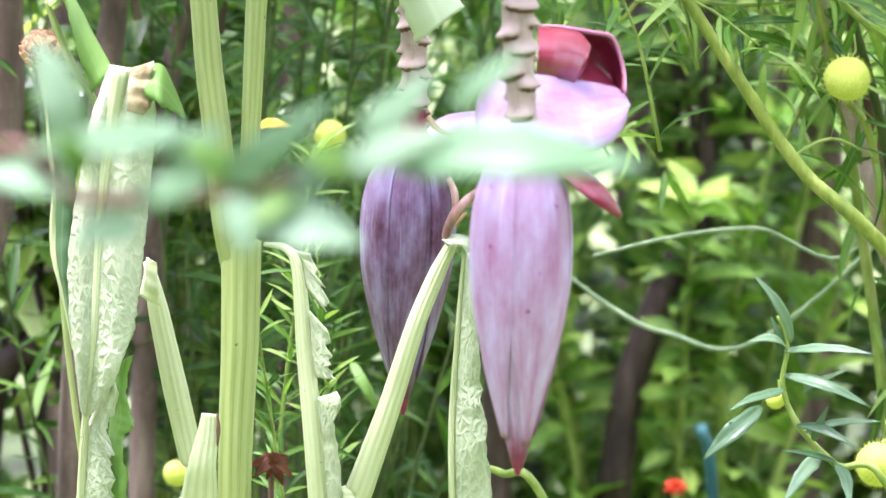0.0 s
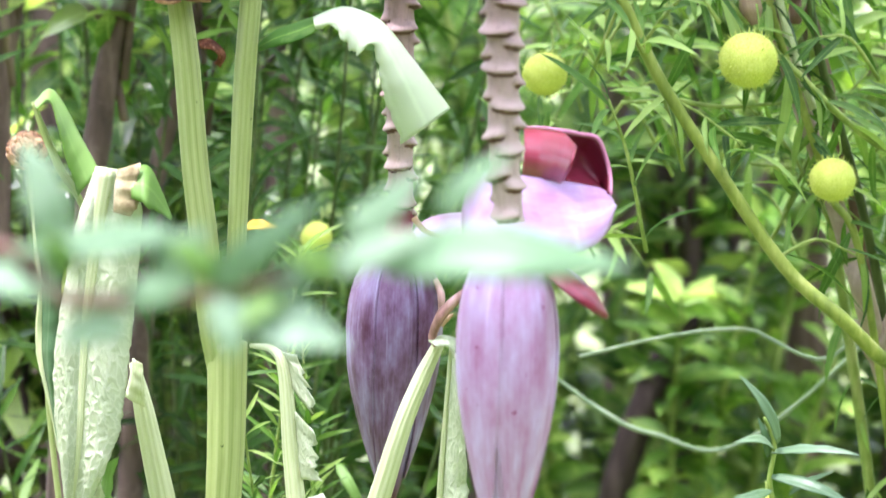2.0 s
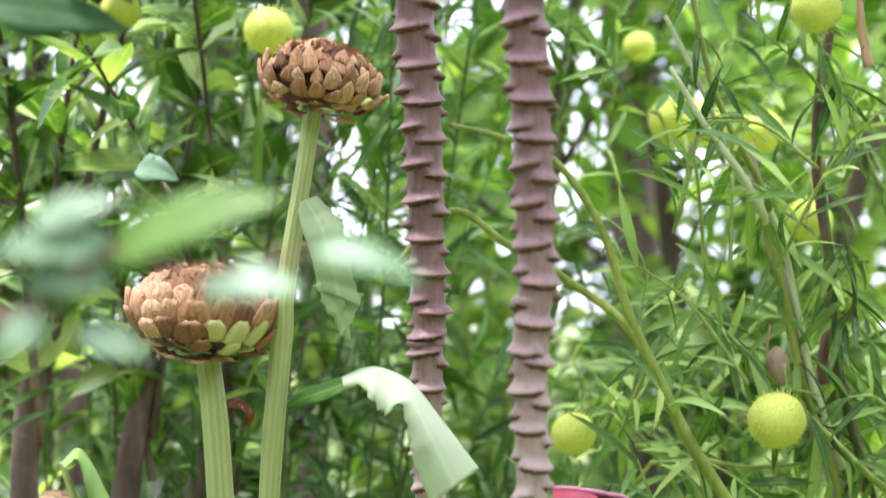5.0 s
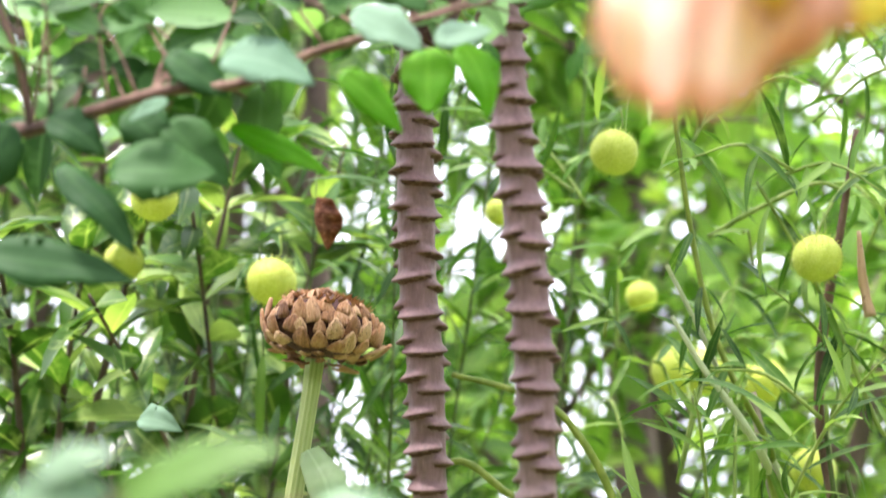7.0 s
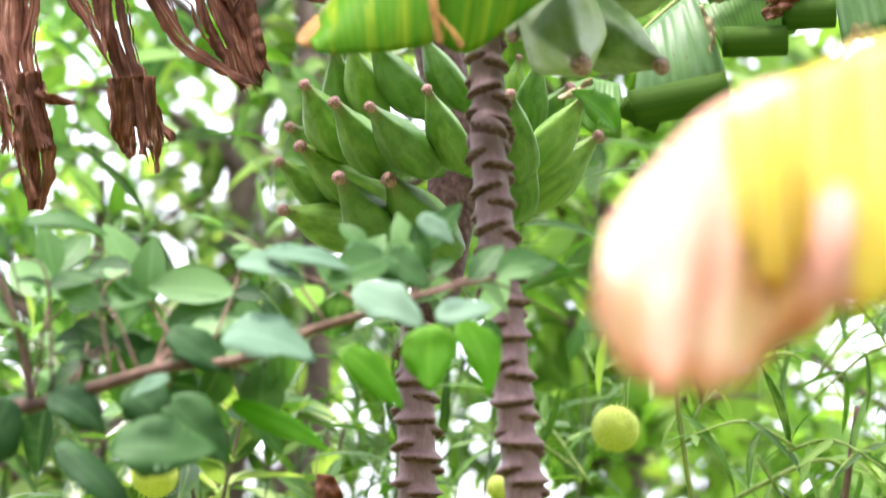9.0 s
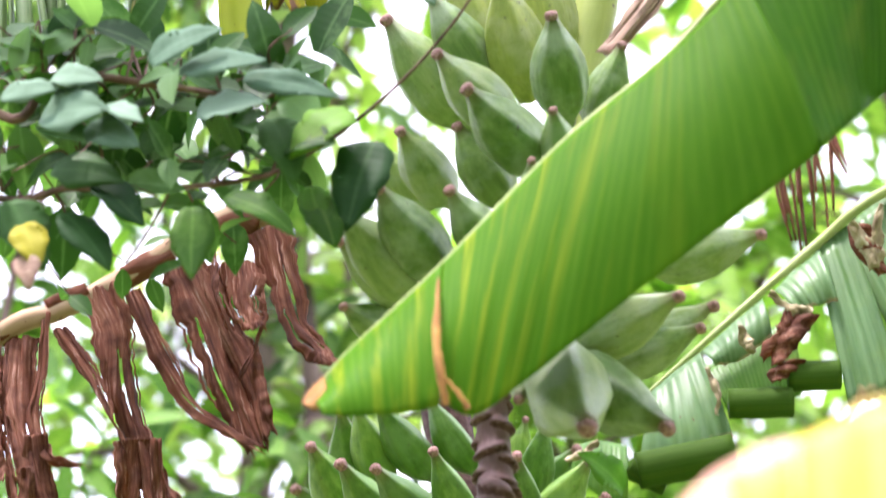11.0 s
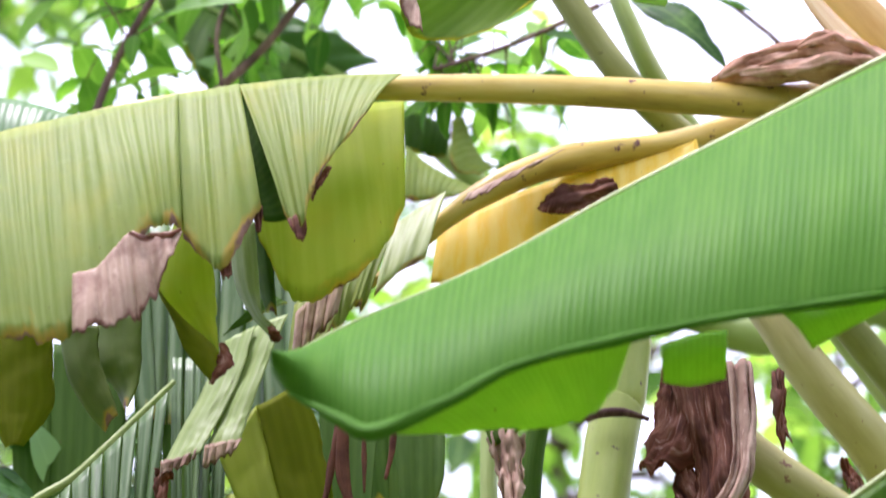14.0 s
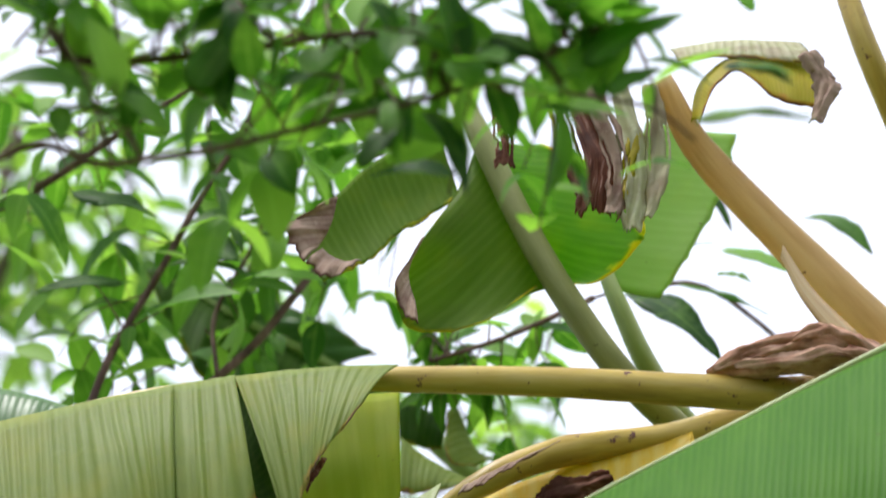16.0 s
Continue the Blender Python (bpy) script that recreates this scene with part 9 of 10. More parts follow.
def near_banana():
    t = thing("banana_plant", "near banana plant with fresh green leaves and a dying yellow one", "banana plant", group="banana plants")
    part("pseudostem", tube([(0.92, 1.5, -0.05), (0.9, 1.5, 1.0), (0.86, 1.5, 1.8), (0.8, 1.52, 2.75)], [0.1, 0.09, 0.08, 0.05], 40, 24, wob=0.08), MIDRIB_GREEN, t)
    # leaf that slants across the bunch
    m = part("leaf_stalk", tube([(-0.114, 1.980, 2.086), (-0.095, 1.980, 2.117), (-0.019, 1.980, 2.192), (0.075, 1.980, 2.292), (0.155, 1.980, 2.362), (0.216, 1.980, 2.428), (0.336, 1.980, 2.519), (0.437, 1.940, 2.577), (0.8, 1.52, 2.7)], [0.0010, 0.0014, 0.0021, 0.0027, 0.0031, 0.0038, 0.0048, 0.0069, 0.0117], 60, 12), MIDRIB_GREEN, t)
    blade(m, [(-0.112, 1.975, 2.084), (-0.094, 1.975, 2.115), (-0.057, 1.975, 2.152), (-0.019, 1.975, 2.190)], [(-0.105, 1.950, 2.066), (-0.085, 1.950, 2.065), (-0.052, 1.950, 2.066), (-0.020, 1.950, 2.072)], BLADE_BANDED, "fresh green blade end with a yellowed rim", rows=30, cols=14, bulge=0.012, ripple=0.001, waves=2, seed=1)
    blade(m, [(-0.019, 1.975, 2.190), (0.075, 1.975, 2.290), (0.154, 1.975, 2.360), (0.216, 1.975, 2.426)], [(-0.019, 1.945, 2.078), (0.005, 1.940, 2.065), (0.042, 1.935, 2.089), (0.108, 1.930, 2.142), (0.189, 1.930, 2.207), (0.264, 1.930, 2.266)], BLADE_BANDED, "fresh green blade with yellow bands", rows=90, cols=22, bulge=0.013, ripple=0.0008, waves=6, seed=2, curl=0.012)
    blade(m, [(0.215, 1.974, 2.425), (0.275, 1.975, 2.469), (0.335, 1.975, 2.515), (0.437, 1.940, 2.576)], [(0.263, 1.935, 2.266), (0.297, 1.960, 2.304), (0.323, 1.980, 2.332), (0.426, 1.960, 2.402)], BLADE_MID, "darker folded part of the blade", rows=40, cols=22, bulge=0.008, ripple=0.0008, waves=4, seed=3)
    # far half behind the midrib, out of view, added to shade the bananas
    blade(m, [(-0.019, 1.982, 2.190), (0.075, 1.982, 2.290), (0.155, 1.982, 2.360), (0.216, 1.982, 2.426)], [(0.0, 2.10, 2.145), (0.09, 2.14, 2.222), (0.175, 2.145, 2.290), (0.24, 2.14, 2.355)], BLADE_MID, "unseen far half of the blade, added to shade the bunch", rows=40, cols=10, bulge=-0.004, ripple=0.0008, waves=3, seed=12)
    part("brown_tear", ribbon([(-0.021, 1.955, 2.173), (-0.022, 1.935, 2.129), (-0.020, 1.925, 2.096), (-0.015, 1.925, 2.067)], (0.002, 0.005, 0.007, 0.005), 0.3, 0.0008, 3, cols=6, curl=0.1), TEAR, m, "brown torn crease")
    part("brown_tear", ribbon([(-0.017, 1.925, 2.089), (-0.005, 1.925, 2.074), (0.001, 1.925, 2.064)], (0.002, 0.004, 0.004), 0.3, 0.0008, 4, cols=6, curl=0.1), TEAR, m, "brown torn crease")
    part("dry_tip", sheet([(-0.121, 1.970, 2.082), (-0.115, 1.970, 2.092), (-0.105, 1.970, 2.102)], [(-0.118, 1.960, 2.076), (-0.109, 1.960, 2.073), (-0.100, 1.960, 2.080)], 10, 5, 0.004, 0.001), TEAR, m, "withered orange leaf tip")
    # the broad leaf above it
    m2 = part("leaf_stalk", tube([(-0.143, 1.800, 2.519), (-0.089, 1.900, 2.614), (0.018, 1.900, 2.667), (0.128, 1.900, 2.736), (0.223, 1.900, 2.791), (0.354, 1.900, 2.867), (0.486, 1.865, 2.914), (0.8, 1.52, 2.74)], [0.0010, 0.0014, 0.0021, 0.0027, 0.0034, 0.0045, 0.0069, 0.0117], 60, 12), MIDRIB_GREEN, t)
    blade(m2, [(-0.141, 1.797, 2.518), (-0.125, 1.830, 2.549), (-0.098, 1.880, 2.595), (-0.059, 1.895, 2.625), (-0.010, 1.895, 2.649), (0.058, 1.895, 2.688), (0.137, 1.895, 2.737), (0.222, 1.895, 2.787), (0.352, 1.895, 2.861), (0.484, 1.865, 2.910)], [(-0.141, 1.786, 2.509), (-0.127, 1.783, 2.490), (-0.097, 1.772, 2.465), (-0.062, 1.758, 2.441), (-0.019, 1.745, 2.455), (0.041, 1.738, 2.484), (0.109, 1.735, 2.501), (0.182, 1.732, 2.517), (0.294, 1.724, 2.531), (0.410, 1.714, 2.547)], BLADE_FRESH, "broad fresh green banana blade", rows=110, cols=26, bulge=0.024, ripple=0.0006, waves=5, seed=3, curl=0.022)
    part("rolled_rim", tube([(-0.128, 1.790, 2.490), (-0.091, 1.772, 2.459), (-0.064, 1.762, 2.443), (-0.013, 1.747, 2.459), (0.044, 1.742, 2.488), (0.166, 1.737, 2.517), (0.303, 1.727, 2.535)], [0.002, 0.005, 0.0075, 0.0055, 0.0042, 0.0034, 0.003], 70, 14, wob=0.35, flat=0.7), BLADE_FRESH, m2, "rolled lower rim of the blade")
    # underside pieces whose brightness comes from the backlight-coloured material
    blade(m2, [(-0.055, 1.800, 2.468), (-0.010, 1.800, 2.491), (0.053, 1.800, 2.524), (0.125, 1.800, 2.543)], [(-0.050, 1.840, 2.481), (0.003, 1.840, 2.484), (0.049, 1.840, 2.486), (0.087, 1.840, 2.493), (0.113, 1.840, 2.520)], BLADE_BACKLIT, "underside behind the rolled rim, backlight put into its colour", rows=60, cols=8, bulge=0.004, ripple=0.002, waves=3, jag=0.03, seed=6)
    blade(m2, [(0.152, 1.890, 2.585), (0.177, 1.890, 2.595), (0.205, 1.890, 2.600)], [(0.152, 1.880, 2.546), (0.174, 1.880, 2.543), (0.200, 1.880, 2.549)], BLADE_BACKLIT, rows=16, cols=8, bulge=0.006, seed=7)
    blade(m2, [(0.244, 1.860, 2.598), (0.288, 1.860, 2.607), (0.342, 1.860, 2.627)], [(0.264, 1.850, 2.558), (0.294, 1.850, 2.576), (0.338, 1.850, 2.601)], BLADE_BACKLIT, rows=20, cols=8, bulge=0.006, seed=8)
    # the dying leaf, close to the eye
    m3 = part("leaf_stalk", tube([(0.136, 1.080, 1.791), (0.155, 1.080, 1.798), (0.190, 1.100, 1.825), (0.5, 1.2, 1.85), (0.86, 1.48, 1.8)], [0.0018, 0.0027, 0.0040, 0.0089, 0.0133], 30, 10), MIDRIB, t, "yellow stalk of the dying leaf")
    blade(m3, [(0.129, 1.060, 1.796), (0.148, 1.060, 1.805), (0.183, 1.060, 1.816)], [(0.124, 1.050, 1.729), (0.144, 1.050, 1.702), (0.178, 1.050, 1.714)], BLADE_LEMON, "bright yellow blade", rows=40, cols=14, bulge=0.012, ripple=0.002, waves=2, seed=1)
    blade(m3, [(0.153, 1.065, 1.806), (0.135, 1.065, 1.801), (0.117, 1.065, 1.796), (0.094, 1.065, 1.783), (0.072, 1.065, 1.760), (0.057, 1.065, 1.740)], [(0.148, 1.050, 1.700), (0.126, 1.050, 1.690), (0.098, 1.050, 1.672), (0.080, 1.050, 1.664), (0.064, 1.050, 1.679), (0.049, 1.050, 1.701)], BLADE_ORANGE, "dry pinkish-orange end of the leaf", rows=50, cols=16, bulge=0.016, ripple=0.006, waves=1.6, jag=0.1, seed=2)
    blade(m3, [(0.100, 1.050, 1.781), (0.111, 1.050, 1.783), (0.125, 1.050, 1.790)], [(0.104, 1.040, 1.730), (0.114, 1.040, 1.701), (0.124, 1.040, 1.708)], BLADE_LEMON, "yellow streak", rows=20, cols=10, bulge=0.01, ripple=0.004, jag=0.15, seed=3)


near_banana()


# ---- leafy shrubs on the near side ----
def shrub_twigs(p, mains, leaf, n, box, depth, seed, every=0.03, size_var=1.0, start=0.35, **kw):
    """Shoots that leave the nearest main twig and end inside a box (two corners), each with leaves."""
    r = random.Random(seed)
    pts = [q for line in mains for q in spline(line, 24)]
    (x0, _, z0), (x1, _, z1) = box
    for i in range(n):
        e = Vector((r.uniform(min(x0, x1), max(x0, x1)), r.uniform(*depth), r.uniform(min(z0, z1), max(z0, z1))))
        a = min(pts, key=lambda q: (q - e).length + r.uniform(0, 0.08))
        mid = a.lerp(e, 0.5) + Vector((r.uniform(-0.02, 0.02), r.uniform(-0.02, 0.02), r.uniform(0, 0.04)))
        p.stem([a, mid, e], [0.0013, 0.001, 0.0007], leaf, every, n=10, seg=6, joined=True, start=start, **kw)


def put_leaves(p, rows, mat, face=(0.1, -1, 0.7), droop=0.1, wide=1.18):
    for a, b, w in rows:
        turn = (face[0] + p.rng.uniform(-0.35, 0.35), face[1], face[2] + p.rng.uniform(-0.4, 0.3))
        part("leaf", leaf_bm(a, b, w * wide, droop * p.rng.uniform(0.2, 1.2), turn, 0.1), mat, p.t)


def near_shrub():
    p = Plant("shrub", "pale-leaved shrub close to the eye", "shrub", 61, TWIG, GREEN_PALE, "leafy shrubs")
    trunk = [(-0.42, 1.3, -0.05), (-0.4, 1.28, 0.6), (-0.36, 1.22, 1.2), (-0.34, 1.2, 1.55)]
    p.stem(trunk, [0.018, 0.015, 0.011, 0.006], n=24, seg=10, name="trunk", mat=BARK)
    low = [trunk[2], (-0.192, 1.120, 1.375), (-0.146, 1.100, 1.366), (-0.108, 1.100, 1.366), (-0.079, 1.100, 1.369), (-0.050, 1.100, 1.375), (-0.021, 1.100, 1.379)]
    high = [trunk[3], (-0.193, 1.120, 1.501), (-0.154, 1.100, 1.514), (-0.136, 1.100, 1.527), (-0.103, 1.100, 1.518), (-0.056, 1.100, 1.527)]
    p.stem(low, [0.005, 0.004, 0.003, 0.0026, 0.0022, 0.0016, 0.001], n=40, name="twig")
    p.stem(high, [0.005, 0.004, 0.003, 0.0024, 0.0016, 0.001], n=40, name="twig")
    put_leaves(p, (((-0.021, 1.100, 1.379), (0.080, 1.080, 1.381), 0.0218), ((0.004, 1.100, 1.400), (0.032, 1.100, 1.423), 0.0098), ((-0.032, 1.100, 1.390), (-0.003, 1.100, 1.415), 0.0129), ((-0.041, 1.100, 1.377), (0.004, 1.090, 1.392), 0.0111),
                   ((-0.146, 1.100, 1.386), (-0.161, 1.100, 1.430), 0.0164), ((-0.101, 1.100, 1.392), (-0.166, 1.100, 1.384), 0.0129), ((-0.108, 1.100, 1.370), (-0.088, 1.100, 1.396), 0.0156), ((-0.086, 1.100, 1.370), (-0.043, 1.100, 1.406), 0.0129),
                   ((-0.080, 1.100, 1.368), (-0.078, 1.090, 1.343), 0.0156), ((-0.073, 1.100, 1.359), (-0.032, 1.090, 1.348), 0.0196), ((-0.120, 1.100, 1.357), (-0.148, 1.100, 1.349), 0.0124), ((-0.120, 1.100, 1.366), (-0.091, 1.080, 1.375), 0.0116),
                   ((-0.149, 1.100, 1.368), (-0.184, 1.100, 1.377), 0.0147), ((-0.064, 1.100, 1.370), (-0.028, 1.100, 1.386), 0.0107)), GREEN_PALE)
    put_leaves(p, (((-0.137, 1.100, 1.523), (-0.066, 1.080, 1.549), 0.0231), ((-0.084, 1.100, 1.376), (-0.102, 1.090, 1.389), 0.0111), ((-0.034, 1.100, 1.376), (-0.056, 1.090, 1.386), 0.0102), ((-0.059, 1.100, 1.368), (-0.074, 1.090, 1.356), 0.0102), ((-0.142, 1.100, 1.377), (-0.152, 1.090, 1.393), 0.0089)), GREEN_NEARLIME)
    put_leaves(p, (((-0.138, 1.100, 1.530), (-0.183, 1.100, 1.526), 0.0169), ((-0.136, 1.100, 1.516), (-0.172, 1.100, 1.511), 0.0133), ((-0.100, 1.100, 1.512), (-0.060, 1.090, 1.511), 0.0187),
                   ((-0.056, 1.100, 1.527), (-0.013, 1.090, 1.514), 0.0138), ((-0.150, 1.100, 1.494), (-0.120, 1.100, 1.485), 0.0116), ((-0.161, 1.100, 1.505), (-0.152, 1.100, 1.521), 0.0142), ((-0.167, 1.100, 1.536), (-0.134, 1.100, 1.546), 0.0133), ((-0.163, 1.100, 1.501), (-0.183, 1.100, 1.485), 0.0133)), GREEN_PALE)
    # upper twig, seen against the sky
    t2 = [(-0.42, 1.32, 1.5), (-0.5, 1.32, 2.1), (-0.306, 1.320, 2.567), (-0.208, 1.300, 2.576), (-0.147, 1.300, 2.588), (-0.086, 1.300, 2.607), (-0.031, 1.300, 2.623), (0.018, 1.300, 2.639), (0.066, 1.300, 2.632), (0.118, 1.300, 2.619), (0.144, 1.300, 2.593)]
    return p, t2


NEAR, UPPER_TWIG = near_shrub()
NEAR.done()


def upper_twig():
    p = Plant("shrub", "glossy-leaved twig hanging out of focus above", "shrub", 62, TWIG, GREEN_BRIGHT, "leafy shrubs")
    p.stem([(-0.46, 1.36, -0.05), (-0.48, 1.34, 1.2), (-0.52, 1.32, 2.15)], [0.014, 0.011, 0.007], n=20, seg=10, name="trunk", mat=BARK)
    main = [(-0.52, 1.32, 2.15), (-0.317, 1.340, 2.720), (-0.237, 1.330, 2.686), (-0.139, 1.320, 2.686), (-0.057, 1.320, 2.700), (0.032, 1.320, 2.680), (0.112, 1.320, 2.699)]
    p.stem(main, [0.006, 0.004, 0.003, 0.0026, 0.0022, 0.0018, 0.001], n=50, name="twig")
    p.stem(UPPER_TWIG, [0.007, 0.005, 0.0028, 0.0022, 0.002, 0.002, 0.0019, 0.0017, 0.0014, 0.0012, 0.001], n=70, name="twig")
    kw = dict(lift=0.5, spread=0.9, jitter=1.2, face=1.5)
    shrub_twigs(p, [UPPER_TWIG[3:], main[1:]], 0.0473, 48, ((-0.300, 1.300, 2.742), (0.072, 1.300, 2.597)), (1.25, 1.45), 5, every=0.022, **kw)
    shrub_twigs(p, [UPPER_TWIG[3:], main[1:]], 0.0473, 13, ((-0.296, 1.300, 2.782), (0.032, 1.300, 2.653)), (1.25, 1.45), 6, every=0.022, **kw)
    shrub_twigs(p, [UPPER_TWIG[6:], main[4:]], 0.0473, 11, ((0.004, 1.300, 2.749), (0.136, 1.300, 2.638)), (1.25, 1.42), 9, every=0.024, **kw)
    put_leaves(p, (((-0.021, 1.300, 2.616), (0.008, 1.290, 2.543), 0.0173), ((-0.042, 1.300, 2.625), (-0.038, 1.300, 2.576), 0.0116), ((0.022, 1.300, 2.681), (0.051, 1.300, 2.662), 0.0173), ((-0.042, 1.300, 2.677), (-0.003, 1.300, 2.674), 0.0105),
                   ((0.145, 1.300, 2.608), (0.217, 1.300, 2.608), 0.0131), ((0.165, 1.300, 2.652), (0.208, 1.300, 2.645), 0.0142), ((-0.145, 1.300, 2.687), (-0.142, 1.300, 2.617), 0.0210)), GREEN_BRIGHT)
    put_leaves(p, (((0.081, 1.300, 2.652), (0.141, 1.300, 2.697), 0.0266), ((0.021, 1.300, 2.676), (0.055, 1.300, 2.653), 0.0233), ((0.150, 1.300, 2.607), (0.219, 1.300, 2.612), 0.0160), ((0.165, 1.300, 2.653), (0.207, 1.300, 2.638), 0.0167), ((0.094, 1.300, 2.629), (0.126, 1.300, 2.652), 0.0167), ((0.052, 1.300, 2.620), (0.093, 1.300, 2.609), 0.0150), ((-0.046, 1.300, 2.681), (-0.003, 1.300, 2.674), 0.0150), ((-0.162, 1.300, 2.635), (-0.131, 1.300, 2.687), 0.0283), ((-0.058, 1.300, 2.572), (-0.031, 1.300, 2.609), 0.0167)), GREEN_BRIGHT)
    p.done(0.56, 0.15, 0.25, 5)
    p.t.location, p.t.scale = (0, 0, -0.075), (1.05, 1.05, 1.05)


upper_twig()


def citrus_shrub():
    p = Plant("citrus_tree", "young tree with glossy dark green oval leaves", "tree", 71, TWIG, GREEN_CITRUS, "leafy shrubs")
    trunk = [(-0.82, 2.1, -0.05), (-0.8, 2.1, 0.9), (-0.74, 2.08, 1.7), (-0.72, 2.1, 2.4), (-0.66, 2.15, 2.75)]
    p.stem(trunk, [0.03, 0.026, 0.02, 0.014, 0.008], n=30, seg=10, name="trunk", mat=BARK)
    # the branch across the flower stalks
    b1 = [trunk[2], (-0.350, 1.950, 1.797), (-0.298, 1.920, 1.804), (-0.241, 1.900, 1.817), (-0.202, 1.900, 1.828), (-0.151, 1.900, 1.833), (-0.101, 1.900, 1.854), (-0.069, 1.900, 1.864), (-0.031, 1.920, 1.881), (0.013, 1.950, 1.903)]
    p.stem(b1, [0.009, 0.006, 0.005, 0.0045, 0.004, 0.0038, 0.0036, 0.003, 0.0024, 0.0016], n=60, name="branch")
    p.stem([(-0.298, 1.920, 1.805), (-0.307, 1.920, 1.848), (-0.319, 1.920, 1.884), (-0.338, 1.930, 1.923)], [0.003, 0.0026, 0.002, 0.0014], n=16, name="branch")
    # lit, sheen and dark leaves of one branch, toned by material
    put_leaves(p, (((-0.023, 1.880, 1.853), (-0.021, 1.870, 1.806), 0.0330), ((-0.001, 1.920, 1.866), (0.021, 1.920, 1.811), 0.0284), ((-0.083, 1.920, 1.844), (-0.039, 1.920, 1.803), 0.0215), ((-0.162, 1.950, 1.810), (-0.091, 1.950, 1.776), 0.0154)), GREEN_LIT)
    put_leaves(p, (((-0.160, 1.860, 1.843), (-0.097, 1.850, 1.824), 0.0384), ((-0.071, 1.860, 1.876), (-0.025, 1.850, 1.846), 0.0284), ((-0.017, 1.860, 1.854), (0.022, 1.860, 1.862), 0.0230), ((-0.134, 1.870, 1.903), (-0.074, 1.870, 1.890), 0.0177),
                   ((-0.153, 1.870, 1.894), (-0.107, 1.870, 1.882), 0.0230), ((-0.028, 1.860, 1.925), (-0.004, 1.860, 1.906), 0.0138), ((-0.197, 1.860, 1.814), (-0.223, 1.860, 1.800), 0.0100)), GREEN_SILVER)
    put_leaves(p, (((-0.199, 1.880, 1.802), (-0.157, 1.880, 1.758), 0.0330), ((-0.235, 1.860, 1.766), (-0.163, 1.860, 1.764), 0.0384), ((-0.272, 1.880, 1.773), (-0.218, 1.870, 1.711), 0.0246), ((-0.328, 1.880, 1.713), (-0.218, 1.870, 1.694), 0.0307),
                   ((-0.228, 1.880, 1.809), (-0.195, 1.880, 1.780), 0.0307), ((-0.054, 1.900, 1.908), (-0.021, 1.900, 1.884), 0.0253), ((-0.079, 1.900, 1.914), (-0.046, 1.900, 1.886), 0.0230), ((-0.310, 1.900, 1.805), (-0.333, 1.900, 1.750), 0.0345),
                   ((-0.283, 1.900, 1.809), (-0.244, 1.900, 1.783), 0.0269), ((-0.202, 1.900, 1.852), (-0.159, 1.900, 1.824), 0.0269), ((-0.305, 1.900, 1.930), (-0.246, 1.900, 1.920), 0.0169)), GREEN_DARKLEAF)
    part("leaf", leaf_bm((0.040, 2.300, 1.964), (0.095, 2.280, 1.973), 0.0344, 0.1), GREEN_BRIGHT, p.t)
    part("leaf", leaf_bm((0.132, 2.300, 2.101), (0.093, 2.280, 2.130), 0.0325, 0.1), GREEN_BRIGHT, p.t)
    kw = dict(lift=0.5, spread=0.9, jitter=1.1, face=1.7)
    shrub_twigs(p, [b1[2:9]], 0.0499, 26, ((-0.329, 1.900, 1.940), (-0.135, 1.900, 1.809)), (1.9, 2.1), 3, every=0.035, **kw)
    shrub_twigs(p, [b1[2:9]], 0.0461, 9, ((-0.100, 1.900, 1.916), (0.084, 1.900, 1.867)), (1.9, 2.05), 4, every=0.04, **kw)
    # the dense upper part
    u1 = [trunk[3], (-0.404, 2.120, 2.305), (-0.319, 2.100, 2.301), (-0.237, 2.100, 2.301), (-0.183, 2.100, 2.307), (-0.151, 2.100, 2.316), (-0.101, 2.100, 2.349), (-0.051, 2.080, 2.386), (-0.010, 2.070, 2.432), (0.019, 2.060, 2.475)]
    p.stem(u1, [0.008, 0.0036, 0.0028, 0.0026, 0.0022, 0.002, 0.0017, 0.0015, 0.0013, 0.001], n=60, name="branch")
    u2 = [trunk[4], (-0.397, 2.100, 2.381), (-0.330, 2.080, 2.392), (-0.247, 2.080, 2.382), (-0.174, 2.080, 2.372), (-0.119, 2.080, 2.381)]
    p.stem(u2, [0.006, 0.0045, 0.004, 0.003, 0.0024, 0.0014], n=40, name="branch")
    shrub_twigs(p, [u1[1:6], u2[1:]], 0.0530, 56, ((-0.393, 2.100, 2.462), (-0.110, 2.100, 2.301)), (2.04, 2.26), 7, every=0.032, **kw)
    shrub_twigs(p, [u1[1:6], u2[1:]], 0.0475, 9, ((-0.384, 2.100, 2.322), (-0.181, 2.100, 2.253)), (2.06, 2.26), 8, every=0.036, **kw)
    put_leaves(p, (((-0.214, 2.040, 2.262), (-0.210, 2.030, 2.199), 0.0297), ((-0.188, 2.050, 2.275), (-0.132, 2.040, 2.238), 0.0263), ((-0.141, 2.050, 2.316), (-0.102, 2.030, 2.312), 0.0339), ((-0.123, 2.060, 2.286), (-0.109, 2.050, 2.235), 0.0238), ((-0.037, 2.060, 2.493), (-0.014, 2.060, 2.457), 0.0170)), GREEN_BRIGHT)
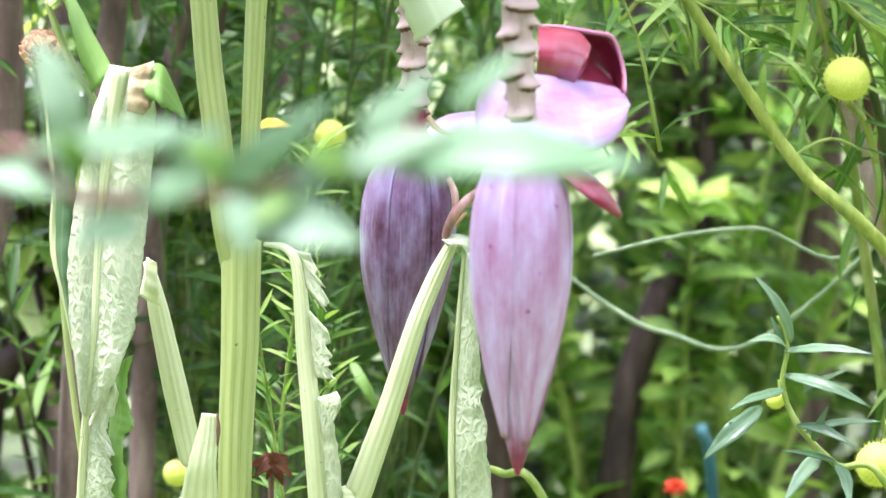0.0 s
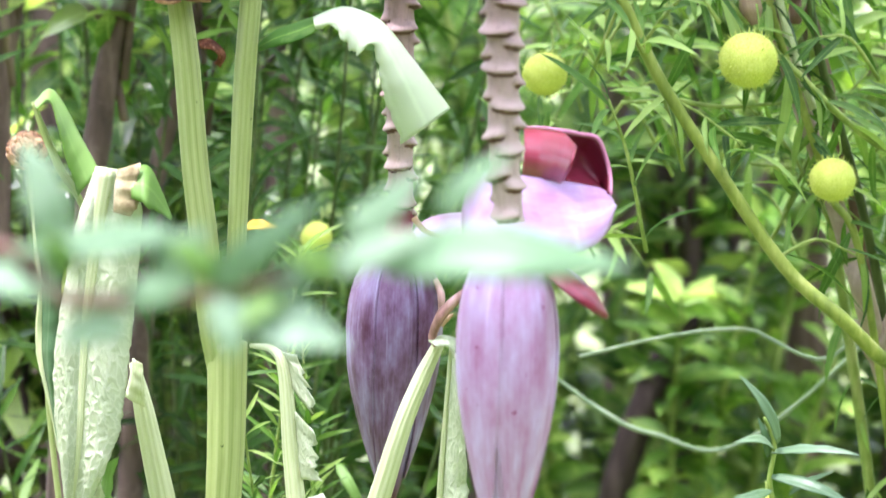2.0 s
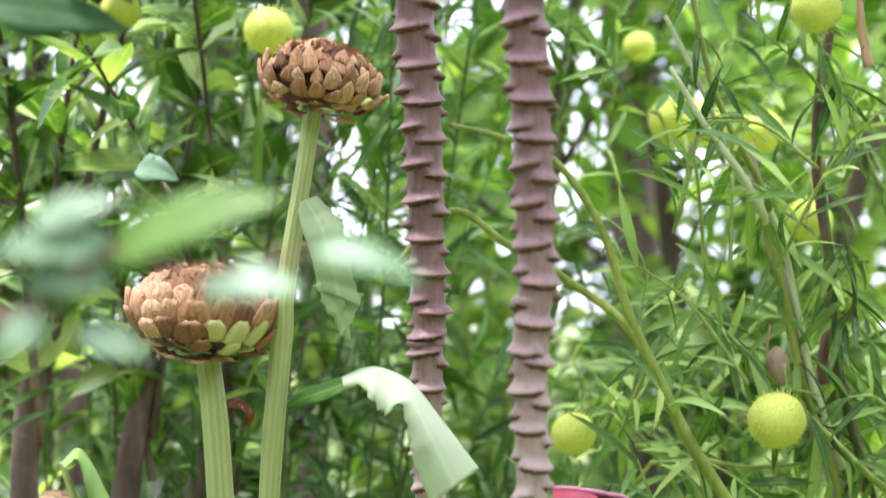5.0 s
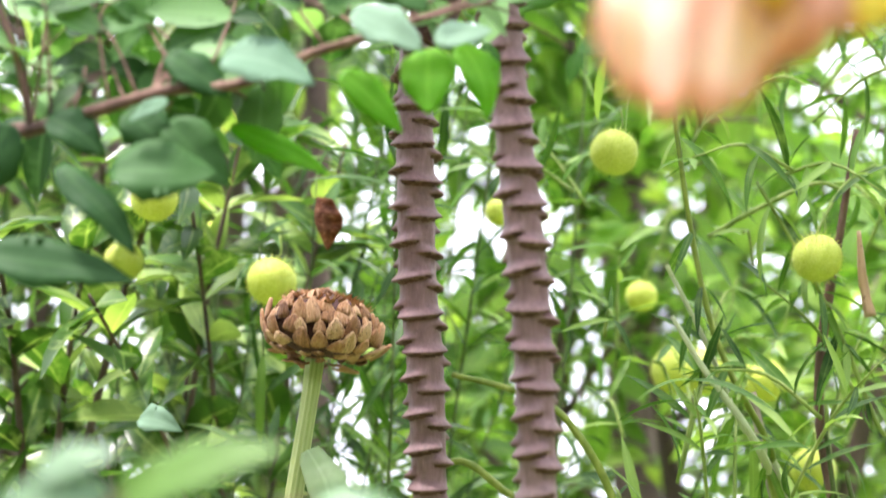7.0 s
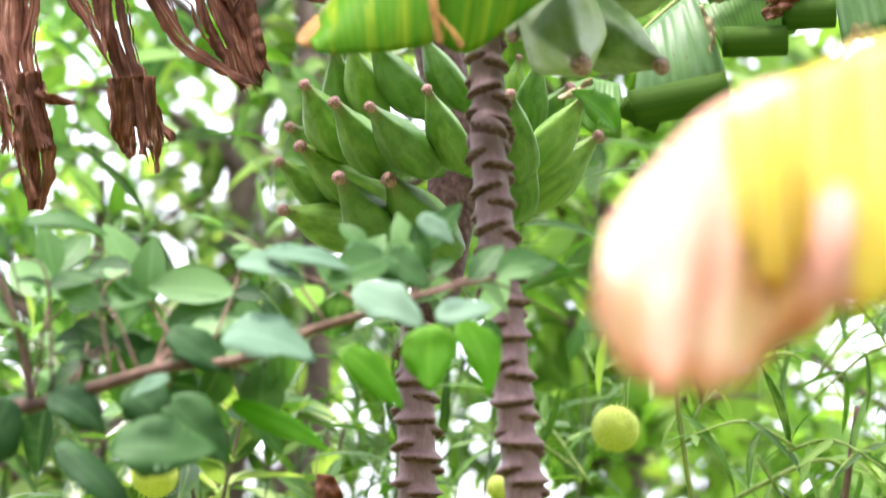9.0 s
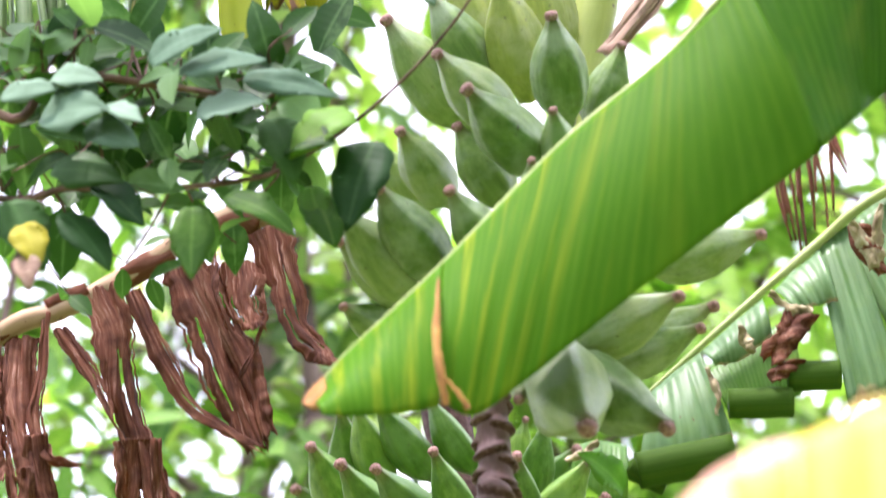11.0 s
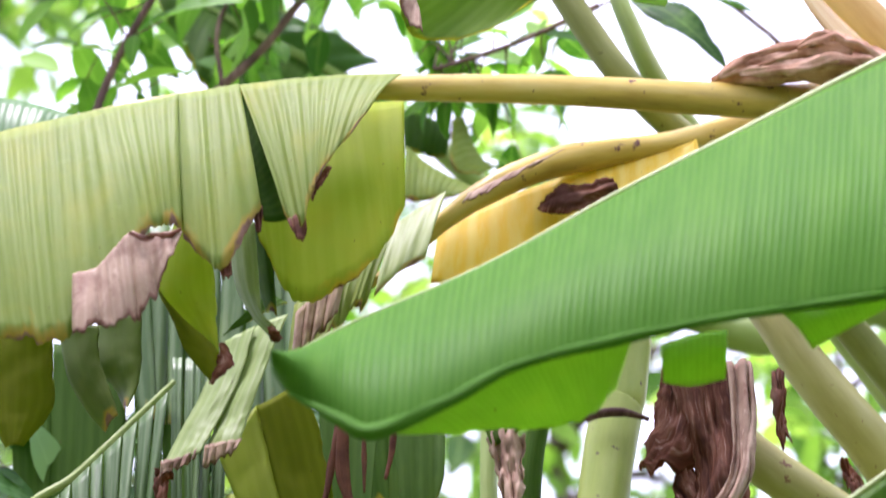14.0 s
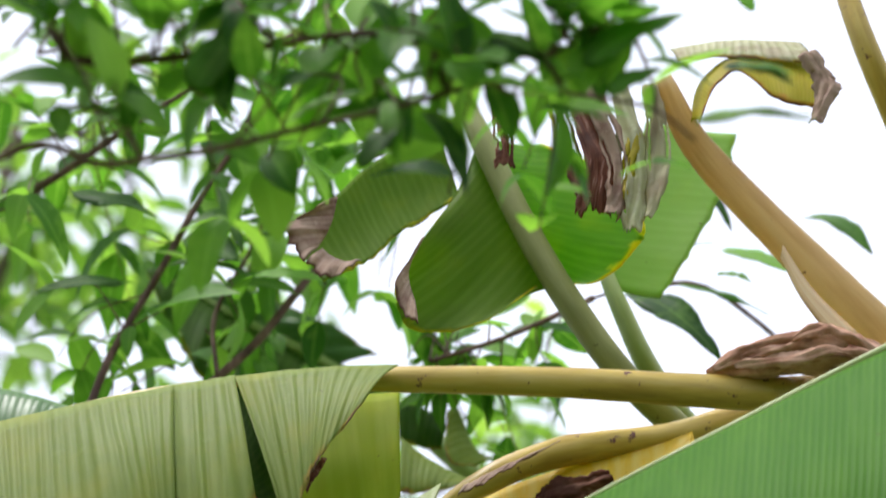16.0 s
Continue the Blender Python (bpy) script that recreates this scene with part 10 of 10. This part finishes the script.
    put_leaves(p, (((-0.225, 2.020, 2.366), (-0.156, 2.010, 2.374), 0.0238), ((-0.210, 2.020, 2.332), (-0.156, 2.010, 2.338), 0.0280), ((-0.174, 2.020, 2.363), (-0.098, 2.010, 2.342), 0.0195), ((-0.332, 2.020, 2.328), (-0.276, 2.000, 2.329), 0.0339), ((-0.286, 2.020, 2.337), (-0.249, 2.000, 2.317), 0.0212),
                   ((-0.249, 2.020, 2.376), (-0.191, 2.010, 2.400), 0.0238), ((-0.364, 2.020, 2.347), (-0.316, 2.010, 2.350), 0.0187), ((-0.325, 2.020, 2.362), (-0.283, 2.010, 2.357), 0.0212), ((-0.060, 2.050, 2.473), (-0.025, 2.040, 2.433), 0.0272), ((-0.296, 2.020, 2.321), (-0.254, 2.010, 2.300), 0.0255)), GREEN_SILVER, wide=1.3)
    shrub_twigs(p, [[trunk[4], (-0.455, 2.660, 2.807), (-0.315, 2.680, 2.856), (-0.159, 2.700, 2.893)]], 0.0630, 26, ((-0.519, 2.660, 3.013), (-0.118, 2.660, 2.727)), (2.6, 2.78), 17, every=0.035, **kw)
    part("yellow_leaf", leaf_bm((-0.347, 2.050, 2.251), (-0.330, 2.040, 2.210), 0.0297, 0.1), LEAF_YELLOW, p.t, "yellowing leaf with a brown tip")
    part("brown_tip", leaf_bm((-0.342, 2.04, 2.222), (-0.336, 2.03, 2.19), 0.022, 0.1), BLADE_PINK, p.t, "withered brown tip of the yellowing leaf")
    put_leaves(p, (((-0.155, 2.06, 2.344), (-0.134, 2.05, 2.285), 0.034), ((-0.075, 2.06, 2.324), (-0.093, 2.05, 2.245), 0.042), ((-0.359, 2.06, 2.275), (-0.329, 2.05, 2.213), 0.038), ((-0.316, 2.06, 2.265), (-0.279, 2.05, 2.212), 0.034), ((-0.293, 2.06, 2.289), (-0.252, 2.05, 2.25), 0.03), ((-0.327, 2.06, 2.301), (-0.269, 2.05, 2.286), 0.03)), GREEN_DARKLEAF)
    put_leaves(p, (((-0.093, 2.05, 2.347), (-0.137, 2.04, 2.301), 0.034), ((-0.116, 2.06, 2.277), (-0.102, 2.05, 2.231), 0.03)), GREEN_BRIGHT)
    p.done(0.54, 0.16, 0.2, 5)


citrus_shrub()


def high_shrub():
    """The tree whose crown fills the upper view."""
    p = Plant("tree", "slender tree with drooping fresh green leaves", "tree", 81, TWIG, GREEN_BRIGHT, "leafy shrubs")
    trunk = [(-1.2, 2.9, -0.05), (-1.15, 2.9, 1.6), (-1.0, 2.85, 2.9), (-0.85, 2.8, 3.4)]
    p.stem(trunk, [0.05, 0.04, 0.026, 0.016], n=30, seg=10, name="trunk", mat=BARK)
    s1 = [(-0.437, 2.700, 3.351), (-0.411, 2.700, 3.448), (-0.359, 2.700, 3.575), (-0.316, 2.700, 3.690), (-0.275, 2.700, 3.777), (-0.240, 2.700, 3.896)]
    s2 = [(-0.287, 2.720, 3.421), (-0.239, 2.720, 3.479), (-0.194, 2.720, 3.553), (-0.135, 2.740, 3.667), (-0.080, 2.760, 3.822)]
    s3 = [(-0.341, 2.740, 3.452), (-0.297, 2.740, 3.528), (-0.260, 2.740, 3.623), (-0.222, 2.740, 3.731)]
    root = [trunk[2], (-0.620, 2.780, 3.278), (-0.524, 2.750, 3.290), (-0.437, 2.700, 3.351)]
    p.stem(root, [0.02, 0.012, 0.008, 0.0055], n=24, name="branch")
    p.stem([(-0.524, 2.750, 3.290), (-0.375, 2.740, 3.354), (-0.287, 2.720, 3.421)], [0.008, 0.006, 0.0055], n=16, name="branch")
    p.stem(s1, [0.0055, 0.005, 0.0048, 0.0045, 0.004, 0.003], n=30, name="branch")
    p.stem(s2, [0.0055, 0.0055, 0.005, 0.004, 0.003], n=30, name="branch")
    p.stem([(-0.287, 2.720, 3.421), *s3[1:]], [0.003, 0.003, 0.0026, 0.002], n=30, name="branch")
    s4 = [trunk[3], (-0.616, 2.750, 3.660), (-0.495, 2.740, 3.761), (-0.373, 2.740, 3.874), (-0.216, 2.740, 3.991)]
    p.stem(s4, [0.01, 0.007, 0.005, 0.004, 0.003], n=30, name="branch")
    kw = dict(lift=0.6, spread=0.9, jitter=1.3, face=1.0)
    mains = [s1, s2, s3, s4[1:]]
    shrub_twigs(p, mains, 0.0833, 50, ((-0.634, 2.750, 3.983), (-0.130, 2.750, 3.433)), (2.6, 2.95), 11, every=0.038, **kw)
    shrub_twigs(p, mains, 0.0889, 12, ((-0.302, 2.900, 4.012), (-0.066, 2.900, 3.573)), (2.85, 3.1), 12, every=0.05, **kw)
    put_leaves(p, (((-0.402, 2.660, 3.519), (-0.502, 2.640, 3.488), 0.0327), ((-0.471, 2.660, 3.659), (-0.362, 2.640, 3.602), 0.0458), ((-0.346, 2.660, 3.545), (-0.239, 2.640, 3.507), 0.0273), ((-0.295, 2.660, 3.667), (-0.256, 2.640, 3.546), 0.0218), ((-0.328, 2.660, 3.587), (-0.260, 2.640, 3.537), 0.0436), ((-0.244, 2.660, 3.527), (-0.155, 2.640, 3.503), 0.0251)), GREEN_BRIGHT)
    # sprig on the other side
    r1 = [(0.7, 2.95, 3.25), (0.364, 2.800, 3.569), (0.232, 2.700, 3.542), (0.162, 2.680, 3.508)]
    r2 = [(0.218, 2.700, 3.542), (0.259, 2.680, 3.570), (0.279, 2.680, 3.622)]
    r3 = [(0.162, 2.680, 3.508), (0.060, 2.700, 3.467), (-0.035, 2.720, 3.444)]
    for line in (r1, r2, r3):
        p.stem(line, [0.004, 0.003, 0.0028, 0.0016][:len(line)], n=16, name="branch")
    put_leaves(p, (((0.258, 2.660, 3.558), (0.305, 2.640, 3.558), 0.0240), ((0.202, 2.660, 3.499), (0.299, 2.620, 3.371), 0.0425), ((0.320, 2.660, 3.565), (0.398, 2.620, 3.495), 0.0327), ((0.426, 2.660, 3.614), (0.491, 2.620, 3.525), 0.0327), ((0.266, 2.700, 3.542), (0.373, 2.700, 3.495), 0.0185), ((0.315, 2.700, 3.559), (0.355, 2.700, 3.546), 0.0273), ((0.317, 2.700, 3.687), (0.336, 2.700, 3.624), 0.0109), ((0.385, 2.700, 3.991), (0.356, 2.700, 4.052), 0.0218)), GREEN_BRIGHT)
    shrub_twigs(p, [r3], 0.0667, 22, ((-0.065, 2.850, 3.590), (0.137, 2.850, 3.434)), (2.75, 2.95), 13, every=0.05, **kw)
    p.done(0.46, 0.16, 0.35, 5)


high_shrub()


def far_banana():
    """A further banana leaf seen between the others."""
    t = thing("banana_plant", "further banana plant with broad dark leaves", "banana plant", group="banana plants")
    part("pseudostem", tube([(1.1, 3.5, -0.05), (1.05, 3.5, 1.4), (0.697, 3.300, 3.287), (0.356, 3.200, 3.360), (0.058, 3.100, 3.501), (-0.076, 3.050, 3.598), (-0.153, 3.000, 3.625)], [0.1, 0.085, 0.05, 0.025, 0.016, 0.013, 0.011], 60, 16), MIDRIB_GREEN, t)
    m = part("leaf_stalk", tube([(-0.149, 3.000, 3.623), (-0.195, 3.000, 3.655), (-0.263, 3.000, 3.697), (-0.333, 3.000, 3.744), (-0.412, 3.000, 3.797)], [0.0109, 0.0097, 0.0079, 0.0055, 0.0024], 24, 10), MIDRIB_GREEN, t)
    rib = [(-0.164, 3.000, 3.634), (-0.263, 3.000, 3.697), (-0.333, 3.000, 3.744), (-0.412, 3.000, 3.797)]
    part("blade", sheet(rib, [(-0.189, 2.960, 3.532), (-0.290, 2.950, 3.535), (-0.354, 2.960, 3.622), (-0.416, 2.980, 3.767)], 40, 10, 0.015, 0.004, 3, seed=2, jag=0.05), BLADE_SHADE, m, "dark green blade")
    part("blade", sheet(rib, [(-0.104, 2.980, 3.636), (-0.164, 2.980, 3.682), (-0.280, 2.990, 3.755), (-0.405, 3.000, 3.806)], 40, 10, 0.01, 0.004, 3, seed=3, jag=0.05), BLADE_BLUE, m)
    part("blade", sheet([(-0.557, 2.500, 3.263), (-0.482, 2.500, 3.248), (-0.418, 2.500, 3.227)], [(-0.546, 2.480, 3.175), (-0.485, 2.480, 3.175), (-0.428, 2.490, 3.204)], 20, 6, 0.006, 0.002, 2, seed=5), BLADE_BLUE, t, "blue-green blade tip")
    # pale limbs of blade between the two midribs
    for a, b, mt, sd in (([(-0.067, 2.700, 3.321), (-0.034, 2.700, 3.290), (0.019, 2.700, 3.258)], [(-0.069, 2.680, 3.230), (-0.040, 2.680, 3.230), (-0.001, 2.680, 3.238)], BLADE_OLD, 1), ([(-0.001, 2.800, 3.430), (0.020, 2.800, 3.372), (0.047, 2.800, 3.356)], [(-0.014, 2.780, 3.408), (-0.014, 2.780, 3.343), (0.019, 2.780, 3.330)], BLADE_OLD, 2),
                         ([(-0.075, 2.900, 3.508), (-0.043, 2.900, 3.499), (-0.015, 2.900, 3.473)], [(-0.074, 2.880, 3.434), (-0.050, 2.880, 3.426), (-0.022, 2.880, 3.422)], BLADE_SHADE, 3)):
        part("blade", sheet(a, b, 16, 8, 0.008, 0.002, 2, seed=sd), mt, t)


far_banana()

tree("tree", "tall loose-crowned tree against the white sky", (-1.9, 6.0, 0), 6.6, 0.7, 91, GREEN_SKY, 16, 0.13, 0.35, 1.1, density=0.05)
tree("tree", "tall loose-crowned tree against the white sky", (-0.7, 6.8, 0), 6.4, 0.3, 92, GREEN_SKY, 16, 0.13, 0.35, 1.1, density=0.05)
tree("tree", "tall loose-crowned tree against the white sky", (0.5, 6.4, 0), 5.6, -0.3, 93, GREEN_SKY, 14, 0.13, 0.35, 1.0, density=0.055)
tree("tree", "tall loose-crowned tree against the white sky", (1.7, 6.6, 0), 5.4, -0.2, 94, GREEN_SKY, 14, 0.13, 0.35, 1.0, density=0.055)
# unseen hedges behind and beside the eye, added to block low sky light
def hedge(line, height, seed):
    t = thing("hedge", "unseen green hedge added to block low sky light", "hedge", group="hedges")
    path = spline(line, 40)
    bm = bmesh.new()
    rows = []
    for i, (p, (tt, sd, nn)) in enumerate(zip(path, frames_along(path))):
        out = Vector((0, 0, 1)).cross(tt).normalized()
        rows.append([bm.verts.new(p + out * (q * (0.45 + 0.15 * noise.noise(Vector((i * 0.5, z, q + seed))))) + Vector((0, 0, z * height * (1 + 0.06 * noise.noise(Vector((i * 0.35, seed, 0))))))) for q, z in ((-1, -0.01), (-1, 0.5), (-0.8, 0.97), (0.8, 0.97), (1, 0.5), (1, -0.01))])
    for a, b in zip(rows, rows[1:]):
        for k in range(5):
            bm.faces.new((a[k], a[k + 1], b[k + 1], b[k]))
    bm.faces.new(rows[0][::-1])
    bm.faces.new(rows[-1])
    part("core", bm, GREEN_FAR, t)
    l = Leafage(seed)
    r = l.rng
    for i in range(5200):
        j = r.randrange(40)
        p = path[j].lerp(path[j + 1], r.random())
        d = (path[j + 1] - path[j]).normalized()
        out = Vector((0, 0, 1)).cross(d) * r.choice((-1, 1))
        l.add(p + out * r.uniform(0.42, 0.62) + Vector((0, 0, r.uniform(0.05, 1.02) * height)), out + Vector((r.gauss(0, 0.6), r.gauss(0, 0.6), r.gauss(0.1, 0.6))), Vector((0, 0, 1)), r.uniform(0.12, 0.26))
    tagged(leaves_part("foliage", l.mesh(0.5), GREEN_FAR, t), kind="stuff")


hedge([(-5.2, -3.4, 0), (-2.5, -3.9, 0), (0, -4.0, 0), (2.5, -3.9, 0), (5.2, -3.4, 0)], 4.6, 201)
hedge([(-5.4, -2.9, 0), (-5.7, 0.5, 0), (-5.4, 4.2, 0)], 4.6, 202)
hedge([(5.4, -2.9, 0), (5.7, 0.5, 0), (5.4, 4.2, 0)], 4.6, 203)
